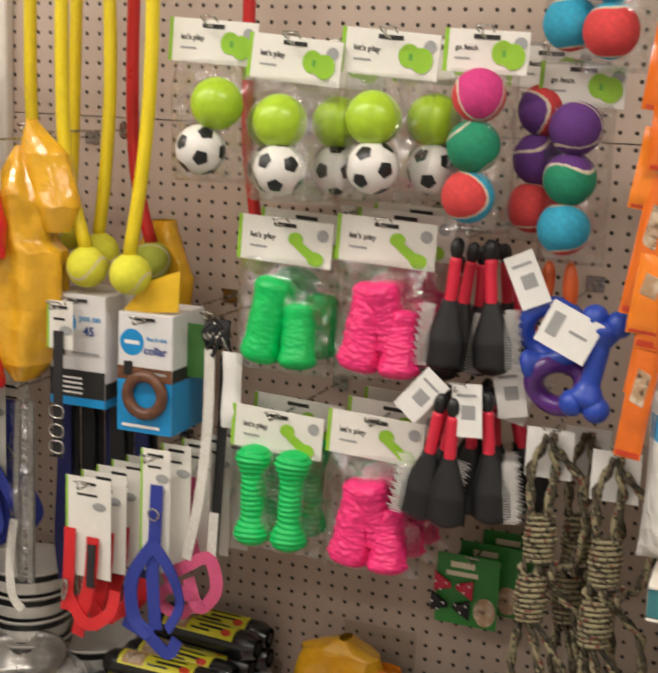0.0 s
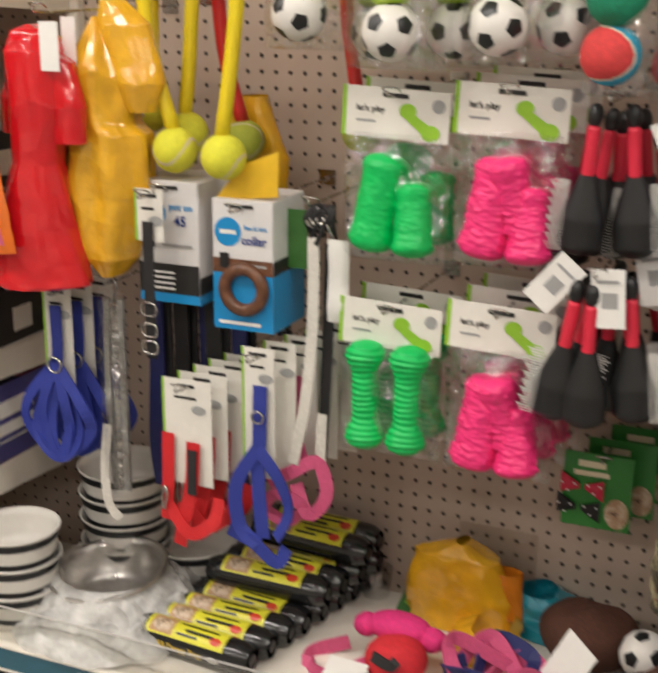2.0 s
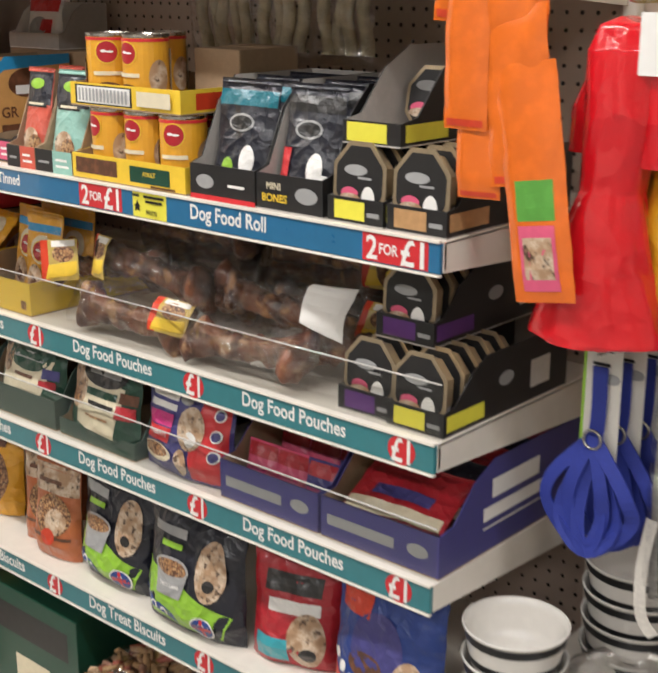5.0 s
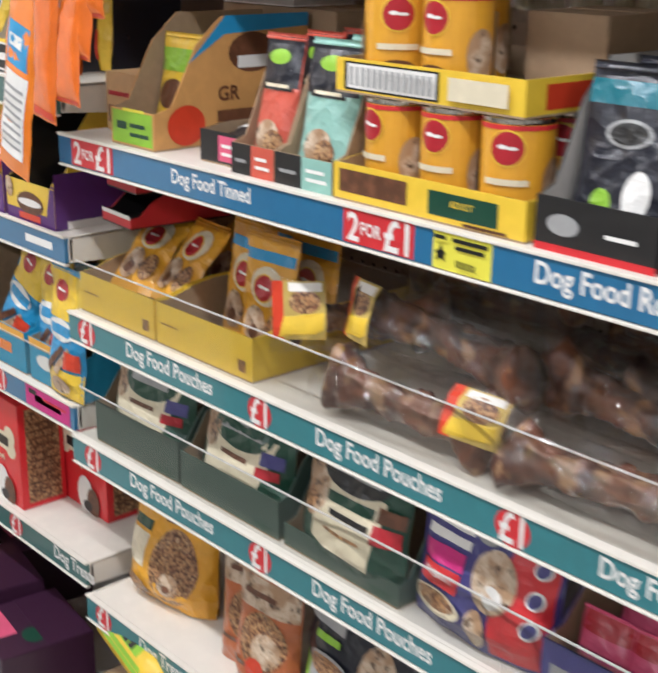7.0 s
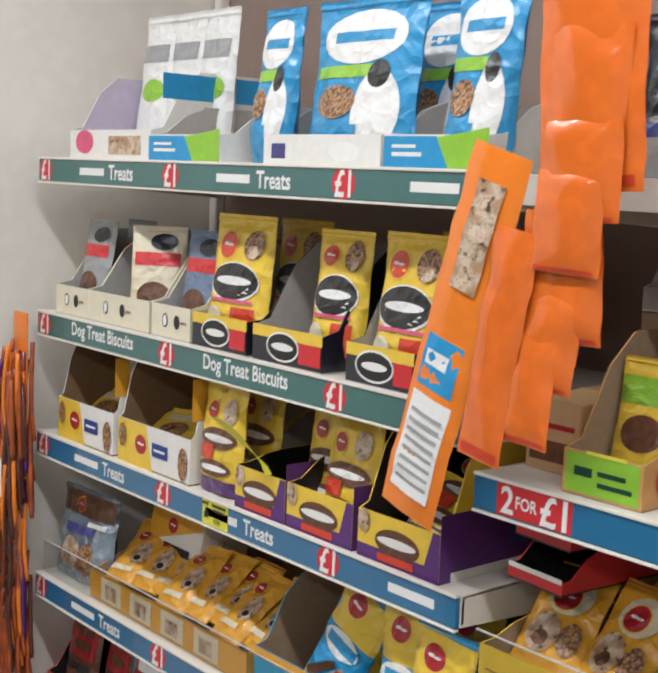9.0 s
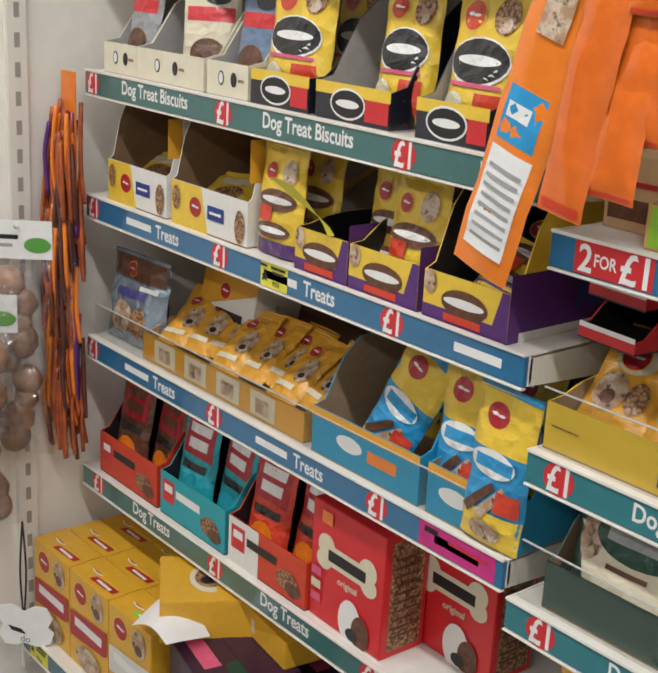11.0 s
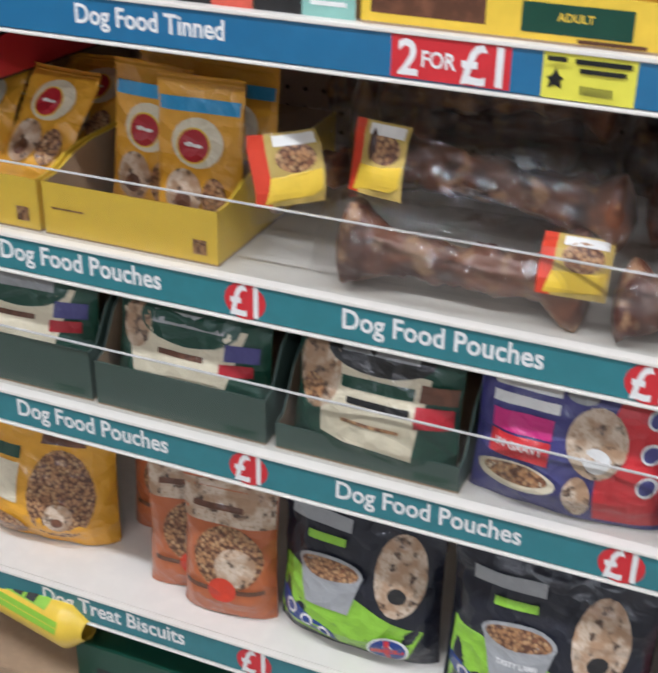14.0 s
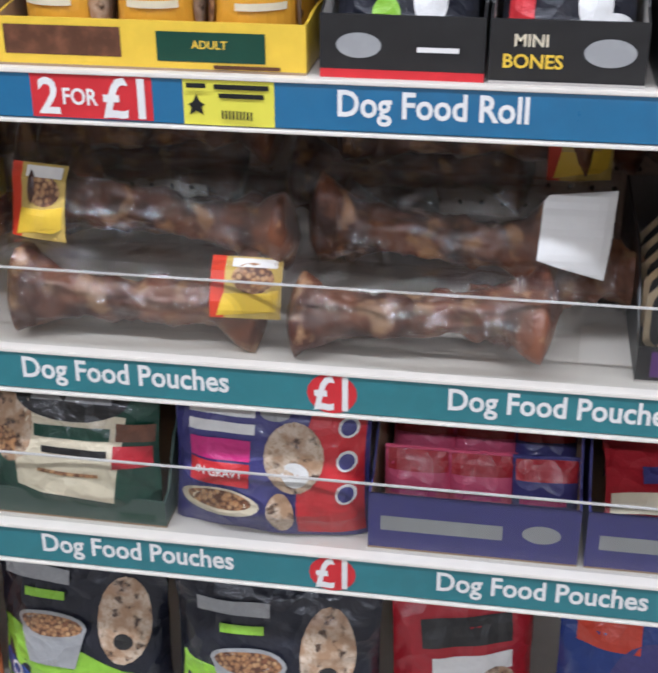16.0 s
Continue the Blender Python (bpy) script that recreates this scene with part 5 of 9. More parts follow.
for k, (x, w) in enumerate(((-0.515, 0.136), (-0.356, 0.152), (-0.170, 0.124))):
    tray("treat_tray", pose(x, -0.412, A1), w, 0.28, 0.050, 0.10 if k == 0 else 0.165, NIGHT, GREYCARD, block_rows(w), "black and yellow display carton of treat pouches", group="black and yellow cartons", run=0.4)
for k, (x, y, w, h) in enumerate(((-0.522, -0.375, 0.140, 0.195), (-0.312, -0.360, 0.100, 0.185), (-0.160, -0.375, 0.126, 0.190), (-0.50, -0.28, 0.12, 0.19), (-0.15, -0.28, 0.12, 0.19))):
    s = w / 0.126
    bag("treat_pouch", pose(x, y, A1 + 0.003, -5, 0, (2, 6, -2, 0, 0)[k]), w, h, 0.045, LEMON, [*mark(-0.026 * s, 0.150, 0.019 * s, SCARLET), ("e", 0.030 * s, 0.152, 0.020 * s, 0.022, TAN), ("e", 0.030 * s, 0.142, 0.011 * s, 0.010, FAWN), ("e", 0.0, 0.096, 0.052 * s, 0.030, WHITE), ("e", 0.0, 0.097, 0.050 * s, 0.027, SOFTBLACK), ("e", 0.001 * s, 0.098, 0.038 * s, 0.0065, WHITE), ("r", -0.045 * s, 0.066, 0.045 * s, 0.071, PINK), ("r", 0.008 * s, 0.016, 0.05 * s, 0.060, SCARLET), ("e", -0.03 * s, 0.035, 0.022 * s, 0.024, CREAM)], "tall yellow treat pouch with a black oval", group="yellow treat pouches", seed=k + 2, crease=0.003)

for k, (x, w) in enumerate(((-0.908, 0.190), (-0.690, 0.212))):
    tray("treat_tray", pose(x, -0.41, A2), w, 0.30, 0.072, 0.168, WHITECARD, paint("inside_brown_card", (0.20, 0.12, 0.06), 0.7, 0.12), [("p", [(-w / 2, 0.0), (0.0, 0.0), (-0.02, 0.072), (-w / 2, 0.072)], LEMON), *mark(-0.035, 0.038, 0.017), ("r", 0.0, 0.026, 0.045, 0.048, ROYAL), ("r", 0.006, 0.035, 0.038, 0.039, WHITE), ("e", w / 2 - 0.018, 0.03, 0.013, 0.026, TAN), ("e", -w / 2 + 0.016, 0.045, 0.011, 0.02, TAN)], "white and yellow display carton, half empty", group="white and yellow cartons", run=0.12, side=[("r", 0.002, 0.10, 0.03, 0.165, AMBER)])
    for j in range(4):
        bag("treat_pouch", pose(x - 0.04 + 0.03 * j, -0.37 + 0.045 * j, A2 + 0.015 + 0.012 * j, -55, 0, 20 - 12 * j), 0.11, 0.105, 0.022, LEMON, [("e", 0, 0.05, 0.03, 0.02, TAN), ("r", -0.03, 0.075, 0.03, 0.09, CREAM)], "yellow treat packet lying in its carton", group="yellow treat packets", seed=j + 4 * k, crease=0.005)
JUM = [("e", 0.0, 0.030, 0.040, 0.018, BROWN), ("e", -0.001, 0.031, 0.035, 0.0060, WHITE), ("r", -0.034, 0.004, 0.030, 0.014, SCARLET)]
for k, (x, w, hs) in enumerate(((-0.402, 0.116, 0.075), (-0.272, 0.136, 0.10), (-0.120, 0.146, 0.172))):
    tray("treat_tray", pose(x, -0.414, A2), w, 0.30, 0.062, hs, LEMON, SOFTBLACK, [("r", -w / 2, 0, w / 2, 0.018, PURPLE), ("p", [(w / 2 - 0.03, 0.0), (w / 2, 0.0), (w / 2, 0.062), (w / 2 - 0.012, 0.062)], PURPLE)] + JUM + [("e", -w / 2 + 0.012, 0.048, 0.011, 0.016, FAWN)], "yellow and purple display carton of chew bones", group="yellow and purple cartons", run=0.22 if k == 2 else 0.3, side=[("r", 0.0, 0.0, 0.298, 0.085, PURPLE), ("r", 0.12, 0.03, 0.19, 0.06, INDIGO), ("r", 0.02, 0.0, 0.26, 0.012, WHITECARD)])
for k, (x, y, rx, ry) in enumerate(((-0.524, -0.395, -4, 0), (-0.335, -0.345, -6, 0), (-0.258, -0.375, -6, 0), (-0.52, -0.33, -5, 0), (-0.12, -0.36, -45, 10))):
    h = 0.165 if k < 4 else 0.10
    bag("chew_packet", pose(x, y, A2 + 0.003 if k < 4 else A2 + 0.02, rx, ry, 0), 0.104, h, 0.032, LEMON, [("r", -0.05, 0.0, 0.05, 0.022, PURPLE), *mark(-0.024, 0.122, 0.014), ("e", 0.022, 0.124, 0.016, 0.020, FAWN), ("e", 0.0, 0.082, 0.044, 0.016, BROWN), ("e", 0.0, 0.082, 0.036, 0.0052, WHITE), ("r", -0.04, 0.050, -0.005, 0.072, SCARLET), ("e", 0.0, 0.038, 0.040, 0.012, BROWN), ("e", 0.0, 0.038, 0.033, 0.0045, WHITE)], "yellow and purple chew bone packet", group="chew bone packets", seed=k + 40, crease=0.004)
root = thing("torn_flap", pose(-0.43, -0.416, A2 + 0.066), "torn bright yellow carton flap", "cardboard flap")
grid_mesh("flap", lambda a, b: (-0.09 + 0.15 * a, -0.012 * b - 0.01 * math.sin(a * 3), 0.055 * (1 - a) ** 0.6 + 0.022 * b * math.sin(3.1 * a)), 16, 5, YEL, root)

bag("treat_pouch", pose(-0.965, -0.375, A3 + 0.001, -6, 0, 4), 0.17, 0.165, 0.05, SILVER, [("r", -0.08, 0.118, 0.08, 0.16, BROWN), *mark(-0.02, 0.136, 0.014), ("e", -0.02, 0.05, 0.03, 0.03, FAWN), ("e", 0.03, 0.045, 0.022, 0.03, TAN), ("r", -0.05, 0.088, 0.04, 0.102, INDIGO), ("r", 0.02, 0.105, 0.07, 0.113, WHITE)], "silver blue dental treat pouch", seed=3, crease=0.007)
carton("treat_carton", pose(-0.80, -0.31, A3, -10), 0.16, 0.10, 0.165, WHITECARD, [("p", [(-0.08, 0.09), (0.08, 0.14), (0.08, 0.165), (-0.08, 0.165)], AMBER), *mark(-0.01, 0.130, 0.015), ("r", -0.03, 0.075, 0.05, 0.098, NIGHT)], "white and amber treat carton leaning back")
tray("treat_tray", pose(-0.662, -0.405, A3), 0.46, 0.28, 0.050, 0.075, AMBER, KRAFT, [*[("r", -0.19 + 0.095 * i, 0.006, -0.125 + 0.095 * i, 0.046, CREAM) for i in range(4)], *[("r", -0.175 + 0.095 * i, 0.012, -0.14 + 0.095 * i, 0.036, FAWN) for i in range(4)]], "long amber tray of stick treat packets", run=0.3)
for k in range(8):
    bag("stick_packet", pose(-0.845 + 0.052 * k, -0.375 + 0.012 * (k % 3), A3 + 0.030, -52, 0, 14 - 3 * k), 0.078, 0.135, 0.022, AMBER, [*mark(-0.012, 0.10, 0.012), ("e", 0.012, 0.062, 0.018, 0.026, FAWN), ("e", 0.012, 0.050, 0.007, 0.006, SOFTBLACK), ("r", -0.03, 0.02, 0.02, 0.03, CREAM)], "amber stick treat packet with a clear top", group="stick treat packets", seed=k, crease=0.005)
AZURE = paint("azure_card", (0.05, 0.30, 0.50), 0.45, 0.08)
for k, (x, w) in enumerate(((-0.292, 0.228), (-0.082, 0.160))):
    tray("treat_tray", pose(x, -0.41, A3), w, 0.28, 0.072, 0.13 if k else 0.165, AZURE, KRAFT, [("r", -w / 2, 0.058, w / 2, 0.072, AMBER), ("e", -0.03, 0.038, 0.028, 0.012, WHITE), ("r", 0.01, 0.026, 0.07, 0.044, ORANGE)], "azure blue display carton with an amber edge", group="azure cartons", run=0.3)
for k, (x, y, rx, ry, rz) in enumerate(((-0.31, -0.37, -10, 22, 0), (-0.128, -0.385, -6, -2, 0), (-0.048, -0.408, -3, 2, 0), (-0.38, -0.22, -6, 6, 0), (-0.10, -0.30, -6, 0, 0))):
    bag("treat_pouch", pose(x, y, A3 + 0.004, rx, ry, rz), 0.10, 0.205, 0.032, SKY, [("r", -0.05, 0.125, 0.05, 0.20, LEMON), ("r", -0.05, 0.0, 0.05, 0.045, LEMON), *mark(-0.012, 0.168, 0.018), ("e", -0.004, 0.108, 0.038, 0.018, WHITE), ("r", -0.032, 0.100, 0.030, 0.116, SKY), ("p", [(-0.045, 0.04), (0.0, 0.085), (0.01, 0.08), (-0.03, 0.035)], BROWN), ("p", [(-0.02, 0.04), (0.02, 0.085), (0.03, 0.078), (-0.005, 0.035)], FAWN), ("r", 0.012, 0.050, 0.046, 0.078, SCARLET), ("e", 0.0, 0.02, 0.026, 0.014, FAWN)], "yellow and blue twisted treat pouch", group="yellow and blue pouches", seed=k + 60, crease=0.004)

TEALC = paint("turquoise_card", (0.05, 0.36, 0.42), 0.45, 0.08)
for k, (x, w, mat, film, lab) in enumerate(((-0.945, 0.205, SCARLET, BROWN, "scarlet"), (-0.728, 0.202, TEALC, TEALC, "turquoise"), (-0.512, 0.206, SCARLET, SCARLET, "scarlet"))):
    front = [("r", -w / 2 + 0.008, 0.028, -w / 2 + 0.046, 0.070, RED), ("r", -w / 2 + 0.014, 0.048, -w / 2 + 0.040, 0.062, WHITE), ("r", -w / 2 + 0.052, 0.045, w / 2 - 0.075, 0.060, SOFTBLACK if k != 1 else WHITE), ("e", w / 2 - 0.045, 0.032, 0.028, 0.018, TAN), ("e", w / 2 - 0.03, 0.022, 0.02, 0.012, BROWN)]
    if k == 2:
        front = [("r", -w / 2, 0.0, -0.02, 0.082, WHITECARD)] + front
    tray("treat_tray", pose(x, -0.405, A4), w, 0.26, 0.082, 0.15, mat, SOFTBLACK, front, "%s display carton of chew treats" % lab, group="chew treat cartons", run=0.3)
    for j in range(2):
        bag("treat_pouch", pose(x - 0.045 + 0.098 * j, -0.375 + 0.015 * j, A4 + 0.003, -9, 0, 4 - 8 * j), 0.10, 0.20 + 0.01 * j, 0.035, film, [("p", [(-0.04, 0.115), (0.042, 0.110), (0.040, 0.185), (-0.038, 0.190)], DKRED), ("r", -0.030, 0.155, 0.030, 0.172, WHITE if k else BROWN), ("r", -0.026, 0.128, 0.028, 0.146, WHITE if k else BROWN), ("r", -0.032, 0.090, 0.034, 0.104, SOFTBLACK), ("e", 0.0, 0.05, 0.03, 0.03, ORANGE if k != 1 else CYAN)], "%s chew pouch with a dark red panel" % lab, group="chew pouches", seed=j + k)
for k, (x, y) in enumerate(((-0.322, -0.40), (-0.185, -0.315))):
    w, h = 0.168, 0.196
    carton("biscuit_box", pose(x, y, A4, 0, 0, -1), w, 0.085, h, paint("bright_red_card", (0.62, 0.015, 0.02), 0.35, 0.06, coat=0.2), [("e", -0.048, 0.128, 0.020, 0.020, CREAM), ("e", 0.048, 0.128, 0.020, 0.020, CREAM), ("e", -0.052, 0.105, 0.018, 0.016, CREAM), ("e", 0.052, 0.105, 0.018, 0.016, CREAM), ("r", -0.055, 0.100, 0.055, 0.134, CREAM), ("r", -0.042, 0.108, 0.045, 0.126, SOFTBLACK), ("t", "original", 0.005, 0.083, 0.045, CREAM), ("r", -0.06, 0.165, -0.035, 0.185, ORANGE), ("e", 0.015, 0.030, 0.026, 0.036, WHITE), ("e", 0.040, 0.022, 0.020, 0.028, BROWN), ("e", 0.022, 0.012, 0.014, 0.010, SOFTBLACK), *[("r", -0.078, 0.03 + 0.022 * i, -0.055, 0.044 + 0.022 * i, CREAM if i % 2 else PINK) for i in range(3)]], "bright red dog biscuit box with a cream bone panel", "biscuit box", "red biscuit boxes", side=[("r", 0.012, 0.010, 0.076, 0.186, TAN), *[("r", 0.018, 0.03 + 0.014 * i, 0.066, 0.034 + 0.014 * i, BROWN) for i in range(10)]])

# boxes on the base shelf
BOXY = paint("golden_card", (0.72, 0.40, 0.015), 0.38, 0.07, coat=0.25)
def golden_box(m, pane):
    u, h = 1.36, BOX_H
    rows = [*mark(-0.030, h - 0.036, 0.022), ("e", 0.032, h - 0.036, 0.022, 0.028, FAWN), ("e", 0.032, h - 0.048, 0.012, 0.010, BROWN), ("p", [(-0.068, h - 0.135), (0.068, h - 0.122), (0.068, h - 0.070), (-0.068, h - 0.082)], pane), ("r", -0.050, h - 0.108, 0.050, h - 0.090, WHITE), ("e", 0.0, 0.030, 0.046, 0.026, FAWN)]
    carton("biscuit_box", m, 0.142, 0.070, h, BOXY, rows, "golden yellow dog biscuit box on the base shelf", "biscuit box", "golden biscuit boxes", top=[("e", -0.026, 0.042, 0.022, 0.013, WHITE), ("e", -0.026, 0.042, 0.019, 0.010, DKRED), ("p", [(-0.016, 0.010), (0.058, 0.014), (0.060, 0.030), (-0.010, 0.026)], DKRED if pane is DKRED else LIME), ("r", 0.0, 0.016, 0.046, 0.022, WHITE)])


BOX_H = 0.192
for i in range(3):
    for j in range(3):
        golden_box(pose(-1.018 + 0.1445 * i + 0.002 * j, -0.527 + 0.0715 * j, A5), DKRED if i < 2 else paint("white_panel_card", (0.7, 0.68, 0.6), 0.4))
carton("biscuit_box", pose(-0.70, -0.485, A5 + BOX_H + 0.0015, 0, 0, -32), 0.16, 0.19, 0.075, BOXY, [("r", -0.06, 0.030, 0.0, 0.048, LIME), ("r", -0.05, 0.036, -0.01, 0.042, WHITE), *mark(0.05, 0.035, 0.015)], "golden yellow biscuit box lying on others", "biscuit box", top=[("r", -0.05, 0.14, 0.04, 0.165, LIME), ("e", 0.0, 0.085, 0.05, 0.035, CREAM), ("e", 0.0, 0.085, 0.034, 0.026, TAN), ("e", 0.01, 0.08, 0.012, 0.012, SOFTBLACK)])
for k, (x, y, z, rz) in enumerate(((-0.54, -0.53, A5, -12), (-0.34, -0.52, A5, -10), (-0.16, -0.53, A5, -8), (-0.50, -0.33, A5, -5))):
    carton("chew_carton", pose(x, y, z, 0, 0, rz), 0.17, 0.16, 0.20 - 0.02 * k, paint("aubergine_card", (0.04, 0.012, 0.035), 0.35, 0.1), [("r", -0.06, 0.10, 0.04, 0.13, WHITE), ("e", 0.04, 0.05, 0.03, 0.02, SCARLET)], "dark aubergine chew carton on the base shelf", "box", "aubergine cartons", top=[("r", -0.07, 0.02, 0.02, 0.05, PINK), ("r", -0.05, 0.10, 0.06, 0.13, GREYP), ("e", 0.04, 0.07, 0.025, 0.018, DKGREEN)])
carton("biscuit_box", pose(-0.54, -0.40, A5 + 0.2015, 0, 0, -8), 0.20, 0.09, 0.05, BOXY, [("r", -0.07, 0.012, 0.0, 0.036, CREAM)], "golden yellow carton lying on dark boxes", "biscuit box", top=[("r", -0.06, 0.02, 0.06, 0.07, TAN)])
root = thing("torn_flap", pose(-0.63, -0.50, A5 + 0.195), "crumpled white carton flap", "cardboard flap")
grid_mesh("flap", lambda a, b: (-0.055 + 0.11 * a, -0.05 + 0.085 * b, 0.012 + 0.03 * math.sin(2.4 * a + 1.2 * b) + 0.02 * b), 10, 8, WHITE, root)

# ---- side wall: slotted upright and hanging chews ----
bm = bmesh.new()
boxed(bm, -1.1245, -1.112, -0.545, -0.505, 0.1, 2.4, 0, 0.002)
up = part("upright", bm, SHELF)
setting(up, "cream slotted steel upright on the side wall", "upright")
# Thin plates for the slots, their inner shade painted in as darker grey.
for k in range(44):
    block("slot", -1.1118, -1.1112, -0.530, -0.520, 0.12 + 0.05 * k, 0.145 + 0.05 * k, paint("slot_shade", (0.36, 0.32, 0.28), 0.6), up)
STEEL = paint("hook_steel", (0.5, 0.48, 0.45), 0.25, 0.1, metal=1.0)


def tube(name, pts, r, mat, parent, n=8, label="", closed=False):
    """A round cord, wire or rod through the given points."""
    p = [Vector(q) for q in pts]
    path = []
    if len(p) < 3:
        path = p
    else:
        k = len(p)
        for i in range(k if closed else k - 1):
            if closed:
                a, b, c, d = p[i - 1], p[i], p[(i + 1) % k], p[(i + 2) % k]
            else:
                a, b, c, d = p[max(i - 1, 0)], p[i], p[i + 1], p[min(i + 2, k - 1)]
            for u in (0, 0.25, 0.5, 0.75):
                path.append(0.5 * (2 * b + (c - a) * u + (2 * a - 5 * b + 4 * c - d) * u * u + (3 * b - a - 3 * c + d) * u ** 3))
        if not closed:
            path.append(p[-1])
    k = len(path)
    verts, faces = [], []
    side = None
    for i, q in enumerate(path):
        if closed:
            way = path[(i + 1) % k] - path[i - 1]
        else:
            way = path[min(i + 1, k - 1)] - path[max(i - 1, 0)]
        way = way.normalized() if way.length > 1e-9 else Vector((0, 0, 1))
        if side is None:
            side = way.orthogonal()
        side = side - way * side.dot(way)
        side = side.normalized() if side.length > 1e-9 else way.orthogonal().normalized()
        up = way.cross(side)
        for j in range(n):
            w = 2 * math.pi * j / n
            verts.append(q + r * (math.cos(w) * side + math.sin(w) * up))
    for i in range(k if closed else k - 1):
        e, f = i * n, (i + 1) % k * n
        for j in range(n):
            g = (j + 1) % n
            faces.append((e + j, e + g, f + g, f + j))
    if not closed:
        faces.append(tuple(reversed(range(n))))
        faces.append(tuple(range((k - 1) * n, k * n)))
    me = bpy.data.meshes.new(name)
    me.from_pydata(verts, [], faces)
    me.materials.append(mat)
    me.polygons.foreach_set("use_smooth", [len(f) == 4 for f in faces])
    ob = new(name, me)
    ob.parent = parent
    if label:
        ob["label"] = label
    return ob


CHEWY = paint("brown_chew", (0.34, 0.19, 0.115), 0.35, 0.5, 40, 0.8, 70, coat=0.3)


def hung_chews(y, z, label, seed):
    """A clear bag of knobbly chews under a white header card, flat to the wall."""
    root = thing("chew_bag", pose(-1.085, y, z, 0, 0, 52), label, "dog chews", "hanging chew bags")
    bm = bmesh.new()
    boxed(bm, -0.06, 0.06, -0.001, 0.001, 0.0, 0.07)
    card = part("header_card", bm, WHITE, root)
    prints("printed_card", [("r", -0.06, 0.0, -0.054, 0.07, LIME), ("r", -0.045, 0.036, 0.0, 0.044, SOFTBLACK), ("r", -0.045, 0.022, -0.01, 0.028, GREYP), ("e", 0.034, 0.026, 0.024, 0.014, paint("leaf_print", (0.12, 0.35, 0.05), 0.4))], flat(-0.001), card)
    rg = random.Random(seed)
    for i in range(9):
        cx, cz, r = rg.uniform(-0.022, 0.022), -0.04 - 0.036 * i, rg.uniform(0.022, 0.032)
        grid_mesh("chew", lambda a, b: (cx + r * (1 + 0.25 * noise.noise(Vector((a * 5, b * 5, i)))) * math.sin(math.pi * b) * math.cos(6.2832 * a), -0.02 + 0.8 * r * math.sin(math.pi * b) * math.sin(6.2832 * a), cz + r * 1.1 * math.cos(math.pi * b)), 12, 9, CHEWY, root, True)
    f = bulge(0.12, 0.37, 0.07, seed, False, 0.006)
    grid_mesh("clear_bag", lambda a, b: ((a - 0.5) * 0.12, -f((a - 0.5) * 0.12, b * 0.37) - 0.02, b * 0.37 - 0.365), 12, 30, FILM, root)
    tube("hook", [(0.0, 0.04, 0.058), (0.0, -0.01, 0.058), (0.0, -0.03, 0.066)], 0.002, STEEL, root)
    return root


hung_chews(-0.545, 0.955, "clear bag of brown knobbly chews with a white header card", 1)
hung_chews(-0.615, 0.83, "bag of brown knobbly chews with a white header card, hung behind", 2)
# hanging strip of orange chew sticks
root = thing("chew_strip", pose(-1.06, -0.455, 0.585), "hanging bundle of orange and brown wrapped chew sticks", "dog chews")
RUST = paint("rust_stick", (0.42, 0.09, 0.02), 0.3, 0.5, 30, 0.5, 60, coat=0.3)
DKSTICK = paint("dark_stick", (0.10, 0.03, 0.02), 0.3, 0.4, 30, 0.5, 60, coat=0.3)
rg = random.Random(3)
for i in range(150):
    z0 = rg.uniform(-0.02, 0.50)
    dx, dy = rg.uniform(-0.040, 0.040), rg.uniform(-0.035, 0.012)
    tube("stick", [(dx, dy, z0), (dx + rg.uniform(-0.008, 0.008), dy - 0.006, z0 + 0.07), (dx * 0.7, dy, z0 + rg.uniform(0.12, 0.18))], 0.0042, (RUST, DKSTICK, RUST, PURPLE if i % 3 == 0 else RUST, ORANGE)[i % 5], root)
bm = bmesh.new()
boxed(bm, -0.026, 0.026, -0.002, 0.0, 0.50, 0.70)
card = part("backing_card", bm, ORANGE, root)
prints("printed_label", [("r", -0.022, 0.56, 0.022, 0.63, PURPLE), ("r", -0.014, 0.575, 0.014, 0.585, LEMON), ("r", -0.016, 0.60, 0.012, 0.612, WHITE)], flat(-0.002), card)
f = bulge(0.062, 0.56, 0.05, 3, False, 0.006)
grid_mesh("clear_wrap", lambda a, b: ((a - 0.5) * 0.064, -0.012 - f((a - 0.5) * 0.062, b * 0.56), b * 0.56), 10, 40, FILM, root)
# cut-out bone tag on a cord
root = thing("bone_tag", pose(-1.04, -0.578, 0.245, 0, 0, 40), "white bone-shaped tag hanging on a black cord", "tag")
bm = bmesh.new()
pts = [(0.0, -0.035), (0.03, -0.04), (0.055, -0.03), (0.062, -0.008), (0.05, 0.004), (0.06, 0.024), (0.048, 0.045), (0.024, 0.046), (0.004, 0.034), (-0.02, 0.044), (-0.046, 0.038), (-0.05, 0.014), (-0.04, 0.0), (-0.05, -0.02), (-0.038, -0.042), (-0.014, -0.042)]
face = bm.faces.new([bm.verts.new((a, 0, b)) for a, b in pts])
r = bmesh.ops.extrude_face_region(bm, geom=[face])
bmesh.ops.translate(bm, vec=(0, 0.004, 0), verts=[v for v in r["geom"] if isinstance(v, bmesh.types.BMVert)])
bmesh.ops.recalc_face_normals(bm, faces=bm.faces)
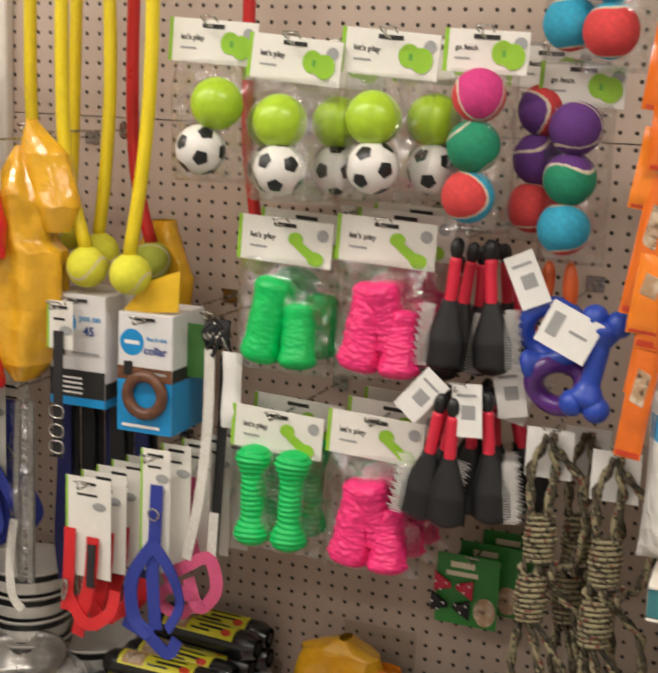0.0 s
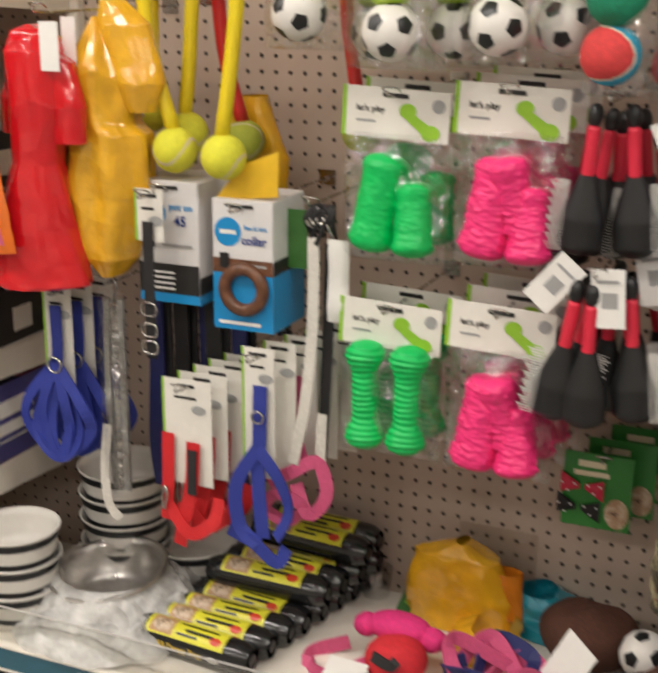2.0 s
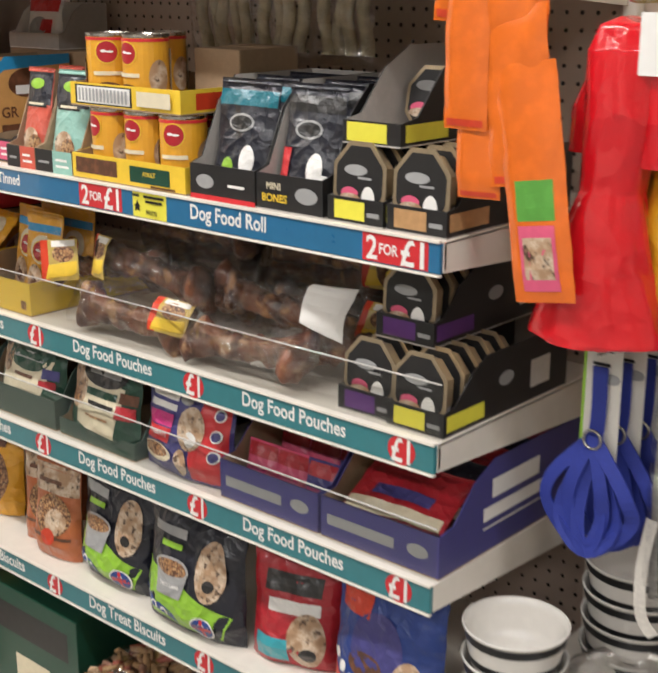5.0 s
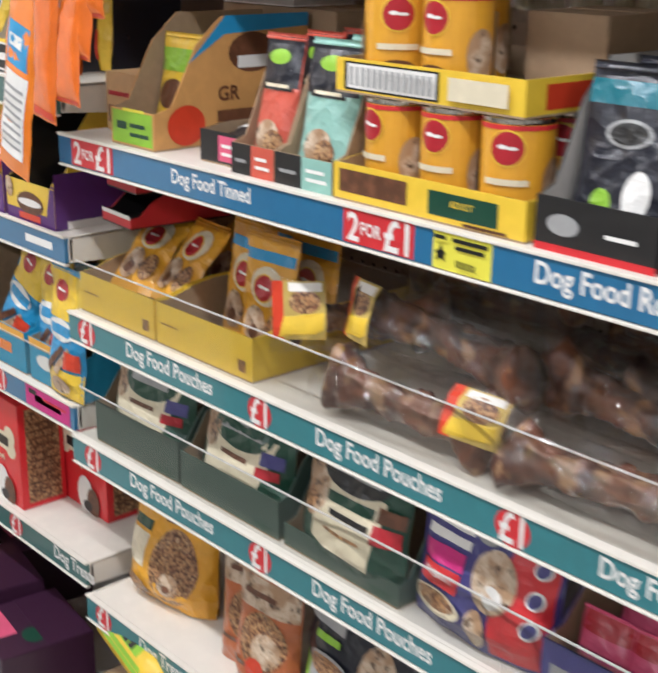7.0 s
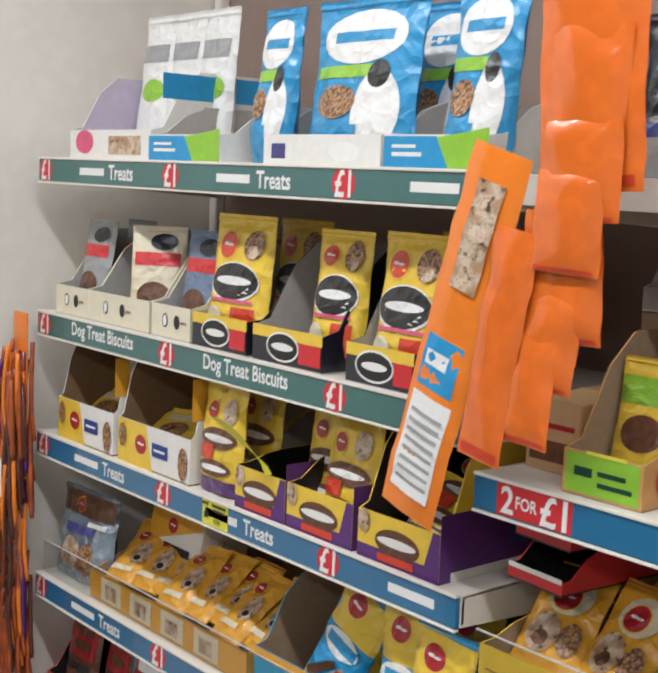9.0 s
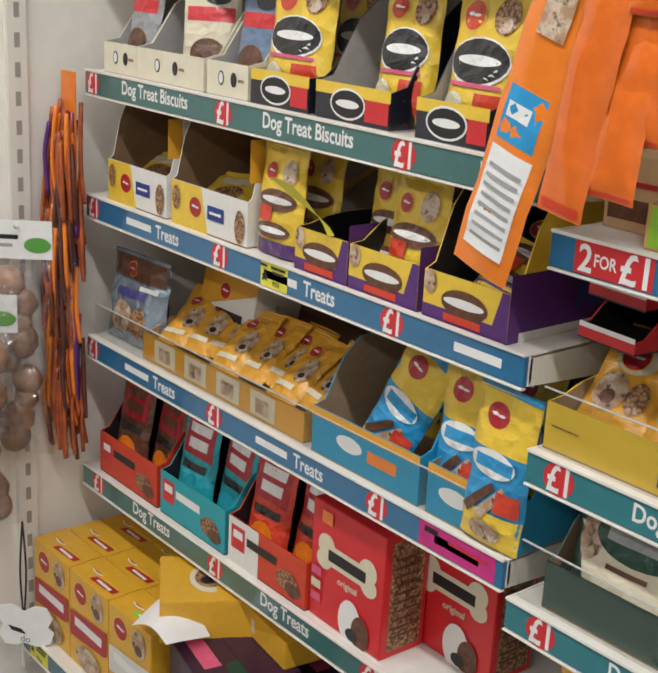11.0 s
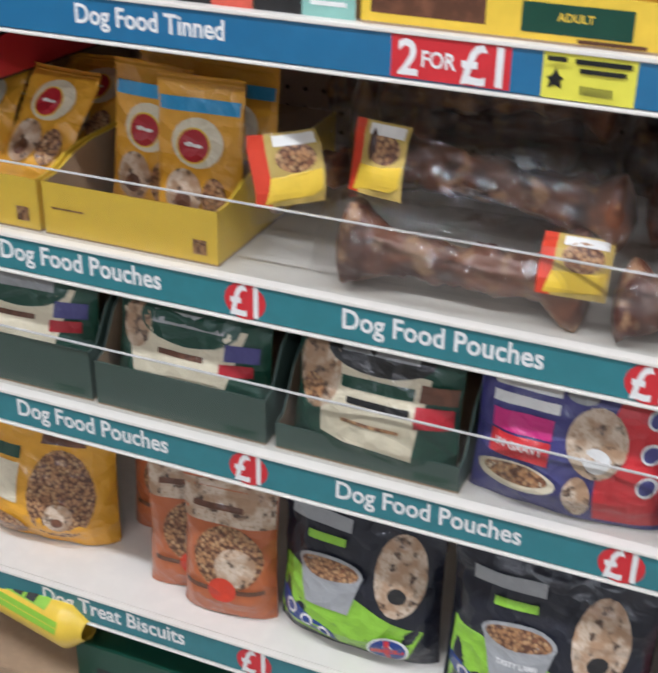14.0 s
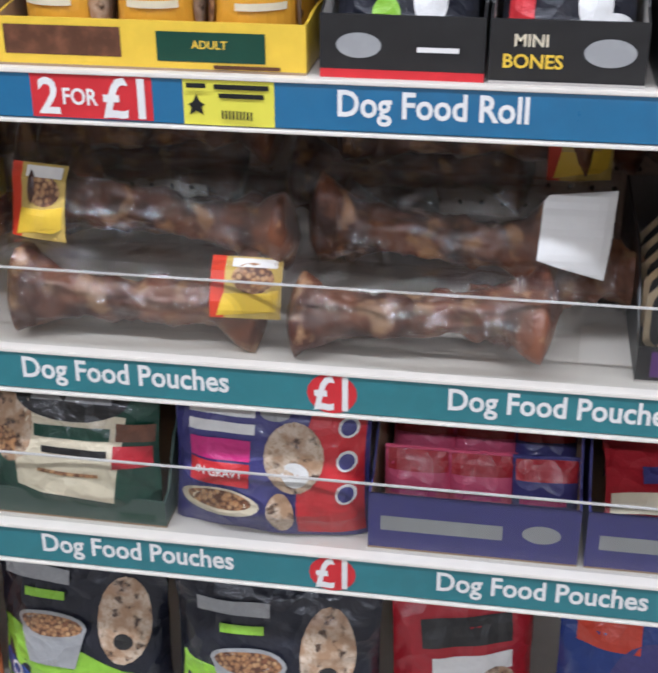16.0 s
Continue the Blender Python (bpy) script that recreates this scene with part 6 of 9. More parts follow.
body = part("tag_board", bm, WHITE, root)
prints("printed_mark", [("p", [(-0.03, 0.0), (0.0, -0.006), (0.006, -0.016), (-0.022, -0.012)], SOFTBLACK), ("t", "do", 0.005, -0.026, 0.02, GREYP)], flat(0.0), body)
tube("cord", [(0.0, 0.002, 0.035), (-0.004, 0.004, 0.12), (0.003, 0.004, 0.22)], 0.002, SOFTBLACK, root)
tube("cord", [(0.004, 0.002, 0.035), (0.008, 0.004, 0.12), (0.003, 0.004, 0.22)], 0.002, SOFTBLACK, root)


# ---- clip strips of orange bags at the bay joints ----
def bag_strip(x, y, top, rows, label):
    root = thing("bag_strip", pose(x, y, top), label, "treat bags")
    tube("strip", [(0, 0.012, 0.0), (0.01, 0.012, -0.3), (0.0, 0.012, rows[-1][1])], 0.003, paint("strip_plastic", (0.6, 0.55, 0.5), 0.2), root)
    for k, (dx, dz, w, h, ry, dark) in enumerate(rows):
        ff = bulge(w, h, 0.012, k + x * 9, False, 0.004)
        m = pose(dx, -0.004 * (k % 4), dz, 0, ry)
        sf = lambda u, v, o: tuple(m @ Vector((u, -ff(u, v) - o, v - h)))  # noqa: E731
        ob = grid_mesh("orange_bag", lambda a, b: sf((a - 0.5) * w, b * h, 0), 10, 14, ORANGE if not dark else paint("deep_orange_film", (0.74, 0.155, 0.008), 0.2, 0.12, 50, 0.3, 30, coat=0.5), root)
        rows_p = [("r", -w * 0.42, h * 0.02, w * 0.42, h * 0.06, SCARLET), ("p", [(-w * 0.30, h * 0.50), (w * 0.22, h * 0.46), (w * 0.28, h * 0.74), (-w * 0.20, h * 0.78)], FAWN)] if x > 2 else [("r", -w * 0.42, h * 0.02, w * 0.42, h * 0.06, SCARLET)]
        if dark == 0 and h > 0.2:
            rows_p = [("r", -w * 0.36, h * 0.36, w * 0.30, h * 0.50, SKY), ("r", -w * 0.3, h * 0.42, w * 0.1, h * 0.46, WHITE), ("r", -w * 0.38, h * 0.06, w * 0.34, h * 0.34, WHITE)] + [("r", -w * 0.30, h * (0.09 + 0.028 * i), w * 0.28, h * (0.10 + 0.028 * i), GREYP) for i in range(8)] + [("r", -w * 0.2, h * 0.64, w * 0.25, h * 0.92, FAWN)]
        if dark == 2:
            rows_p = [("r", -w * 0.3, h * 0.35, w * 0.32, h * 0.52, paint("leaf_print", (0.12, 0.35, 0.05), 0.4)), ("r", -w * 0.3, h * 0.05, w * 0.3, h * 0.33, PINK), ("r", -w * 0.24, h * 0.1, w * 0.24, h * 0.28, FAWN)]
        prints("printed_label", rows_p, sf, ob)
    return root


bag_strip(0.12, -0.475, 1.80, [(0.05, 0.0, 0.125, 0.26, -3, 3), (0.06, -0.10, 0.095, 0.18, 3, 1), (0.058, -0.19, 0.09, 0.10, -3, 3), (0.05, -0.24, 0.085, 0.10, 2, 1), (0.045, -0.30, 0.08, 0.11, -2, 3), (0.03, -0.36, 0.075, 0.10, 4, 1), (0.015, -0.40, 0.06, 0.12, 3, 1), (-0.012, -0.30, 0.060, 0.25, 9, 3), (0.015, -0.28, 0.055, 0.20, 3, 1), (-0.045, -0.22, 0.085, 0.43, 16, 0)], "clip strip of glossy orange treat bags hanging between bays")
bag_strip(1.335, -0.415, 1.80, [(0.03, 0.0, 0.10, 0.22, -2, 1), (-0.025, -0.10, 0.06, 0.22, 3, 3), (0.02, -0.16, 0.09, 0.18, -3, 3), (-0.012, -0.24, 0.06, 0.20, 0, 1), (0.035, -0.22, 0.085, 0.20, -5, 3), (0.0, -0.38, 0.06, 0.14, -2, 3), (0.045, -0.30, 0.085, 0.20, -6, 3), (0.065, -0.36, 0.080, 0.27, -9, 2)], "clip strip of glossy orange treat bags at the pegboard's edge")


# ---- pegboard bay ----
def hook(x, z, y):
    """A steel peg hook that comes out of the board to y and turns up at its tip."""
    root = thing("peg_hook", pose(x, 0, z), "thin steel peg hook on the pegboard", "hook", "peg hooks")
    tube("wire", [(0, -0.001, 0), (0, y * 0.6, 0), (0, y - 0.012, 0), (0, y - 0.022, 0.008)], 0.0019, STEEL, root)
    tube("price_arm", [(-0.008, y - 0.010, 0.006), (-0.008, y - 0.022, 0.012), (0.012, y - 0.022, 0.012), (0.012, y - 0.010, 0.006)], 0.0014, STEEL, root)
    block("back_plate", -0.014, 0.014, -0.003, -0.0005, -0.012, 0.012, STEEL, root, 0.0008)


GREENTOY = paint("green_rubber", (0.015, 0.50, 0.10), 0.45, 0.12, 60, 0.3, 90)
PINKTOY = paint("pink_rubber", (0.85, 0.03, 0.20), 0.45, 0.12, 60, 0.3, 90)
TENNIS = paint("lime_felt", (0.42, 0.62, 0.02), 0.7, 0.15, 160, 0.4, 300)
CARDW = paint("header_card_white", (0.78, 0.75, 0.69), 0.5, 0.05)


def lathe(name, prof, mat, parent, m=None, seg=22, ripple=0.0, count=0, squash=1.0, knobs=0.0):
    """A turned shape with radius prof(t) at heights 0..1 (metres given by prof as (r, z)); ripple: uneven wound ribs, knobs: soft spikes."""
    m = m or Matrix.Identity(4)
    n = 120 if ripple else (64 if knobs else 46)

    def fn(a, b):
        r, z = prof(b)
        p = Vector((math.cos(6.2832 * a) * 1.6, math.sin(6.2832 * a) * 1.6, z * 40))
        if ripple:
            r *= 1 + ripple * math.sin(count * b * 6.2832 + 2.2 * noise.noise(p * 0.8)) + ripple * 1.2 * noise.noise(p * 2.3)
        if knobs:
            r *= 1 + 0.35 * knobs * noise.noise(p * 0.9) + knobs * abs(noise.noise(Vector((p.x * 3.4, p.y * 3.4, z * 150)))) * 1.8
        return tuple(m @ Vector((r * math.cos(6.2832 * a), squash * r * math.sin(6.2832 * a), z)))
    return grid_mesh(name, fn, 44 if knobs else seg, n, mat, parent, True)


def dumbbell(h, r, waist=0.56):
    def prof(b):
        e = 2 * abs(b - 0.5)
        w = r * (waist + (1 - waist) * min(1.0, max(0.0, (e - 0.42) / 0.3)))
        if e > 0.70:
            w *= math.sqrt(max(0.0, 1 - ((e - 0.70) / 0.30) ** 2.4))
        return w, b * h
    return prof


def film_bag(root, w, top, bottom, t, seed, dx=0.0):
    h = top - bottom
    f = bulge(w, h, t, seed, False, 0.009)
    grid_mesh("clear_bag", lambda a, b: (dx + (a - 0.5) * w, -f((a - 0.5) * w, b * h) - 0.002, bottom + b * h), 40, 48, FILM, root)
    grid_mesh("clear_bag_back", lambda a, b: (dx + (a - 0.5) * w, 0.5 * f((a - 0.5) * w, b * h) + 0.003, bottom + b * h), 10, 12, FILM, root)


def header(root, w, h, words, shape, tilt=0.0, lift=0.0):
    """A folded white header card with a lime edge and a hang hole, its top at z = 0."""
    m = pose(0, -0.004, lift, 0, tilt)
    bm = bmesh.new()
    boxed(bm, -w / 2, w / 2, -0.0012, 0.0012, -h, 0, 0, 0.0004)
    card = part("header_card", bm, CARDW, root)
    card.matrix_local = m
    rows = [("r", -w / 2, -h, -w / 2 + 0.006, 0.0, LIME), ("t", words, -w * 0.23, -h * 0.44, w * 0.27, SOFTBLACK), ("r", -w * 0.36, -h * 0.70, -w * 0.18, -h * 0.65, GREYP), ("r", -0.018, -0.012, 0.018, -0.006, SOFTBLACK), ("e", w * 0.40, -h * 0.28, 0.009, 0.009, GREYP)]
    if shape == "bone":
        rows += [("e", w * 0.12, -h * 0.42, 0.012, 0.010, LIME), ("p", [(w * 0.10, -h * 0.36), (w * 0.36, -h * 0.72), (w * 0.30, -h * 0.92), (w * 0.06, -h * 0.50)], LIME), ("e", w * 0.34, -h * 0.82, 0.013, 0.011, LIME)]
    else:
        rows += [("e", w * 0.20, -h * 0.50, 0.015, 0.016, LIME), ("e", w * 0.33, -h * 0.58, 0.016, 0.017, LIME), ("r", w * 0.20, -h * 0.6, w * 0.24, -h * 0.45, paint("leaf_print", (0.12, 0.35, 0.05), 0.4))]
    prints("printed_card", rows, flat(-0.0012), card)
    return card


def toy_pack(x, y, z, h, mat, lying, label, group, seed):
    root = thing("toy_pack", pose(x, y, z), label, "dog toy", group)
    header(root, 0.150, 0.066, "let's play", "bone", 2.5)
    if lying:
        spike = 0.15 if mat is PINKTOY else 0.06
        lathe("rubber_toy", dumbbell(0.135, 0.031, 0.92), mat, root, pose(-0.028, -0.024, -h + 0.016, -6, 9), knobs=spike)
        lathe("rubber_toy", dumbbell(0.102, 0.028, 0.90), mat, root, pose(0.036, -0.030, -h + 0.014, -14, -5), knobs=spike)
        if mat is PINKTOY:
            lathe("rubber_toy", dumbbell(0.105, 0.027, 0.9), mat, root, pose(0.020, -0.012, -h + 0.050, 6, -12), knobs=spike)
    else:
        for s in (-1, 1):
            lathe("rubber_toy", dumbbell(0.158, 0.0285, 0.66), mat, root, pose(0.001 + s * 0.030, -0.022, -h + 0.014, -2, s * 1.0), ripple=0.05, count=19)
    film_bag(root, 0.150, -0.058, -h, 0.055, seed)
    return root


for x, z, h, mat, lying, word in ((1.986, 1.415, 0.232, GREENTOY, True, "bright green"), (2.142, 1.426, 0.238, PINKTOY, True, "bright pink"), (1.984, 1.125, 0.226, GREENTOY, False, "bright green"), (2.141, 1.138, 0.244, PINKTOY, True, "bright pink")):
    first = toy_pack(x, -0.262, z, h, mat, lying, "%s rubber dumbbell toys in a clear carded bag" % word, "rubber toy packs", x * 7 + z)
    for k in range(2 if mat is PINKTOY else 1):
        copy_thing(first, pose(x + 0.008 * (k + 1), -0.20 + 0.05 * k, z + 0.006 * (k + 1)))
    hook(x, z - 0.009, -0.275)


PATCHES = {}


def ball(name, r, mats, kind, parent, m, seed=0):
    """A ball; 'two': two felts with a pale seam, 'foot': white with dark patches, 'plain'."""
    if kind == "foot":
        grid_mesh(name, lambda a, b: tuple(m @ Vector((r * math.sin(math.pi * b) * math.cos(6.2832 * a), r * math.sin(math.pi * b) * math.sin(6.2832 * a), r * math.cos(math.pi * b)))), 26, 18, mats[0], parent, True)
        g = (1 + 5 ** 0.5) / 2
        key = "foot_patch_%d" % round(r * 10000)
        if key not in PATCHES:
            verts, faces = [(0, 0, r * 1.008)], []
            for j, q in enumerate((0.5, 1.0)):
                for k in range(15):
                    w = 6.2832 * k / 15
                    rad = 0.35 * q * math.cos(math.pi / 5) / math.cos((w % (6.2832 / 5)) - math.pi / 5)
                    verts.append(tuple(Vector((rad * math.cos(w), rad * math.sin(w), 1)).normalized() * r * 1.008))
            for k in range(15):
                n = (k + 1) % 15
                faces += [(0, 1 + k, 1 + n), (1 + k, 16 + k, 16 + n, 1 + n)]
            me = bpy.data.meshes.new("patch")
            me.from_pydata(verts, [], faces)
            me.materials.append(mats[1])
            me.polygons.foreach_set("use_smooth", [True] * len(faces))
            PATCHES[key] = me
        for v in [Vector(p).normalized() for s in (-1, 1) for t in (-1, 1) for p in ((0, s, t * g), (s, t * g, 0), (t * g, 0, s))]:
            ob = new("patch", PATCHES[key])
            ob.parent = parent
            ob.matrix_local = m @ v.to_track_quat("Z", "Y").to_matrix().to_4x4()
        return
    verts, faces, idx = [], [], []
    nu, nv = (36, 26) if kind == "plain" else (84, 60)
    for j in range(nv + 1):
        for i in range(nu):
            a, b = 6.2832 * i / nu, math.pi * j / nv
            verts.append(tuple(m @ Vector((r * math.sin(b) * math.cos(a), r * math.sin(b) * math.sin(a), r * math.cos(b)))))
    for j in range(nv):
        for i in range(nu):
            faces.append((j * nu + i, j * nu + (i + 1) % nu, (j + 1) * nu + (i + 1) % nu, (j + 1) * nu + i))
            a, b = 6.2832 * (i + 0.5) / nu, math.pi * (j + 0.5) / nv
            s = math.cos(b) - 0.62 * math.cos(2 * a) * math.sin(b)
            idx.append(0 if kind == "plain" else (2 if abs(s) < 0.07 else (0 if s > 0 else 1)))
    me = bpy.data.meshes.new(name)
    me.from_pydata(verts, [], faces)
    for mm in mats:
        me.materials.append(mm)
    me.polygons.foreach_set("material_index", idx)
    me.polygons.foreach_set("use_smooth", [True] * len(faces))
    ob = new(name, me)
    ob.parent = parent


FOOT = (paint("white_vinyl", (0.75, 0.72, 0.68), 0.35, 0.05), BLACK)
SEAM = paint("felt_seam", (0.65, 0.55, 0.42), 0.8)


def felt(name, r, g, b):
    return paint(name, (r, g, b), 0.8, 0.2, 150, 0.5, 320)


FRED, FBLUE, FGREEN, FPINK, FPURPLE = felt("red_felt", 0.62, 0.05, 0.05), felt("blue_felt", 0.04, 0.33, 0.50), felt("green_felt", 0.02, 0.25, 0.13), felt("pink_felt", 0.62, 0.04, 0.22), felt("purple_felt", 0.11, 0.03, 0.20)
for k, (x, z, y, dx, dz, tx) in enumerate(((1.868, 1.694, -0.275, 0.02, -0.118, 3), (2.006, 1.672, -0.295, -0.010, -0.116, 5), (2.142, 1.684, -0.285, -0.012, -0.118, 4), (2.045, 1.668, -0.225, 0.012, -0.112, 3), (2.200, 1.676, -0.225, -0.002, -0.110, 3), (1.955, 1.672, -0.205, -0.01, -0.122, 2))):
    root = thing("ball_pack", pose(x, y, z), "lime ball and small football in a clear carded bag", "dog toy", "ball packs")
    header(root, 0.142, 0.062, "let's play", "ball", tx)
    ball("lime_ball", 0.038, (paint("lime_vinyl", (0.40, 0.60, 0.02), 0.3, 0.1),), "plain", root, pose(dx, -0.03, dz))
    ball("football", 0.0365, FOOT, "foot", root, pose(dx + (0.004 if k else -0.022), -0.035, dz - 0.066, 20 * k, 35 + 30 * k, 15 * k), k)
    film_bag(root, 0.130, -0.055, dz - 0.115, 0.085, k * 3 + 1)
    hook(x, z - 0.009, y - 0.01)
for k, (x, z, y, tones) in enumerate(((2.276, 1.687, -0.29, ((FPINK, FRED), (FGREEN, FGREEN), (FRED, FBLUE))), (2.345, 1.672, -0.20, ((FRED, FPURPLE), (FPURPLE, FPURPLE), (FRED, FRED))), (2.398, 1.650, -0.245, ((FPURPLE, FPURPLE), (FGREEN, FPURPLE), (FBLUE, FRED))), (2.388, 1.915, -0.255, ((FBLUE, FRED), (FBLUE, FRED), (FBLUE, FRED))), (2.445, 1.905, -0.285, ((FRED, FBLUE), (FRED, FBLUE), (FRED, FBLUE))))):
    root = thing("ball_pack", pose(x, y, z), "three felt balls in a clear tube bag with a white card", "dog toy", "felt ball packs")
    header(root, 0.115, 0.056, "go fetch", "ball", 2)
    for j in range(3):
        ball("felt_ball", 0.0355, (*tones[j], SEAM), "two", root, pose(-0.003 * j, -0.03, -0.085 - 0.066 * j, 30 + 70 * j + 40 * k, 50 * j, 20 + 60 * k))
    film_bag(root, 0.092, -0.05, -0.268, 0.085, k * 2 + 5)
    hook(x, z - 0.009, y - 0.01)

# ball throwers
YTUBE = paint("yellow_plastic", (0.80, 0.62, 0.005), 0.3, 0.06, coat=0.3)
RTUBE = paint("red_plastic", (0.55, 0.015, 0.015), 0.3, 0.06, coat=0.3)
YBALL = paint("yellow_felt", (0.68, 0.66, 0.03), 0.75, 0.15, 140, 0.5, 320)
GBALL = paint("dull_lime_felt", (0.38, 0.42, 0.04), 0.75, 0.15, 140, 0.5, 320)
for k, (pts, y, mat, bmat, r) in enumerate(((((1.612, 1.86), (1.610, 1.62), (1.620, 1.47), (1.655, 1.345)), -0.28, YTUBE, YBALL, 0.0325), (((1.776, 1.86), (1.778, 1.66), (1.768, 1.50), (1.744, 1.343)), -0.30, YTUBE, YBALL, 0.032), (((1.652, 1.86), (1.660, 1.62), (1.652, 1.46), (1.640, 1.36)), -0.22, YTUBE, YBALL, 0.032), (((1.668, 1.86), (1.664, 1.62), (1.672, 1.46), (1.703, 1.345)), -0.16, RTUBE, GBALL, 0.031), (((1.50, 1.86), (1.498, 1.62), (1.505, 1.45), (1.515, 1.38)), -0.20, YTUBE, YBALL, 0.032), (((1.555, 1.86), (1.55, 1.62), (1.545, 1.45), (1.535, 1.38)), -0.15, YTUBE, YBALL, 0.032), (((1.842, 1.86), (1.846, 1.55), (1.858, 1.44), (1.872, 1.36)), -0.11, RTUBE, GBALL, 0.030))):
    root = thing("ball_thrower", pose(pts[-1][0], y, pts[-1][1]), "%s plastic ball thrower hanging with its ball" % ("yellow" if mat is YTUBE else "red"), "dog toy", "ball throwers")
    x0, z0 = pts[-1]
    grid = [(px - x0, 0, pz - z0) for px, pz in pts]
    tube("handle", grid, 0.0108, mat, root)
    ball("thrown_ball", r, (bmat, bmat, SEAM), "two", root, pose(0.002, 0, -r + 0.004, 40 * k, 25 * k, 0))

# shiny coats
RVINYL = paint("red_vinyl", (0.62, 0.006, 0.012), 0.14, 0.1, 30, 0.25, 25, coat=0.7)
YVINYL = paint("amber_vinyl", (0.78, 0.42, 0.010), 0.18, 0.2, 30, 0.3, 25, coat=0.6)
for soft_sheet, cells, deep in ((RVINYL, 16.0, 0.005), (YVINYL, 15.0, 0.009)):
    sheet_nodes, sheet_links = soft_sheet.node_tree.nodes, soft_sheet.node_tree.links
    sheet_shade = sheet_nodes["Principled BSDF"]
    folds = crinkle(sheet_nodes, sheet_links, cells, deep, sheet_shade.inputs["Normal"].links[0].from_socket)
    sheet_links.new(folds, sheet_shade.inputs["Normal"])
    sheet_links.new(folds, sheet_shade.inputs["Coat Normal"])


def draped(name, parent, mat, prof, depth, folds, seed, m=None):
    """A hanging sheet folded round: half-width prof(b) at height b, with folds."""
    m = m or Matrix.Identity(4)

    def fn(a, b):
        w, z, cx = prof(b)
        ang = 6.2832 * a
        k = 1 + 0.06 * math.sin(folds * ang + seed + 2 * b) + 0.07 * noise.noise(Vector((math.cos(ang) * 2.5, math.sin(ang) * 2.5 + b * 5, seed))) + 0.035 * noise.noise(Vector((math.cos(ang) * 6, math.sin(ang) * 6 + b * 9, seed)))
        return tuple(m @ Vector((cx + w * k * math.cos(ang), depth * k * (0.4 + 0.6 * min(1, w / 0.05)) * math.sin(ang), z)))
    return grid_mesh(name, fn, 64, 56, mat, parent, True)


def lerp(b, rows):
    for (b0, *v0), (b1, *v1) in zip(rows, rows[1:]):
        if b <= b1:
            t = (b - b0) / (b1 - b0)
            t = t * t * (3 - 2 * t)
            return [p + (q - p) * t for p, q in zip(v0, v1)]
    return rows[-1][1:]


root = thing("dog_raincoat", pose(1.475, -0.365, 1.12), "shiny red folded dog raincoat hanging on a hook", "dog coat")
draped("coat_body", root, RVINYL, lambda b: lerp(b, [(0, 0.060, 0.0, -0.008), (0.04, 0.086, 0.006, -0.006), (0.25, 0.060, 0.09, 0.0), (0.5, 0.036, 0.18, 0.010), (0.72, 0.043, 0.265, 0.018), (0.9, 0.042, 0.335, 0.018), (0.97, 0.028, 0.362, 0.016), (1.0, 0.002, 0.37, 0.015)]), 0.045, 3, 1.0)
draped("sleeve", root, RVINYL, lambda b: lerp(b, [(0, 0.026, 0.21, 0.062), (0.5, 0.030, 0.26, 0.064), (0.9, 0.022, 0.32, 0.055), (1, 0.002, 0.34, 0.04)]), 0.028, 2, 2.0)
draped("sleeve", root, RVINYL, lambda b: lerp(b, [(0, 0.020, 0.22, -0.030), (0.6, 0.020, 0.27, -0.028), (1, 0.002, 0.32, -0.02)]), 0.024, 2, 3.0)
bm = bmesh.new()
boxed(bm, 0.045, 0.075, -0.03, -0.029, 0.31, 0.375)
part("swing_tag", bm, WHITE, root)
hook(1.490, 1.505, -0.34)
root = thing("dog_raincoat", pose(1.560, -0.30, 1.13), "amber yellow folded dog raincoat hanging on a hook", "dog coat")
draped("coat_body", root, YVINYL, lambda b: lerp(b, [(0, 0.012, 0.0, 0.0), (0.08, 0.042, 0.03, 0.0), (0.35, 0.070, 0.12, -0.006), (0.62, 0.066, 0.21, 0.0), (0.66, 0.050, 0.225, -0.005), (0.8, 0.055, 0.29, -0.01), (1.0, 0.006, 0.37, 0.0)]), 0.055, 7, 2.0)
draped("sleeve", root, YVINYL, lambda b: lerp(b, [(0, 0.030, 0.27, -0.105), (0.7, 0.028, 0.325, -0.10), (1, 0.015, 0.34, -0.08)]), 0.016, 2, 5.0)
draped("sleeve", root, YVINYL, lambda b: lerp(b, [(0, 0.020, 0.24, 0.055), (0.4, 0.042, 0.28, 0.05), (0.8, 0.040, 0.36, 0.03), (1, 0.004, 0.41, 0.01)]), 0.03, 3, 6.0)
draped("belt", root, YVINYL, lambda b: lerp(b, [(0, 0.036, 0.20, -0.005), (1, 0.036, 0.225, -0.005)]), 0.052, 5, 4.0)
bm = bmesh.new()
boxed(bm, -0.035, -0.012, -0.052, -0.051, 0.30, 0.37)
part("swing_tag", bm, WHITE, root)
hook(1.560, 1.52, -0.29)
root = thing("dog_raincoat", pose(1.70, -0.11, 1.20), "amber dog raincoat hanging against the board", "dog coat")
draped("coat_body", root, YVINYL, lambda b: lerp(b, [(0, 0.04, 0.0, 0.0), (0.5, 0.065, 0.09, -0.01), (1.0, 0.02, 0.18, 0.0)]), 0.03, 3, 8.0)

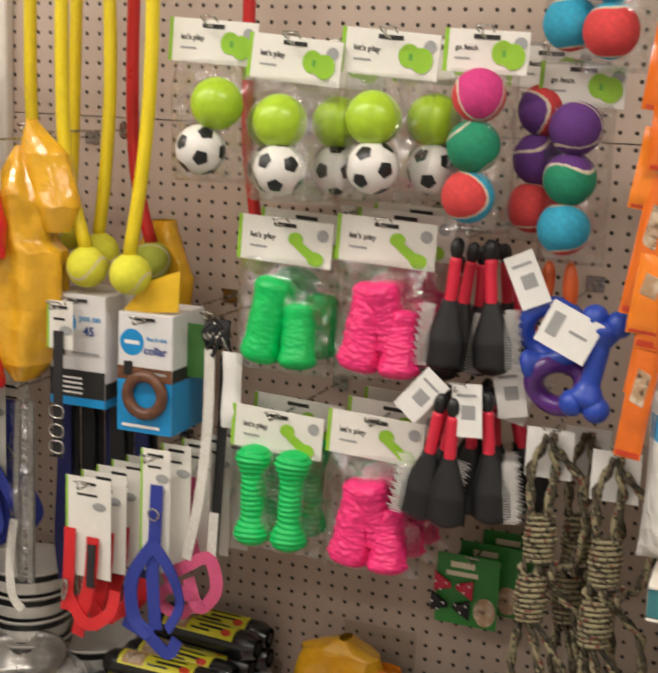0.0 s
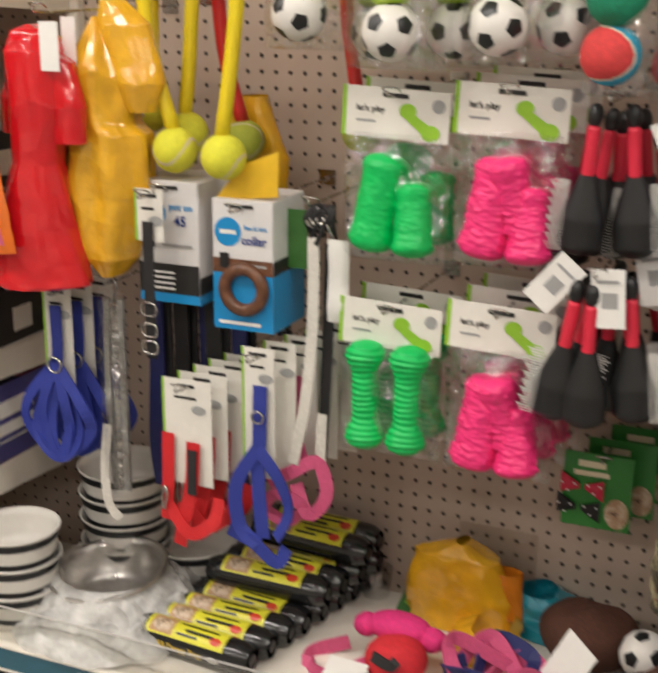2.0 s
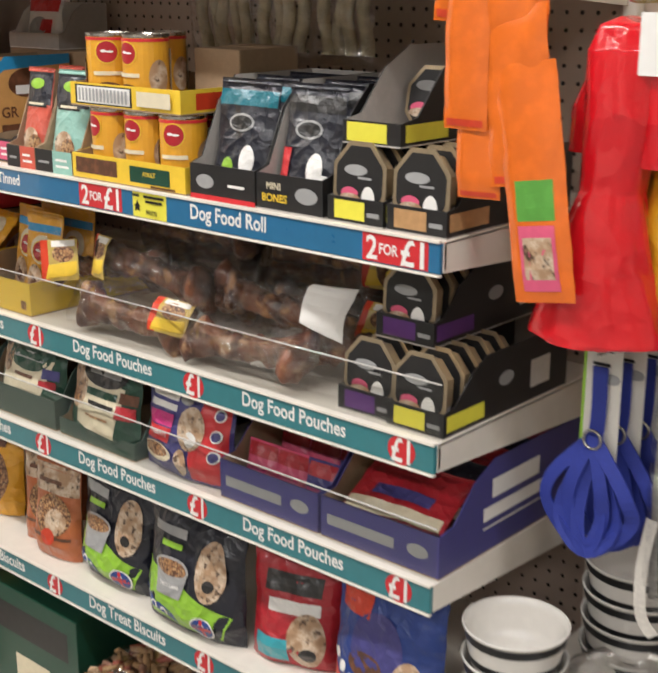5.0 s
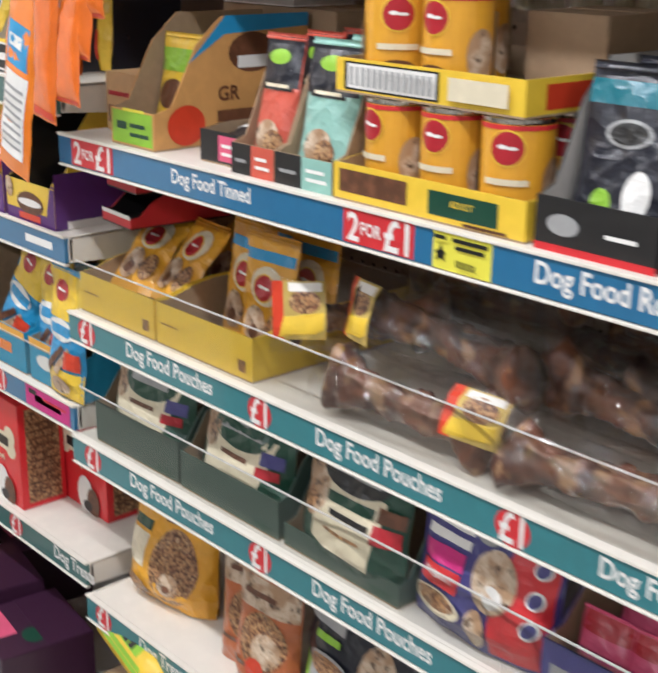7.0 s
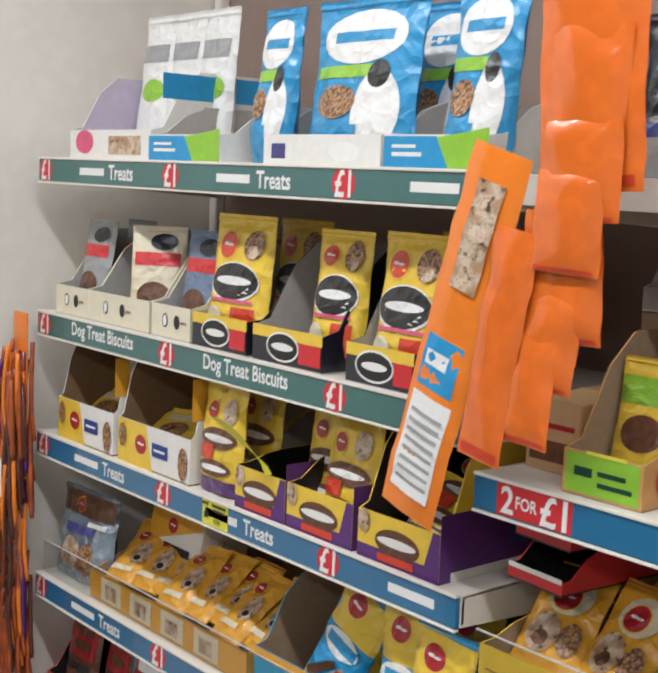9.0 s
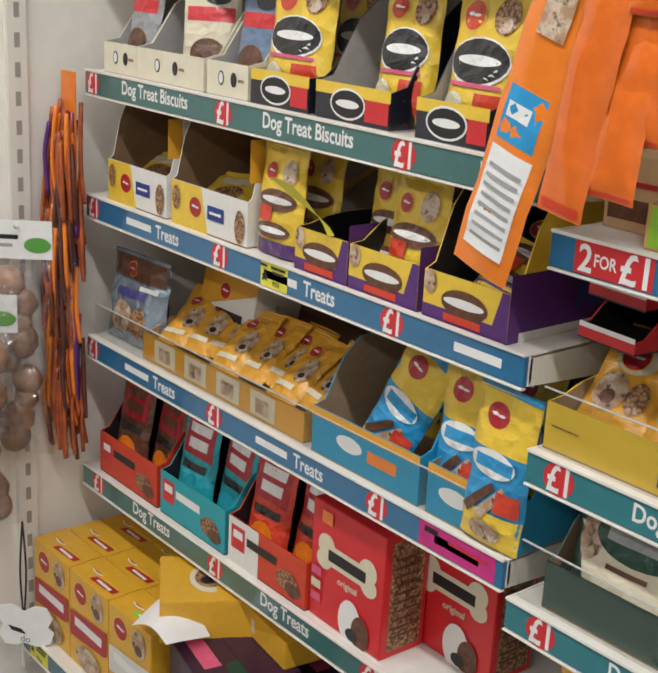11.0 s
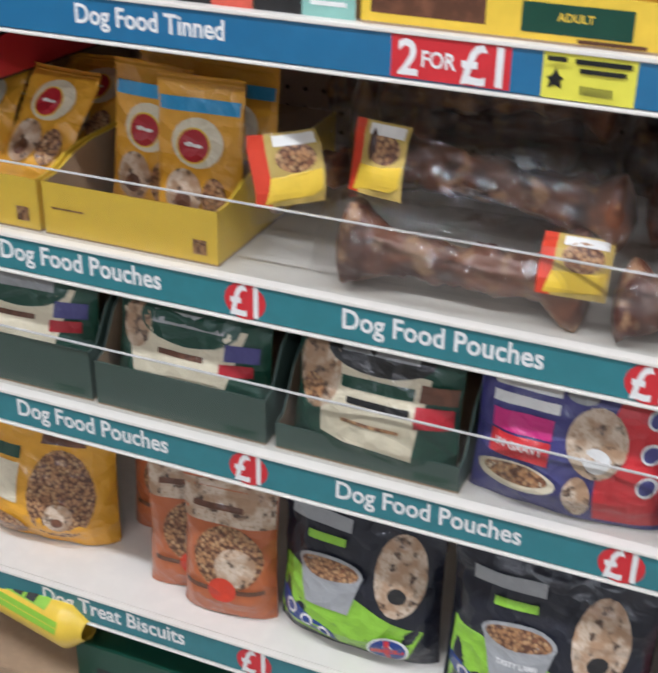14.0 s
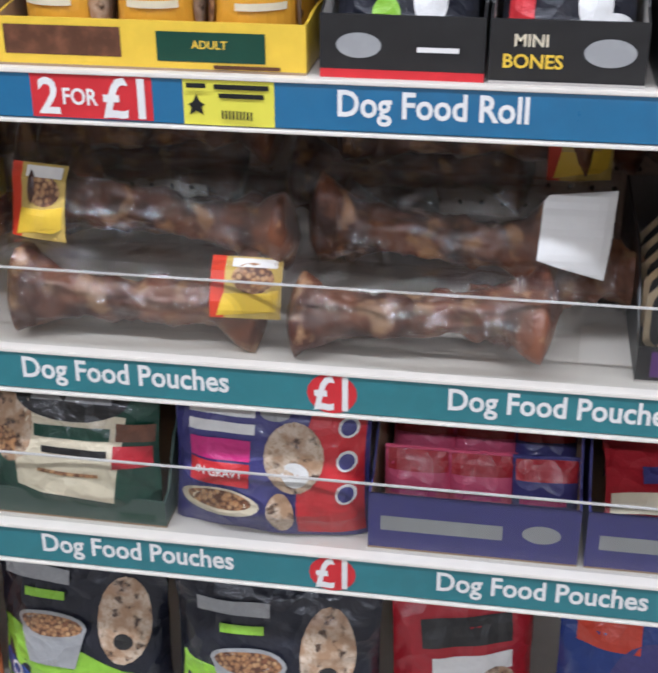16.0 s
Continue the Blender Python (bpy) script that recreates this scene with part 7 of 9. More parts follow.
# collar boxes
PALEB = paint("box_blue", (0.02, 0.26, 0.60), 0.35, 0.06)
for k, (x, z, w, h) in enumerate(((1.652, 1.096, 0.100, 0.178), (1.772, 1.068, 0.095, 0.188))):
    root = carton("collar_box", pose(x, -0.298, z), w, 0.105, h, paint("pale_box_card", (0.70, 0.68, 0.68), 0.4, 0.04), [("r", -w / 2, 0, w / 2, 0.014 if k == 0 else 0.083, PALEB), ("e", -w * 0.24, h - 0.046, 0.021, 0.021, PALEB), ("r", -w * 0.24 - 0.013, h - 0.049, -w * 0.24 + 0.013, h - 0.043, WHITE), ("r", -w / 2, 0.014 if k == 0 else 0.083, w / 2, 0.058 if k == 0 else 0.104, SOFTBLACK if k == 0 else BROWN), ("t", "flea & tick" if k else "pot on", w * 0.22, h - 0.038, w * 0.38, PALEB), ("t", "collar" if k else "45", w * 0.20, h - 0.056, w * 0.42 if k else w * 0.2, ROYAL), ("r", -w * 0.38, h - 0.098, -w * 0.22, h - 0.076, BLACK), ("r", -w * 0.1, h - 0.094, w * 0.4, h - 0.090, GREYP), ("r", -0.018, h - 0.011, 0.018, h - 0.006, SOFTBLACK)] + ([("r", -w / 2 + 0.008, 0.020 + 0.008 * i, w * 0.1, 0.023 + 0.008 * i, WHITE) for i in range(4)] if k == 0 else [("r", -w * 0.4, 0.008, w * 0.3, 0.013, WHITE)]), "white and blue flea collar box with a hang tab", "box", "collar boxes", side=[("r", 0.0, 0.0, 0.104, 0.014 if k == 0 else 0.083, PALEB), ("r", 0.0, 0.014 if k == 0 else 0.083, 0.104, 0.04 if k == 0 else 0.104, SOFTBLACK)])
    if k:
        tube("collar_ring", [(0.004 + 0.030 * math.cos(6.2832 * i / 12), -0.006, 0.062 + 0.030 * math.sin(6.2832 * i / 12)) for i in range(12)], 0.0095, BROWN, root, closed=True)
    hook(x, z + h - 0.012, -0.31)
root = thing("hang_tag", pose(1.775, -0.285, 1.262, 0, -12), "bright yellow pointed cardboard hang tag", "tag")
bm = bmesh.new()
face = bm.faces.new([bm.verts.new(p) for p in ((-0.055, 0, 0.0), (0.045, 0, -0.010), (0.060, 0, 0.052), (0.0, 0, 0.042))])
r = bmesh.ops.extrude_face_region(bm, geom=[face])
bmesh.ops.translate(bm, vec=(0, 0.002, 0), verts=[v for v in r["geom"] if isinstance(v, bmesh.types.BMVert)])
bmesh.ops.recalc_face_normals(bm, faces=bm.faces)
part("tag_board", bm, paint("tag_yellow", (0.78, 0.48, 0.01), 0.5, 0.08), root)


def strap(parent, pts, w, mat, name="strap", t=0.002, twist=0.0):
    """A flat webbing band through the given points."""
    n = 26
    P = [Vector(p) for p in pts]

    def at(s):
        f = s * (len(P) - 1)
        i = min(int(f), len(P) - 2)
        u = f - i
        p0, p1, p2, p3 = P[max(i - 1, 0)], P[i], P[i + 1], P[min(i + 2, len(P) - 1)]
        return 0.5 * (2 * p1 + (p2 - p0) * u + (2 * p0 - 5 * p1 + 4 * p2 - p3) * u * u + (3 * p1 - p0 - 3 * p2 + p3) * u ** 3)

    def fn(a, b):
        c = at(b)
        d = (at(min(1, b + 0.02)) - at(max(0, b - 0.02))).normalized()
        side = d.cross(Vector((math.sin(twist * b), -math.cos(twist * b), 0.15))).normalized()
        out = d.cross(side)
        k = 6.2832 * a + 0.785
        return tuple(c + side * (w / 2) * max(-1, min(1, 1.5 * math.cos(k))) + out * (t / 2) * max(-1, min(1, 1.5 * math.sin(k))))
    ob = grid_mesh(name, fn, 4, n, mat, parent, True)
    ob.data.polygons.foreach_set("use_smooth", [False] * len(ob.data.polygons))
    return ob


def web(name, r, g, b):
    return paint(name, (r, g, b), 0.6, 0.15, 200, 0.5, 500)


BLUEWEB, REDWEB, PINKWEB, BLACKWEB, WHITEWEB, NAVYWEB = web("blue_webbing", 0.025, 0.04, 0.30), web("red_webbing", 0.58, 0.012, 0.015), web("pink_webbing", 0.62, 0.09, 0.22), web("black_webbing", 0.015, 0.014, 0.016), web("white_webbing", 0.72, 0.68, 0.62), web("navy_webbing", 0.015, 0.02, 0.12)


def card_lead(x, y, z, w, h, label, group="", edge=LIME):
    root = thing("dog_lead", pose(x, y, z), label, "dog lead", group)
    bm = bmesh.new()
    boxed(bm, -w / 2, w / 2, -0.0008, 0.0008, -h, 0, 0, 0.0003)
    card = part("backing_card", bm, CARDW, root)
    prints("printed_card", [("r", -w / 2, -h, -w / 2 + 0.004, 0, edge), ("r", -w * 0.25, -0.030, w * 0.2, -0.026, SOFTBLACK), ("r", -0.014, -0.012, 0.014, -0.007, SOFTBLACK), ("e", w * 0.25, -0.045, 0.012, 0.007, GREYP)], flat(-0.0008), card)
    return root


# blue leads
for k in range(3):
    root = card_lead(1.462 + 0.014 * k, -0.315 + 0.035 * k, 1.105, 0.052, 0.16, "navy blue dog lead coiled on a white card", "blue leads")
    strap(root, [(0, -0.006, -0.03), (0.002, -0.008, -0.10), (-0.004, -0.010, -0.15)], 0.020, BLUEWEB)
    for j, s in enumerate((-1.0, -0.45, 0.35, 1.0)):
        strap(root, [(0.0, -0.012, -0.12), (0.052 * s, -0.014 - 0.003 * j, -0.18), (0.058 * s, -0.014, -0.225), (0.0, -0.018, -0.272), (-0.040 * s, -0.014, -0.225), (0.0, -0.01, -0.13)], 0.018, BLUEWEB, "lead_loop", 0.003, 0.6 * s)
    tube("lead_clip", [(0.012 * math.cos(6.2832 * i / 10), -0.016, -0.122 + 0.012 * math.sin(6.2832 * i / 10)) for i in range(10)], 0.002, STEEL, root, closed=True)
hook(1.470, 1.096, -0.32)
# chain lead and black leads
root = thing("dog_lead", pose(1.555, -0.30, 1.112), "steel chain dog lead in a clear sleeve", "dog lead")
for k in range(34):
    z = -0.03 - 0.0088 * k
    tube("chain_link", [(0.006 * math.cos(6.2832 * i / 8) * (1 if k % 2 else 0.3), 0.006 * math.cos(6.2832 * i / 8) * (0.3 if k % 2 else 1), z + 0.0065 * math.sin(6.2832 * i / 8)) for i in range(8)], 0.0018, STEEL, root, closed=True)
for s in (-1, 1):
    strap(root, [(0.012 * s, 0.0, -0.02), (0.014 * s, -0.004, -0.18), (0.010 * s, 0.0, -0.33)], 0.010, paint("silver_braid", (0.45, 0.44, 0.42), 0.3, 0.4, 120, metal=0.8), "braid", 0.006)
f = bulge(0.05, 0.34, 0.03, 4, False, 0.005)
grid_mesh("clear_sleeve", lambda a, b: ((a - 0.5) * 0.05, -0.008 - f((a - 0.5) * 0.05, b * 0.34), -0.345 + b * 0.34), 10, 30, FILM, root)
strap(root, [(-0.014, -0.012, -0.22), (-0.022, -0.014, -0.29), (-0.018, -0.014, -0.35), (0.0, -0.012, -0.375)], 0.016, WHITEWEB, "paper_tag", 0.001)
tube("wire_hook", [(0.0, 0.0, -0.02), (0.008, -0.004, 0.0), (0.0, -0.004, 0.012), (-0.008, 0.0, 0.004)], 0.002, STEEL, root)
hook(1.555, 1.118, -0.30)
for k in range(5):
    root = thing("dog_lead", pose(1.575 + 0.034 * k, -0.22 + 0.02 * (k % 3), 1.10), "dark webbing dog lead hanging behind others", "dog lead", "dark leads")
    strap(root, [(0, 0, 0), (0.006, -0.006, -0.12), (-0.004, 0.0, -0.26), (0.002, 0.004, -0.34 - 0.02 * (k % 2))], 0.026, BLACKWEB if k % 2 else NAVYWEB, "strap", 0.005)
    strap(root, [(0.012, 0.01, 0), (0.016, 0.006, -0.15), (0.010, 0.008, -0.30)], 0.022, BLACKWEB, "strap", 0.005)
    block("backing_card", -0.02, 0.02, 0.014, 0.0155, -0.12, 0.01, GREYCARD, root)
root = card_lead(1.642, -0.332, 1.268, 0.046, 0.075, "black nylon dog collar with a steel buckle on a white card")
strap(root, [(0, -0.005, -0.046), (0.001, -0.007, -0.14), (0, -0.006, -0.248)], 0.017, BLACKWEB)
for dz in (-0.165, -0.196, -0.222):
    tube("buckle", [(-0.010, -0.010, dz), (0.010, -0.010, dz), (0.010, -0.010, dz - 0.016), (-0.010, -0.010, dz - 0.016)], 0.0017, STEEL, root, closed=True)
hook(1.642, 1.258, -0.335)
# red collars on cards
for k in range(6):
    root = card_lead(1.690 + 0.012 * k, -0.325 + 0.026 * k, 0.990 + 0.003 * k, 0.082, 0.165, "red nylon dog lead with a black collar on a white card", "red leads")
    if k < 3:
        strap(root, [(-0.030, -0.006, -0.085), (-0.031, -0.008, -0.16), (-0.036, -0.008, -0.225)], 0.020, REDWEB)
        strap(root, [(0.012, -0.006, -0.095), (0.010, -0.010, -0.16), (-0.002, -0.012, -0.215), (-0.012, -0.012, -0.262)], 0.022, REDWEB)
        strap(root, [(0.012, -0.009, -0.105), (0.012, -0.013, -0.175)], 0.014, BLACKWEB, "collar", 0.004)
        strap(root, [(-0.03, -0.010, -0.20), (0.01, -0.02, -0.235), (0.045, -0.01, -0.215), (0.05, 0.0, -0.18)], 0.020, REDWEB, "lead_loop")
        tube("lead_clip", [(-0.034, -0.012, -0.17), (-0.030, -0.016, -0.185), (-0.036, -0.016, -0.205), (-0.040, -0.012, -0.185)], 0.0022, STEEL, root, closed=True)
hook(1.692, 0.980, -0.335)
# harnesses
for k in range(5):
    root = card_lead(1.795 + 0.020 * k, -0.300 + 0.030 * k, 1.045 + 0.003 * k, 0.052, 0.20, "white backing card with a small dog harness", "harnesses")
    if k in (0, 2):
        mat = BLUEWEB if k == 0 else PINKWEB
        if k == 0:
            strap(root, [(0.006, -0.006, -0.055), (0.006, -0.010, -0.13), (0.004, -0.012, -0.20), (0.012, -0.014, -0.29)], 0.022, mat)
            strap(root, [(0.004, -0.012, -0.15), (-0.030, -0.016, -0.21), (-0.026, -0.016, -0.275), (0.005, -0.018, -0.30)], 0.021, mat, "harness_loop", 0.003, 0.5)
            strap(root, [(0.004, -0.012, -0.15), (0.040, -0.018, -0.19), (0.055, -0.016, -0.24), (0.035, -0.018, -0.285)], 0.019, mat, "harness_loop", 0.003, -0.6)
            strap(root, [(-0.045, -0.014, -0.285), (0.0, -0.018, -0.300), (0.035, -0.016, -0.325), (0.05, -0.012, -0.30)], 0.020, mat, "harness_loop", 0.003)
            tube("ring", [(0.006 + 0.009 * math.cos(6.2832 * i / 10), -0.016, -0.100 + 0.009 * math.sin(6.2832 * i / 10)) for i in range(10)], 0.0016, STEEL, root, closed=True)
        else:
            strap(root, [(0.0, -0.006, -0.06), (-0.004, -0.010, -0.14), (0.02, -0.03, -0.19)], 0.018, mat)
            strap(root, [(-0.045, -0.02, -0.23), (0.0, -0.04, -0.20), (0.04, -0.03, -0.18), (0.055, -0.03, -0.23), (0.03, -0.04, -0.262), (0.005, -0.03, -0.22)], 0.020, mat, "harness_loop", 0.003, 0.8)
            strap(root, [(-0.05, -0.03, -0.27), (-0.02, -0.045, -0.235), (0.02, -0.04, -0.25), (-0.01, -0.03, -0.285), (-0.05, -0.03, -0.27)], 0.018, mat, "harness_loop", 0.003, 1.0)
hook(1.80, 1.035, -0.32)
# white straps under a black bundle
root = thing("dog_lead", pose(1.868, -0.25, 1.245), "white leather dog leads hanging from a dark bundle", "dog lead")
strap(root, [(-0.004, -0.01, -0.04), (-0.002, -0.016, -0.16), (-0.010, -0.024, -0.28), (-0.028, -0.03, -0.378)], 0.017, WHITEWEB, "strap", 0.003)
strap(root, [(0.018, 0.0, -0.05), (0.014, 0.0, -0.20), (0.010, -0.01, -0.37)], 0.016, BLACKWEB, "strap", 0.003)
strap(root, [(0.012, -0.014, -0.30), (0.010, -0.016, -0.374)], 0.016, WHITEWEB, "strap", 0.003)
for i in range(14):
    a = i * 1.7
    tube("black_clip", [(0.006 + 0.02 * math.cos(a), 0.012 * math.sin(a), -0.05 + 0.008 * (i % 5)), (0.006 + 0.022 * math.cos(a + 1), -0.012, -0.02 + 0.006 * (i % 4)), (0.006 + 0.018 * math.cos(a + 2.2), 0.0, 0.004)], 0.0035, BLACKWEB if i % 4 else STEEL, root)
block("green_card", -0.055, -0.018, 0.0, 0.0015, -0.09, -0.005, paint("leaf_card", (0.05, 0.16, 0.03), 0.45, 0.2), root)
f = bulge(0.04, 0.14, 0.01, 5, False, 0.004)
grid_mesh("paper_tag", lambda a, b: (0.035 + (a - 0.5) * 0.032, -0.012 - f((a - 0.5) * 0.04, b * 0.14), -0.16 + b * 0.12), 6, 12, WHITE, root)
hook(1.870, 1.255, -0.27)


# grooming brushes
BRUSHB = paint("black_handle", (0.007, 0.007, 0.008), 0.42, 0.2, coat=0.1)
REDGRIP = paint("red_grip", (0.62, 0.02, 0.05), 0.4, 0.08)
BRIST = paint("bristle_white", (0.65, 0.63, 0.60), 0.5, 0.1)


def brush(x, y, z, tilt, bristles, label="black grooming brush with a red grip"):
    root = thing("grooming_brush", pose(x, y, z, 0, tilt), label, "brush", "grooming brushes")
    lathe("grip", lambda b: (0.0085 * (1 if b < 0.9 else math.sqrt(max(0, 1 - ((b - 0.9) / 0.1) ** 2))), -0.062 + 0.062 * b), REDGRIP, root)
    lathe("handle_cap", lambda b: (0.010 * math.sin(math.pi * min(1, max(0.001, b))) ** 0.4, -0.004 + 0.03 * b), BRUSHB, root)
    lathe("brush_head", lambda b: (0.001 + (0.009 + 0.019 * min(1, (1 - b) * 1.8)) * math.sqrt(max(0.0, min(1, b * 8))), -0.165 + 0.105 * b), BRUSHB, root, squash=0.55)
    if bristles:
        bm = bmesh.new()
        for j in range(24):
            for i in range(3):
                boxed(bm, bristles * 0.020, bristles * (0.037 + 0.003 * ((j + i) % 3)), -0.012 + 0.008 * i, -0.0112 + 0.008 * i, -0.158 + 0.0037 * j, -0.1572 + 0.0037 * j)
        tagged(part("bristles", bm, BRIST, root), kind="stuff")
    return root


for x, y, z, t, br in ((2.250, -0.285, 1.385, 4, -1), (2.296, -0.275, 1.385, -5, 1), (2.272, -0.22, 1.37, 0, 1), (2.32, -0.20, 1.35, -8, 1), (2.23, -0.20, 1.35, 8, -1), (2.246, -0.31, 1.170, 9, -1), (2.268, -0.315, 1.168, 1, 0), (2.312, -0.30, 1.178, -6, 1), (2.295, -0.24, 1.17, -10, 1), (2.235, -0.23, 1.165, 14, -1), (2.335, -0.22, 1.17, -14, 0), *[(2.262 + 0.014 * (k % 3), -0.245 + 0.045 * k, 1.376 - 0.004 * k, 7 - 7 * (k % 3), 1 - 2 * (k % 2)) for k in range(4)], *[(2.258 + 0.018 * (k % 4), -0.27 + 0.045 * k, 1.165 - 0.004 * k, 10 - 8 * (k % 4), 1 - 2 * (k % 2)) for k in range(5)]):
    brush(x, y, z, t, br)
for x, y, z, ry in ((2.335, -0.285, 1.395, -25), (2.285, -0.318, 1.215, -4), (2.325, -0.26, 1.235, -12), (2.24, -0.30, 1.215, 40), (2.345, -0.23, 1.22, 12)):
    root = thing("price_tag", pose(x, y, z, 0, ry), "small white paper swing tag on a brush", "tag", "swing tags")
    block("paper", -0.021, 0.021, -0.0006, 0.0006, -0.075, 0, WHITE, root)
    prints("printed_panel", [("r", -0.008, -0.05, 0.012, -0.03, GREYP), ("r", -0.014, -0.018, 0.014, -0.014, GREYP)], flat(-0.0006), root)
hook(2.272, 1.415, -0.29)
hook(2.272, 1.205, -0.31)

# moulded toys, right of the brushes
BLUERUB = paint("blue_rubber", (0.02, 0.06, 0.42), 0.4, 0.1, coat=0.2)
PURPRUB = paint("purple_rubber", (0.09, 0.015, 0.20), 0.3, 0.1, coat=0.4)
ORRUB = paint("orange_rubber", (0.62, 0.11, 0.02), 0.4, 0.1)
root = thing("rubber_bone", pose(2.447, -0.335, 1.205, 0, 10), "royal blue rubber bone toy hanging by its tag", "dog toy")
lathe("bone", dumbbell(0.125, 0.024), BLUERUB, root, squash=0.8)
for s in (-1, 1):
    ball("bone_end", 0.018, (BLUERUB,), "plain", root, pose(0.016 * s, 0, 0.004))
    ball("bone_end", 0.018, (BLUERUB,), "plain", root, pose(0.016 * s, 0, 0.121))
root = thing("rubber_bone", pose(2.405, -0.30, 1.262, 0, 70), "royal blue rubber bone toy lying across", "dog toy")
lathe("bone", dumbbell(0.11, 0.022), BLUERUB, root, pose(0, 0, -0.055), squash=0.8)
root = thing("rubber_ring", pose(2.405, -0.295, 1.225), "shiny purple rubber ring toy", "dog toy")
tube("ring", [(0.034 * math.cos(6.2832 * i / 12), 0.008 * math.sin(12.566 * i / 12), 0.03 * math.sin(6.2832 * i / 12)) for i in range(12)], 0.014, PURPRUB, root, closed=True)
root = thing("rubber_ring", pose(2.385, -0.26, 1.29), "dark blue rubber ring toy", "dog toy")
tube("ring", [(0.036 * math.cos(6.2832 * i / 12), 0.008 * math.sin(12.566 * i / 12), 0.036 * math.sin(6.2832 * i / 12)) for i in range(12)], 0.013, BLUERUB, root, closed=True)
for k, dx in enumerate((0.0, 0.038)):
    root = thing("grooming_tool", pose(2.368 + dx, -0.25, 1.315, 0, 4 - 8 * k), "orange plastic grooming tool in a clear bag", "grooming tool", "orange tools")
    lathe("handle", lambda b: (0.011 * math.sin(math.pi * min(0.999, max(0.03, b))) ** 0.35, 0.07 * b), ORRUB, root)
    tube("ring", [(0.010 * math.cos(6.2832 * i / 10), 0, -0.016 + 0.014 * math.sin(6.2832 * i / 10)) for i in range(10)], 0.004, ORRUB, root, closed=True)
root = thing("price_tag", pose(2.435, -0.352, 1.335, 0, 24), "large white paper tag on the blue toys", "tag", "swing tags")
block("paper", -0.036, 0.036, -0.0006, 0.0006, -0.06, 0.0, WHITE, root)
prints("printed_panel", [("r", -0.028, -0.045, -0.012, -0.012, GREYP), ("r", 0.0, -0.03, 0.025, -0.026, GREYP)], flat(-0.0006), root)
hook(2.40, 1.325, -0.30)
# knotted ropes
def flecked(name, a, b, c):
    """Braided cord: short flecks of three yarn colours."""
    m, nodes, links, p = shader(name, 0.75)
    one = mixed(nodes, links, ramp(nodes, links, noise_of(nodes, links, 150.0, 1.0), 0.38, 0.46), a, b)
    links.new(mixed(nodes, links, ramp(nodes, links, noise_of(nodes, links, 110.0, 1.0), 0.62, 0.66), one, c), p.inputs["Base Color"])
    bp = nodes.new("ShaderNodeBump")
    bp.inputs["Strength"].default_value, bp.inputs["Distance"].default_value = 0.8, 0.002
    links.new(noise_of(nodes, links, 420.0, 2.0), bp.inputs["Height"])
    links.new(bp.outputs[0], p.inputs["Normal"])
    return m


ROPE = flecked("camo_cord", (0.026, 0.021, 0.013), (0.25, 0.215, 0.12), (0.16, 0.035, 0.025))
ROPE_D = flecked("dark_camo_cord", (0.016, 0.013, 0.009), (0.075, 0.060, 0.034), (0.22, 0.19, 0.11))


def twisted(parent, pts, r, turns):
    """A cord of two braids laid round one another."""
    P = [Vector(p) for p in pts]
    n = 10 * (len(P) - 1)
    for s, mat in enumerate((ROPE, ROPE_D)):
        out = []
        for i in range(n + 1):
            f = i / n * (len(P) - 1)
            k = min(int(f), len(P) - 2)
            c = P[k].lerp(P[k + 1], f - k)
            a = 6.2832 * (turns * i / n + s / 2)
            out.append((c.x + 0.5 * r * math.cos(a), c.y + 0.5 * r * math.sin(a), c.z))
        tube("strand", out, r * 0.62, mat, parent)


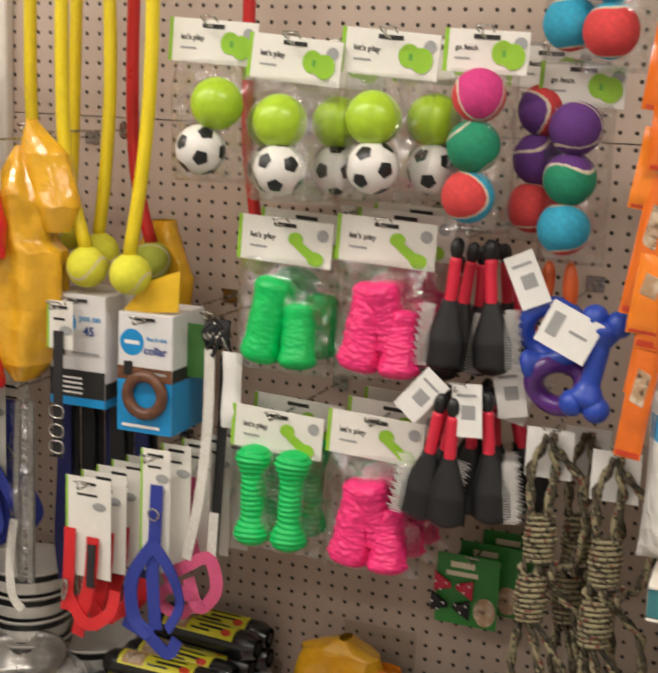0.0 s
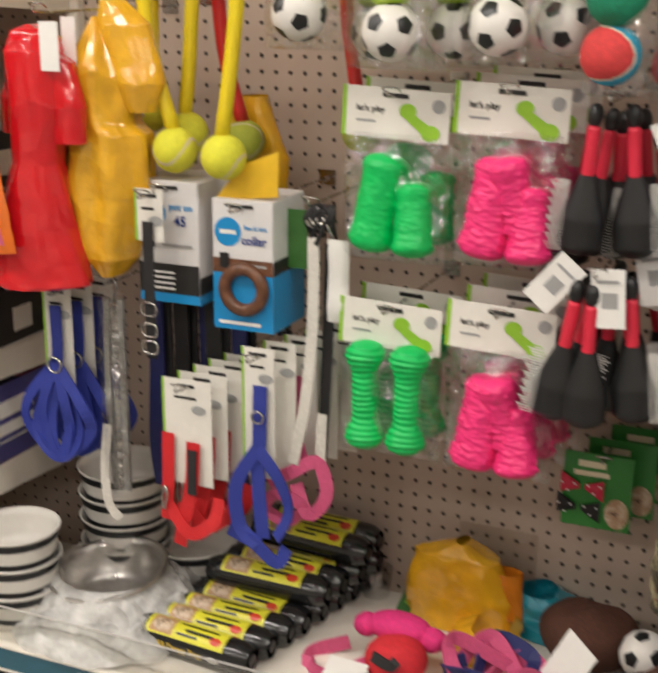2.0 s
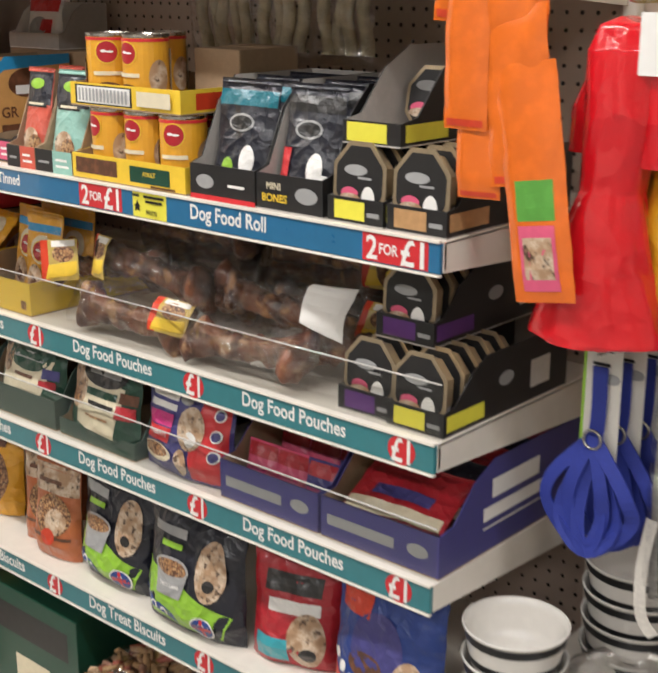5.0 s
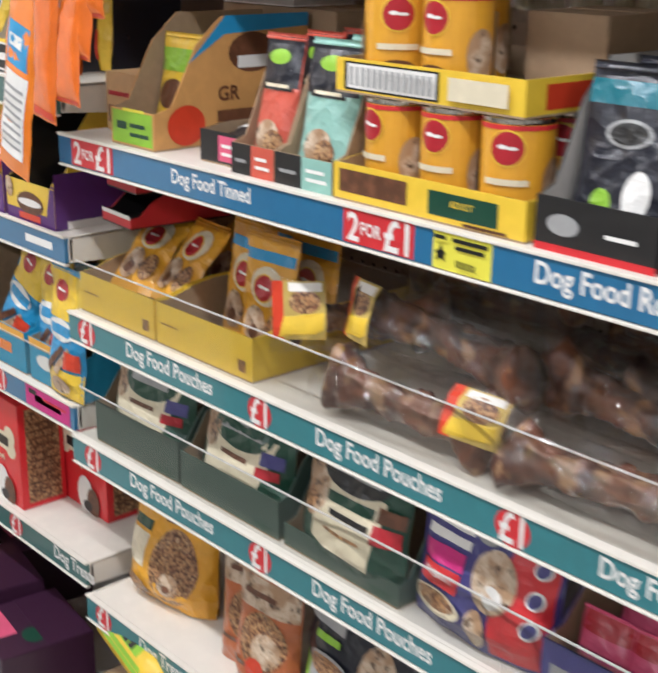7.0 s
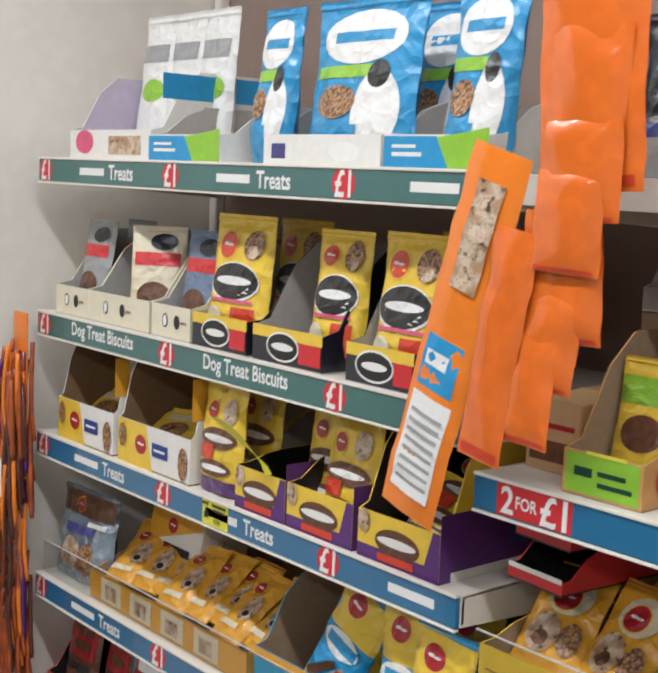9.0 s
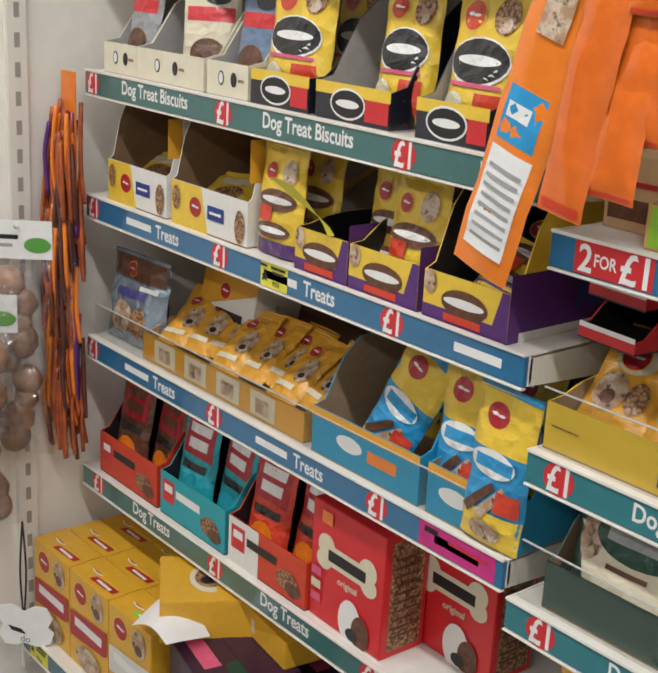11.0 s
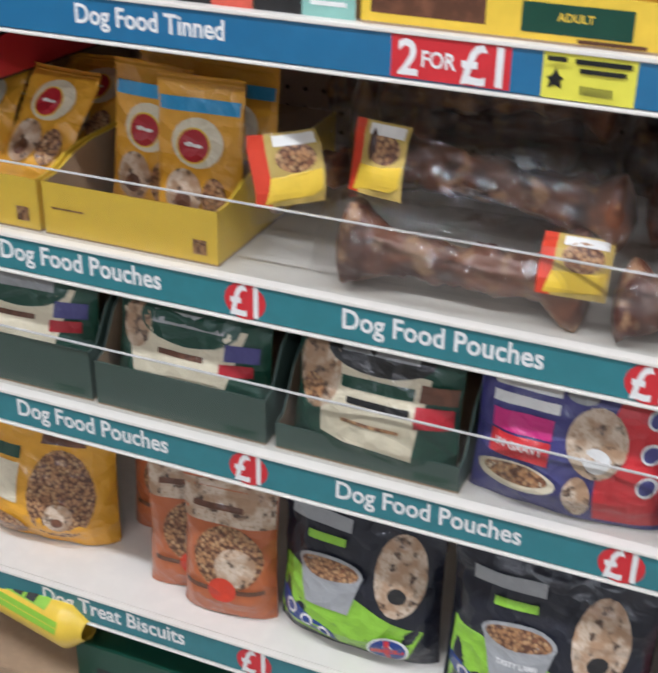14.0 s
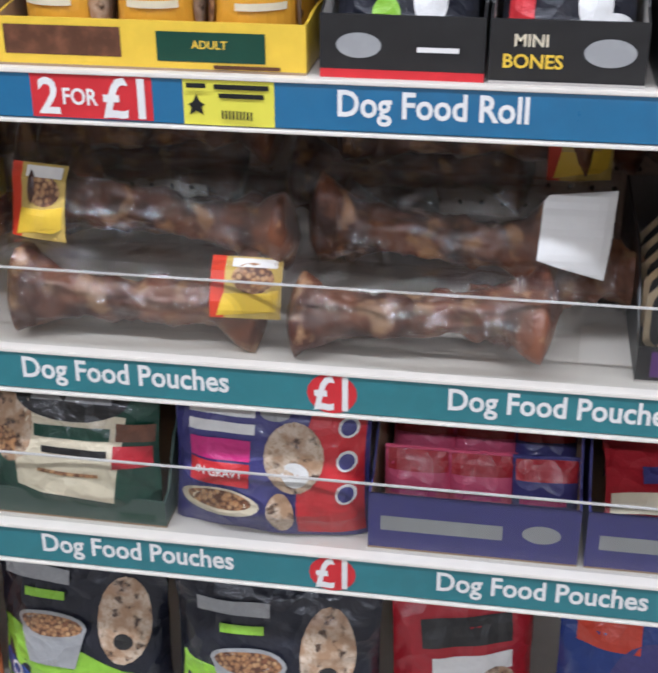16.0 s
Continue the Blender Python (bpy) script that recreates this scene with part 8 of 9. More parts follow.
def rope_toy(x, y, top, bottom, label):
    """Doubled cords with two wound knots and loose loops between and below them."""
    root = thing("rope_toy", pose(x, y, top), label, "dog toy", "rope toys")
    L = bottom - top
    rr = random.Random(int(x * 1000))
    for k in range(2):
        x0 = -0.034 + 0.034 * k
        twisted(root, [(-0.012 + 0.004 * k, 0, -0.01), (x0, 0.004 * (k % 2), L * 0.14), (x0 * 0.6 - 0.008, -0.004, L * 0.30)], 0.0068, 2)
    twisted(root, [(0.0, 0, -0.03), (0.034, 0.01, L * 0.16), (0.046, 0.012, L * 0.34), (0.030, 0.008, L * 0.46), (-0.004, 0.0, L * 0.48)], 0.0068, 3)
    for k in range(3):
        twisted(root, [(-0.028 + 0.018 * k, -0.004, L * 0.44), (-0.034 + 0.022 * k, -0.010, L * 0.475), (-0.030 + 0.018 * k, -0.004, L * 0.51)], 0.0062, 1)
    for z0, z1, cx, rad in ((0.30, 0.445, -0.014, 0.0215), (0.51, 0.655, -0.020, 0.0225)):
        lathe("knot_core", lambda b: (rad * 0.88, L * (z0 + (z1 - z0) * b)), ROPE_D, root, pose(cx, 0, 0), squash=0.8)
        for i in range(9):
            zz = L * (z0 + (z1 - z0) * i / 8)
            q = rad * (1 - 0.18 * abs(i - 4) / 4) * rr.uniform(0.94, 1.05)
            tube("knot_coil", [(cx + q * math.cos(6.2832 * j / 9), 0.8 * q * math.sin(6.2832 * j / 9), zz + 0.003 * math.cos(6.2832 * j / 9 + 0.6)) for j in range(9)], 0.0031, ROPE, root, closed=True)
    for k in range(3):
        x1 = -0.036 + 0.030 * k + rr.uniform(-0.006, 0.006)
        twisted(root, [(-0.030 + 0.008 * k, -0.004, L * 0.64), (x1, -0.008 * (k % 2), L * 0.80), (x1 * 1.2 + 0.012, 0.0, L * (0.94 + 0.02 * k)), (x1 + 0.020, 0.004, L * 0.98)], 0.0068, 3)
    twisted(root, [(0.0, 0.01, L * 0.52), (0.040, 0.014, L * 0.62), (0.050, 0.014, L * 0.80), (0.034, 0.010, L * 0.96)], 0.0068, 3)
    block("price_tag", -0.045, 0.02, 0.012, 0.0132, -0.075, -0.005, WHITE, root)
    return root


rope_toy(2.412, -0.30, 1.165, 0.740, "green and brown camouflage rope toy with two knots")
rope_toy(2.450, -0.21, 1.150, 0.70, "camouflage rope toy hanging behind another")
rope_toy(2.505, -0.315, 1.150, 0.730, "green and brown camouflage rope toy with two knots")
hook(2.405, 1.160, -0.31)
hook(2.495, 1.150, -0.32)
# bow cards
for k in range(3):
    root = thing("bow_card", pose(2.255 + 0.028 * k, -0.105 + 0.035 * k, 0.886 + 0.012 * k), "green card with red and black spotted dog bows", "dog bows", "bow cards")
    bm = bmesh.new()
    boxed(bm, -0.052, 0.05, -0.001, 0.001, -0.118, 0, 0, 0.0004)
    card = part("backing_card", bm, paint("grass_card", (0.03, 0.20, 0.025), 0.45, 0.12), root)
    prints("printed_card", [("r", -0.03, -0.022, 0.01, -0.012, CREAM), ("r", -0.036, -0.036, 0.016, -0.028, CREAM), ("e", 0.03, -0.09, 0.018, 0.024, FAWN)], flat(-0.001), card)
    if k == 0:
        for cx, cz, mat in ((-0.022, -0.052, paint("red_ribbon", (0.55, 0.02, 0.06), 0.5)), (-0.026, -0.086, BLACKWEB)):
            for s in (-1, 1):
                grid_mesh("bow_loop", lambda a, b: (cx + s * (0.004 + 0.028 * b), -0.006 - 0.006 * math.sin(3.1416 * b) * math.sin(6.2832 * a), cz + s * -0.004 * b + (0.004 + 0.013 * b) * math.cos(6.2832 * a)), 12, 8, mat, root, True)
                prints("spots", [("e", cx + s * (0.010 + 0.009 * i), cz + 0.006 * (-1) ** i, 0.0018, 0.0018, WHITE) for i in range(3)], flat(-0.0135), root)
hook(2.265, 0.885, -0.12)

# ---- things on the pegboard bay's shelf ----
CZ = 0.5442
ENAMEL = paint("white_enamel", (0.76, 0.73, 0.68), 0.22, 0.04, coat=0.5)


def dog_bowl(x, y, z, r, label="white enamel dog bowl with black bands"):
    root = thing("dog_bowl", pose(x, y, z), label, "dog bowl", "stacked dog bowls")
    h = 0.062
    pr = [(0.0, 0.004), (0.80, 0.004), (0.80, 0.0), (0.84, 0.0), (1.0, h), (1.03, h + 0.001), (1.03, h + 0.004), (0.99, h + 0.004), (0.80, 0.012), (0.0, 0.010)]
    rows = []
    for (a0, b0), (a1, b1) in zip(pr, pr[1:]):
        rows += [(a0 + (a1 - a0) * t / 4, b0 + (b1 - b0) * t / 4) for t in range(4)]
    rows.append(pr[-1])
    n = len(rows) - 1
    grid_mesh("bowl", lambda a, b: (r * rows[round(b * n)][0] * math.cos(6.2832 * a), r * rows[round(b * n)][0] * math.sin(6.2832 * a), rows[round(b * n)][1]), 40, n, ENAMEL, root, True)
    for zz, hh in ((0.015, 0.010), (h - 0.014, 0.012)):
        grid_mesh("black_band", lambda a, b: (r * (0.845 + 0.16 * (zz + hh * b) / h + 0.004) * math.cos(6.2832 * a), r * (0.845 + 0.16 * (zz + hh * b) / h + 0.004) * math.sin(6.2832 * a), zz + hh * b), 40, 2, BLACK, root, True)


for k in range(3):
    dog_bowl(1.378, -0.348, CZ + 0.048 * k, 0.070)
for k in range(4):
    dog_bowl(1.448, -0.135, CZ + 0.045 * k, 0.078)
dog_bowl(1.56, -0.10, CZ, 0.08, "dark food bowl behind the steel bowl")
# steel bowl in crumpled wrap
root = thing("steel_bowl", pose(1.510, -0.272, CZ), "shiny steel dog bowl in crumpled milky wrap", "dog bowl")
SS = paint("brushed_steel", (0.62, 0.60, 0.57), 0.30, 0.12, metal=1.0)
pr = [(0.0, 0.0), (0.062, 0.0), (0.072, 0.006), (0.092, 0.062), (0.098, 0.066), (0.098, 0.070), (0.092, 0.070), (0.078, 0.03), (0.066, 0.010), (0.0, 0.006)]
n = (len(pr) - 1) * 3
def bowl_at(b):
    f = b * (len(pr) - 1)
    i = min(int(f), len(pr) - 2)
    return pr[i][0] + (pr[i + 1][0] - pr[i][0]) * (f - i), pr[i][1] + (pr[i + 1][1] - pr[i][1]) * (f - i)


tl = pose(0, 0, 0.012, 7, -4)
grid_mesh("bowl", lambda a, b: tuple(tl @ Vector((bowl_at(b)[0] * math.cos(6.2832 * a), bowl_at(b)[0] * math.sin(6.2832 * a), bowl_at(b)[1]))), 48, n, SS, root, True)
WRAP, nodes, links, p = shader("milky_wrap", 0.28)
p.inputs["Base Color"].default_value = (0.80, 0.79, 0.77, 1)
tips = nodes.new("ShaderNodeMapRange")
links.new(noise_of(nodes, links, 26.0, 5.0), tips.inputs[0])
tips.inputs[1].default_value, tips.inputs[2].default_value, tips.inputs[3].default_value, tips.inputs[4].default_value = 0.3, 0.7, 0.25, 0.75
links.new(tips.outputs[0], p.inputs["Alpha"])
bump = nodes.new("ShaderNodeBump")
bump.inputs["Strength"].default_value, bump.inputs["Distance"].default_value = 0.9, 0.006
links.new(noise_of(nodes, links, 60.0, 4.0), bump.inputs["Height"])
links.new(bump.outputs[0], p.inputs["Normal"])


def skirt(s):
    """Ruffled film gathered round the bowl, low at its outer edge."""
    def fn(a, b):
        w = 6.2832 * a
        ring = Vector((math.cos(w), math.sin(w), 0))
        far = 0.150 + 0.035 * noise.noise(ring * 2.2 + Vector((s, 0, 3))) + 0.03 * max(0.0, math.cos(w - 5.2))
        rad = (0.088 if s == 0 else 0.095) + (far - 0.088) * b
        z = (0.076 if s == 0 else 0.066) * (1 - b) ** 0.8 + 0.004
        z += (0.022 * math.sin(3.1416 * min(1, b * 1.1 + 0.05))) * noise.noise(Vector((ring.x * 5, ring.y * 5, b * 4 + s * 7))) + 0.010 * b * abs(noise.noise(Vector((ring.x * 14, ring.y * 14, b * 9 + s))))
        return (rad * ring.x, rad * ring.y, max(0.002, z))
    return fn


for s in range(2):
    grid_mesh("clear_wrap", skirt(s), 90, 22, WRAP, root, True)
grid_mesh("film_cover", lambda a, b: (0.094 * b * math.cos(6.2832 * a), 0.094 * b * math.sin(6.2832 * a), 0.062 + 0.024 * b * b + 0.005 * noise.noise(Vector((b * 4 * math.cos(6.2832 * a), b * 4 * math.sin(6.2832 * a), 2)))), 40, 14, FILM, root, True)
# rolls of bags
ROLLY = paint("roll_label_yellow", (0.70, 0.66, 0.03), 0.35, 0.08)
GLOSSBLACK = paint("glossy_black_film", (0.012, 0.012, 0.013), 0.2, 0.2, 60, 0.3, 60, coat=0.4)
for k in range(14):
    y = -0.345 + 0.0435 * k if k < 8 else -0.190 + 0.045 * (k - 8) if k < 12 else -0.105 + 0.045 * (k - 12)
    x = 1.700 + 0.010 * k if k < 8 else 1.752 + 0.012 * (k - 8) if k < 12 else 1.79
    tier = 0.0 if k < 8 else 0.042 if k < 12 else 0.084
    root = thing("bag_roll", pose(x, y, CZ + 0.0262 + tier, 0, 0, -5 + 2 * (k % 3)), "black roll of dog waste bags with a yellow label", "bag roll", "bag rolls")
    grid_mesh("roll", lambda a, b: ((b - 0.5) * 0.215, 0.026 * (1 - max(0, abs(2 * b - 1) - 0.85) * 2.2) * math.cos(6.2832 * a), 0.026 * (1 - max(0, abs(2 * b - 1) - 0.85) * 2.2) * math.sin(6.2832 * a)), 32, 16, GLOSSBLACK, root, True)
    for s in (-1, 1):
        lathe("end_hole", lambda b: (0.009 * (1 - b) + 0.001, 0.0005), SOFTBLACK, root, pose(s * 0.1077, 0, 0, 0, 90 * s))
    cyl = lambda u, v, o: (u, -(0.0268 + o) * math.cos(v / 0.026 + 0.35), (0.0268 + o) * math.sin(v / 0.026 + 0.35))  # noqa: E731
    prints("paper_label", [("r", -0.075, 0.004, 0.068, 0.040, ROLLY), ("r", -0.068, 0.007, -0.026, 0.037, PLAINTAN), ("e", -0.047, 0.021, 0.018, 0.012, FAWN), ("r", -0.018, 0.029, 0.05, 0.0325, BLACK), ("r", -0.018, 0.011, 0.02, 0.0145, BLACK), ("r", -0.004, 0.018, 0.046, 0.0225, SOFTBLACK), ("e", 0.052, 0.016, 0.010, 0.006, SCARLET), ("r", -0.078, 0.042, 0.07, 0.0445, WHITE)], cyl, root, step=0.006)
    if k == 0:
        prints("roll_lettering", [("t", "50 Doggy Bags", -0.008, -0.012, 0.082, LEMON), ("e", 0.052, -0.012, 0.012, 0.005, WHITE)], lambda u, v, o: (u, -(0.0262 + o) * math.cos(v / 0.026 + 0.35), (0.0262 + o) * math.sin(v / 0.026 + 0.35)), root, step=0.006)
# loose toys and coats
root = thing("dog_raincoat", pose(2.045, -0.080, CZ), "amber yellow folded dog raincoat standing on the shelf", "dog coat")
draped("coat_body", root, YVINYL, lambda b: lerp(b, [(0, 0.085, 0.0, 0.0), (0.4, 0.090, 0.06, 0.0), (0.8, 0.070, 0.125, -0.004), (1.0, 0.01, 0.15, 0.0)]), 0.035, 3, 9.0)
draped("hood", root, YVINYL, lambda b: lerp(b, [(0, 0.05, 0.0, 0.05), (0.6, 0.055, 0.028, 0.06), (1.0, 0.03, 0.045, 0.07)]), 0.07, 4, 3.0, pose(0, -0.05, 0))
draped("pocket", root, paint("orange_vinyl", (0.62, 0.20, 0.008), 0.22, 0.12, coat=0.5), lambda b: lerp(b, [(0, 0.03, 0.03, 0.075), (1.0, 0.032, 0.11, 0.07)]), 0.02, 2, 3.0)
block("clear_wrap_card", -0.02, 0.11, 0.045, 0.046, 0.02, 0.16, CLEAR, root)
root = thing("harness_toy", pose(1.995, -0.265, CZ), "pink and red soft dog harness with a white tag", "dog harness")
PLUSHR, PLUSHP = felt("red_plush", 0.60, 0.02, 0.03), felt("pink_plush", 0.70, 0.03, 0.20)
for nm, mat, c, rr in (("padded_body", PLUSHR, (0.012, -0.01, 0.035), (0.048, 0.045, 0.036)), ("padded_top", PLUSHP, (0.0, 0.035, 0.062), (0.052, 0.03, 0.022)), ("ear_pad", PLUSHP, (-0.050, 0.03, 0.058), (0.022, 0.02, 0.018)), ("ear_pad", PLUSHP, (0.055, 0.03, 0.055), (0.022, 0.02, 0.018))):
    grid_mesh(nm, lambda a, b: tuple(Vector(c) + Vector((rr[0] * math.sin(math.pi * b) * math.cos(6.2832 * a), rr[1] * math.sin(math.pi * b) * math.sin(6.2832 * a), rr[2] * math.cos(math.pi * b) * (1 + 0.1 * noise.noise(Vector((a * 6, b * 6, rr[0] * 99)))))) ), 20, 14, mat, root, True)
strap(root, [(-0.01, -0.052, 0.058), (0.02, -0.058, 0.052), (0.028, -0.052, 0.06)], 0.016, BLACKWEB, "black_patch", 0.004)
strap(root, [(-0.02, -0.02, 0.03), (-0.07, -0.05, 0.01), (-0.11, -0.045, 0.006), (-0.13, 0.0, 0.006), (-0.08, 0.03, 0.02)], 0.022, PINKWEB, "strap", 0.004, 0.7)
strap(root, [(-0.01, -0.05, 0.008), (-0.06, -0.085, 0.012), (-0.10, -0.07, 0.004), (-0.05, -0.06, 0.02)], 0.022, PINKWEB, "strap", 0.004, 0.9)
bm = bmesh.new()
boxed(bm, -0.085, -0.025, -0.075, -0.035, 0.045, 0.0465)
part("paper_tag", bm, WHITE, root).rotation_euler = (0.25, 0.1, 0.1)
rg = random.Random(11)
root = thing("dog_harness", pose(2.155, -0.265, CZ), "tangled pink and navy dog harness on a white card", "dog harness")
for k in range(9):
    a = k * 0.9
    pts = [(0.05 * math.cos(a) + rg.uniform(-0.03, 0.03), 0.05 * math.sin(a) - 0.01, 0.012 + 0.012 * (k % 4)), (0.075 * math.cos(a + 0.9), 0.05 * math.sin(a + 0.9), 0.045 + 0.014 * (k % 3)), (0.06 * math.cos(a + 1.9), 0.06 * math.sin(a + 1.9), 0.03 + 0.012 * (k % 4)), (0.03 * math.cos(a + 3), 0.04 * math.sin(a + 3), 0.014)]
    strap(root, pts, 0.022, PINKWEB if k % 4 != 3 else NAVYWEB, "strap", 0.004, 1.2)
bm = bmesh.new()
boxed(bm, -0.03, 0.03, 0.0, 0.0015, 0.0, 0.12)
crd = part("backing_card", bm, WHITE, root)
crd.matrix_local = pose(0.07, 0.0, 0.01, -18, 20, -35)
root = thing("dog_harness", pose(2.15, -0.355, CZ), "navy blue dog harness lying along the riser", "dog harness")
for k in range(6):
    strap(root, [(-0.12 + 0.05 * k, 0.0, 0.008 + 0.004 * (k % 3)), (-0.09 + 0.05 * k, -0.015, 0.032), (-0.06 + 0.05 * k, 0.012, 0.03), (-0.05 + 0.05 * k, 0.0, 0.008)], 0.022, NAVYWEB if k % 3 else BLUEWEB, "strap", 0.004, 1.0)
root = thing("leaflet", pose(1.965, -0.10, CZ + 0.002, -48, 0, -14), "small green card packet on the shelf", "card")
block("card", -0.03, 0.03, 0, 0.003, 0, 0.06, paint("leaf_card", (0.05, 0.16, 0.03), 0.45, 0.2), root)
prints("printed_panel", [("r", -0.02, 0.035, 0.015, 0.042, CREAM), ("r", -0.02, 0.02, 0.02, 0.026, LIME)], flat(0.0), root)
root = thing("plastic_cup", pose(1.885, -0.045, CZ), "small clear white plastic cup near the board", "cup")
lathe("cup", lambda b: (0.022 + 0.006 * b, 0.05 * b), clear_plastic("milky_plastic", (0.8, 0.8, 0.8), 0.25, 0.2, 0.002), root)
root = thing("dog_raincoat", pose(2.205, -0.05, CZ), "folded turquoise dog coat in clear wrap", "dog coat")
draped("coat_body", root, paint("turquoise_vinyl", (0.02, 0.27, 0.38), 0.25, 0.12, 30, 0.3, 30, coat=0.5), lambda b: lerp(b, [(0, 0.09, 0.0, 0.02), (0.5, 0.075, 0.04, 0.0), (1.0, 0.03, 0.075, -0.04)]), 0.045, 3, 2.0)
PLUSHB = paint("brown_plush", (0.085, 0.032, 0.018), 0.9, 0.35, 220, 1.0, 260)
for k, (x, y, sx, sy, sz) in enumerate(((2.262, -0.13, 0.075, 0.06, 0.055), (2.44, -0.31, 0.125, 0.085, 0.06), (2.40, -0.22, 0.07, 0.06, 0.04))):
    root = thing("soft_toy", pose(x, y, CZ), "dark brown plush dog toy lying on the shelf", "dog toy", "brown plush toys")
    grid_mesh("plush_body", lambda a, b: ((sx * (1 + 0.12 * math.sin(3 * 6.2832 * a + k)) * math.sin(math.pi * b) * math.cos(6.2832 * a)), sy * math.sin(math.pi * b) * math.sin(6.2832 * a), sz + sz * math.cos(math.pi * b) * (1 + 0.2 * noise.noise(Vector((a * 7, b * 5, k))))), 40, 24, PLUSHB, root, True)
    if k == 1:
        for s in (-1, 1):
            grid_mesh("plush_limb", lambda a, b: (s * 0.11 + 0.04 * math.sin(math.pi * b) * math.cos(6.2832 * a), 0.03 + 0.04 * math.sin(math.pi * b) * math.sin(6.2832 * a), 0.04 + 0.04 * math.cos(math.pi * b)), 18, 12, PLUSHB, root, True)
root = thing("football_toy", pose(2.352, -0.175, CZ + 0.0365 + 0.035), "small football dog toy on other toys", "dog toy")
ball("football", 0.0365, FOOT, "foot", root, pose(0, 0, 0, 20, 50, 10), 2)
root = thing("toy_pack", pose(2.425, -0.22, CZ + 0.060, -30, 6, 8), "white and lime toy card with a barcode", "dog toy")
block("card", -0.045, 0.045, 0, 0.002, 0, 0.075, GREYCARD, root)
prints("barcode", [("r", -0.038 + 0.006 * i, 0.02, -0.035 + 0.006 * i, 0.055, SOFTBLACK) for i in range(6)] + [("r", -0.045, 0.062, 0.045, 0.075, LIME)], flat(0.0), root)
root = thing("price_tag", pose(2.478, -0.255, CZ + 0.085, -55, 12, 28), "loose white paper tag among the toys", "tag", "swing tags")
block("paper", -0.03, 0.03, 0, 0.001, 0, 0.05, WHITE, root)
root = thing("rope_toy", pose(2.29, -0.265, CZ + 0.014), "short camouflage rope toy lying on the shelf", "dog toy", "rope toys")
twisted(root, [(-0.06, -0.03, 0.0), (-0.02, -0.01, 0.018), (0.02, 0.0, 0.028), (0.055, 0.03, 0.022)], 0.011, 5)
twisted(root, [(0.03, -0.03, 0.0), (0.05, 0.0, 0.03), (0.03, 0.03, 0.035)], 0.011, 4)
root = thing("dog_raincoat", pose(2.235, -0.20, CZ), "small amber folded coat under the toys", "dog coat")
draped("coat_body", root, YVINYL, lambda b: lerp(b, [(0, 0.045, 0.0, 0.0), (1.0, 0.03, 0.04, 0.01)]), 0.03, 3, 5.0)
for k in range(3):
    carton("treat_tub", pose(2.46 + 0.05 * (k % 2), -0.07 - 0.01 * k, CZ + 0.075 * (k // 2)), 0.075, 0.06, 0.072, paint("dark_teal_card", (0.01, 0.09, 0.11), 0.4, 0.1), [("e", 0, 0.03, 0.03, 0.02, LEMON)], "small teal and yellow tub behind the ropes", "tub", "teal tubs")
bag_strip(2.528, -0.375, 1.86, [(0.02, 0.0, 0.066, 0.16, 2, 3), (0.015, -0.10, 0.062, 0.14, 4, 0), (0.004, -0.17, 0.060, 0.10, 6, 3), (0.01, -0.22, 0.058, 0.12, 2, 1), (-0.002, -0.29, 0.055, 0.10, 8, 0), (0.004, -0.34, 0.042, 0.18, 8, 3), (0.020, -0.36, 0.038, 0.20, 6, 1), (0.000, -0.44, 0.040, 0.10, 6, 0), (0.008, -0.48, 0.038, 0.14, 7, 3), (0.000, -0.55, 0.034, 0.15, 6, 3)], "clip strip of orange treat bags beside the felt balls")

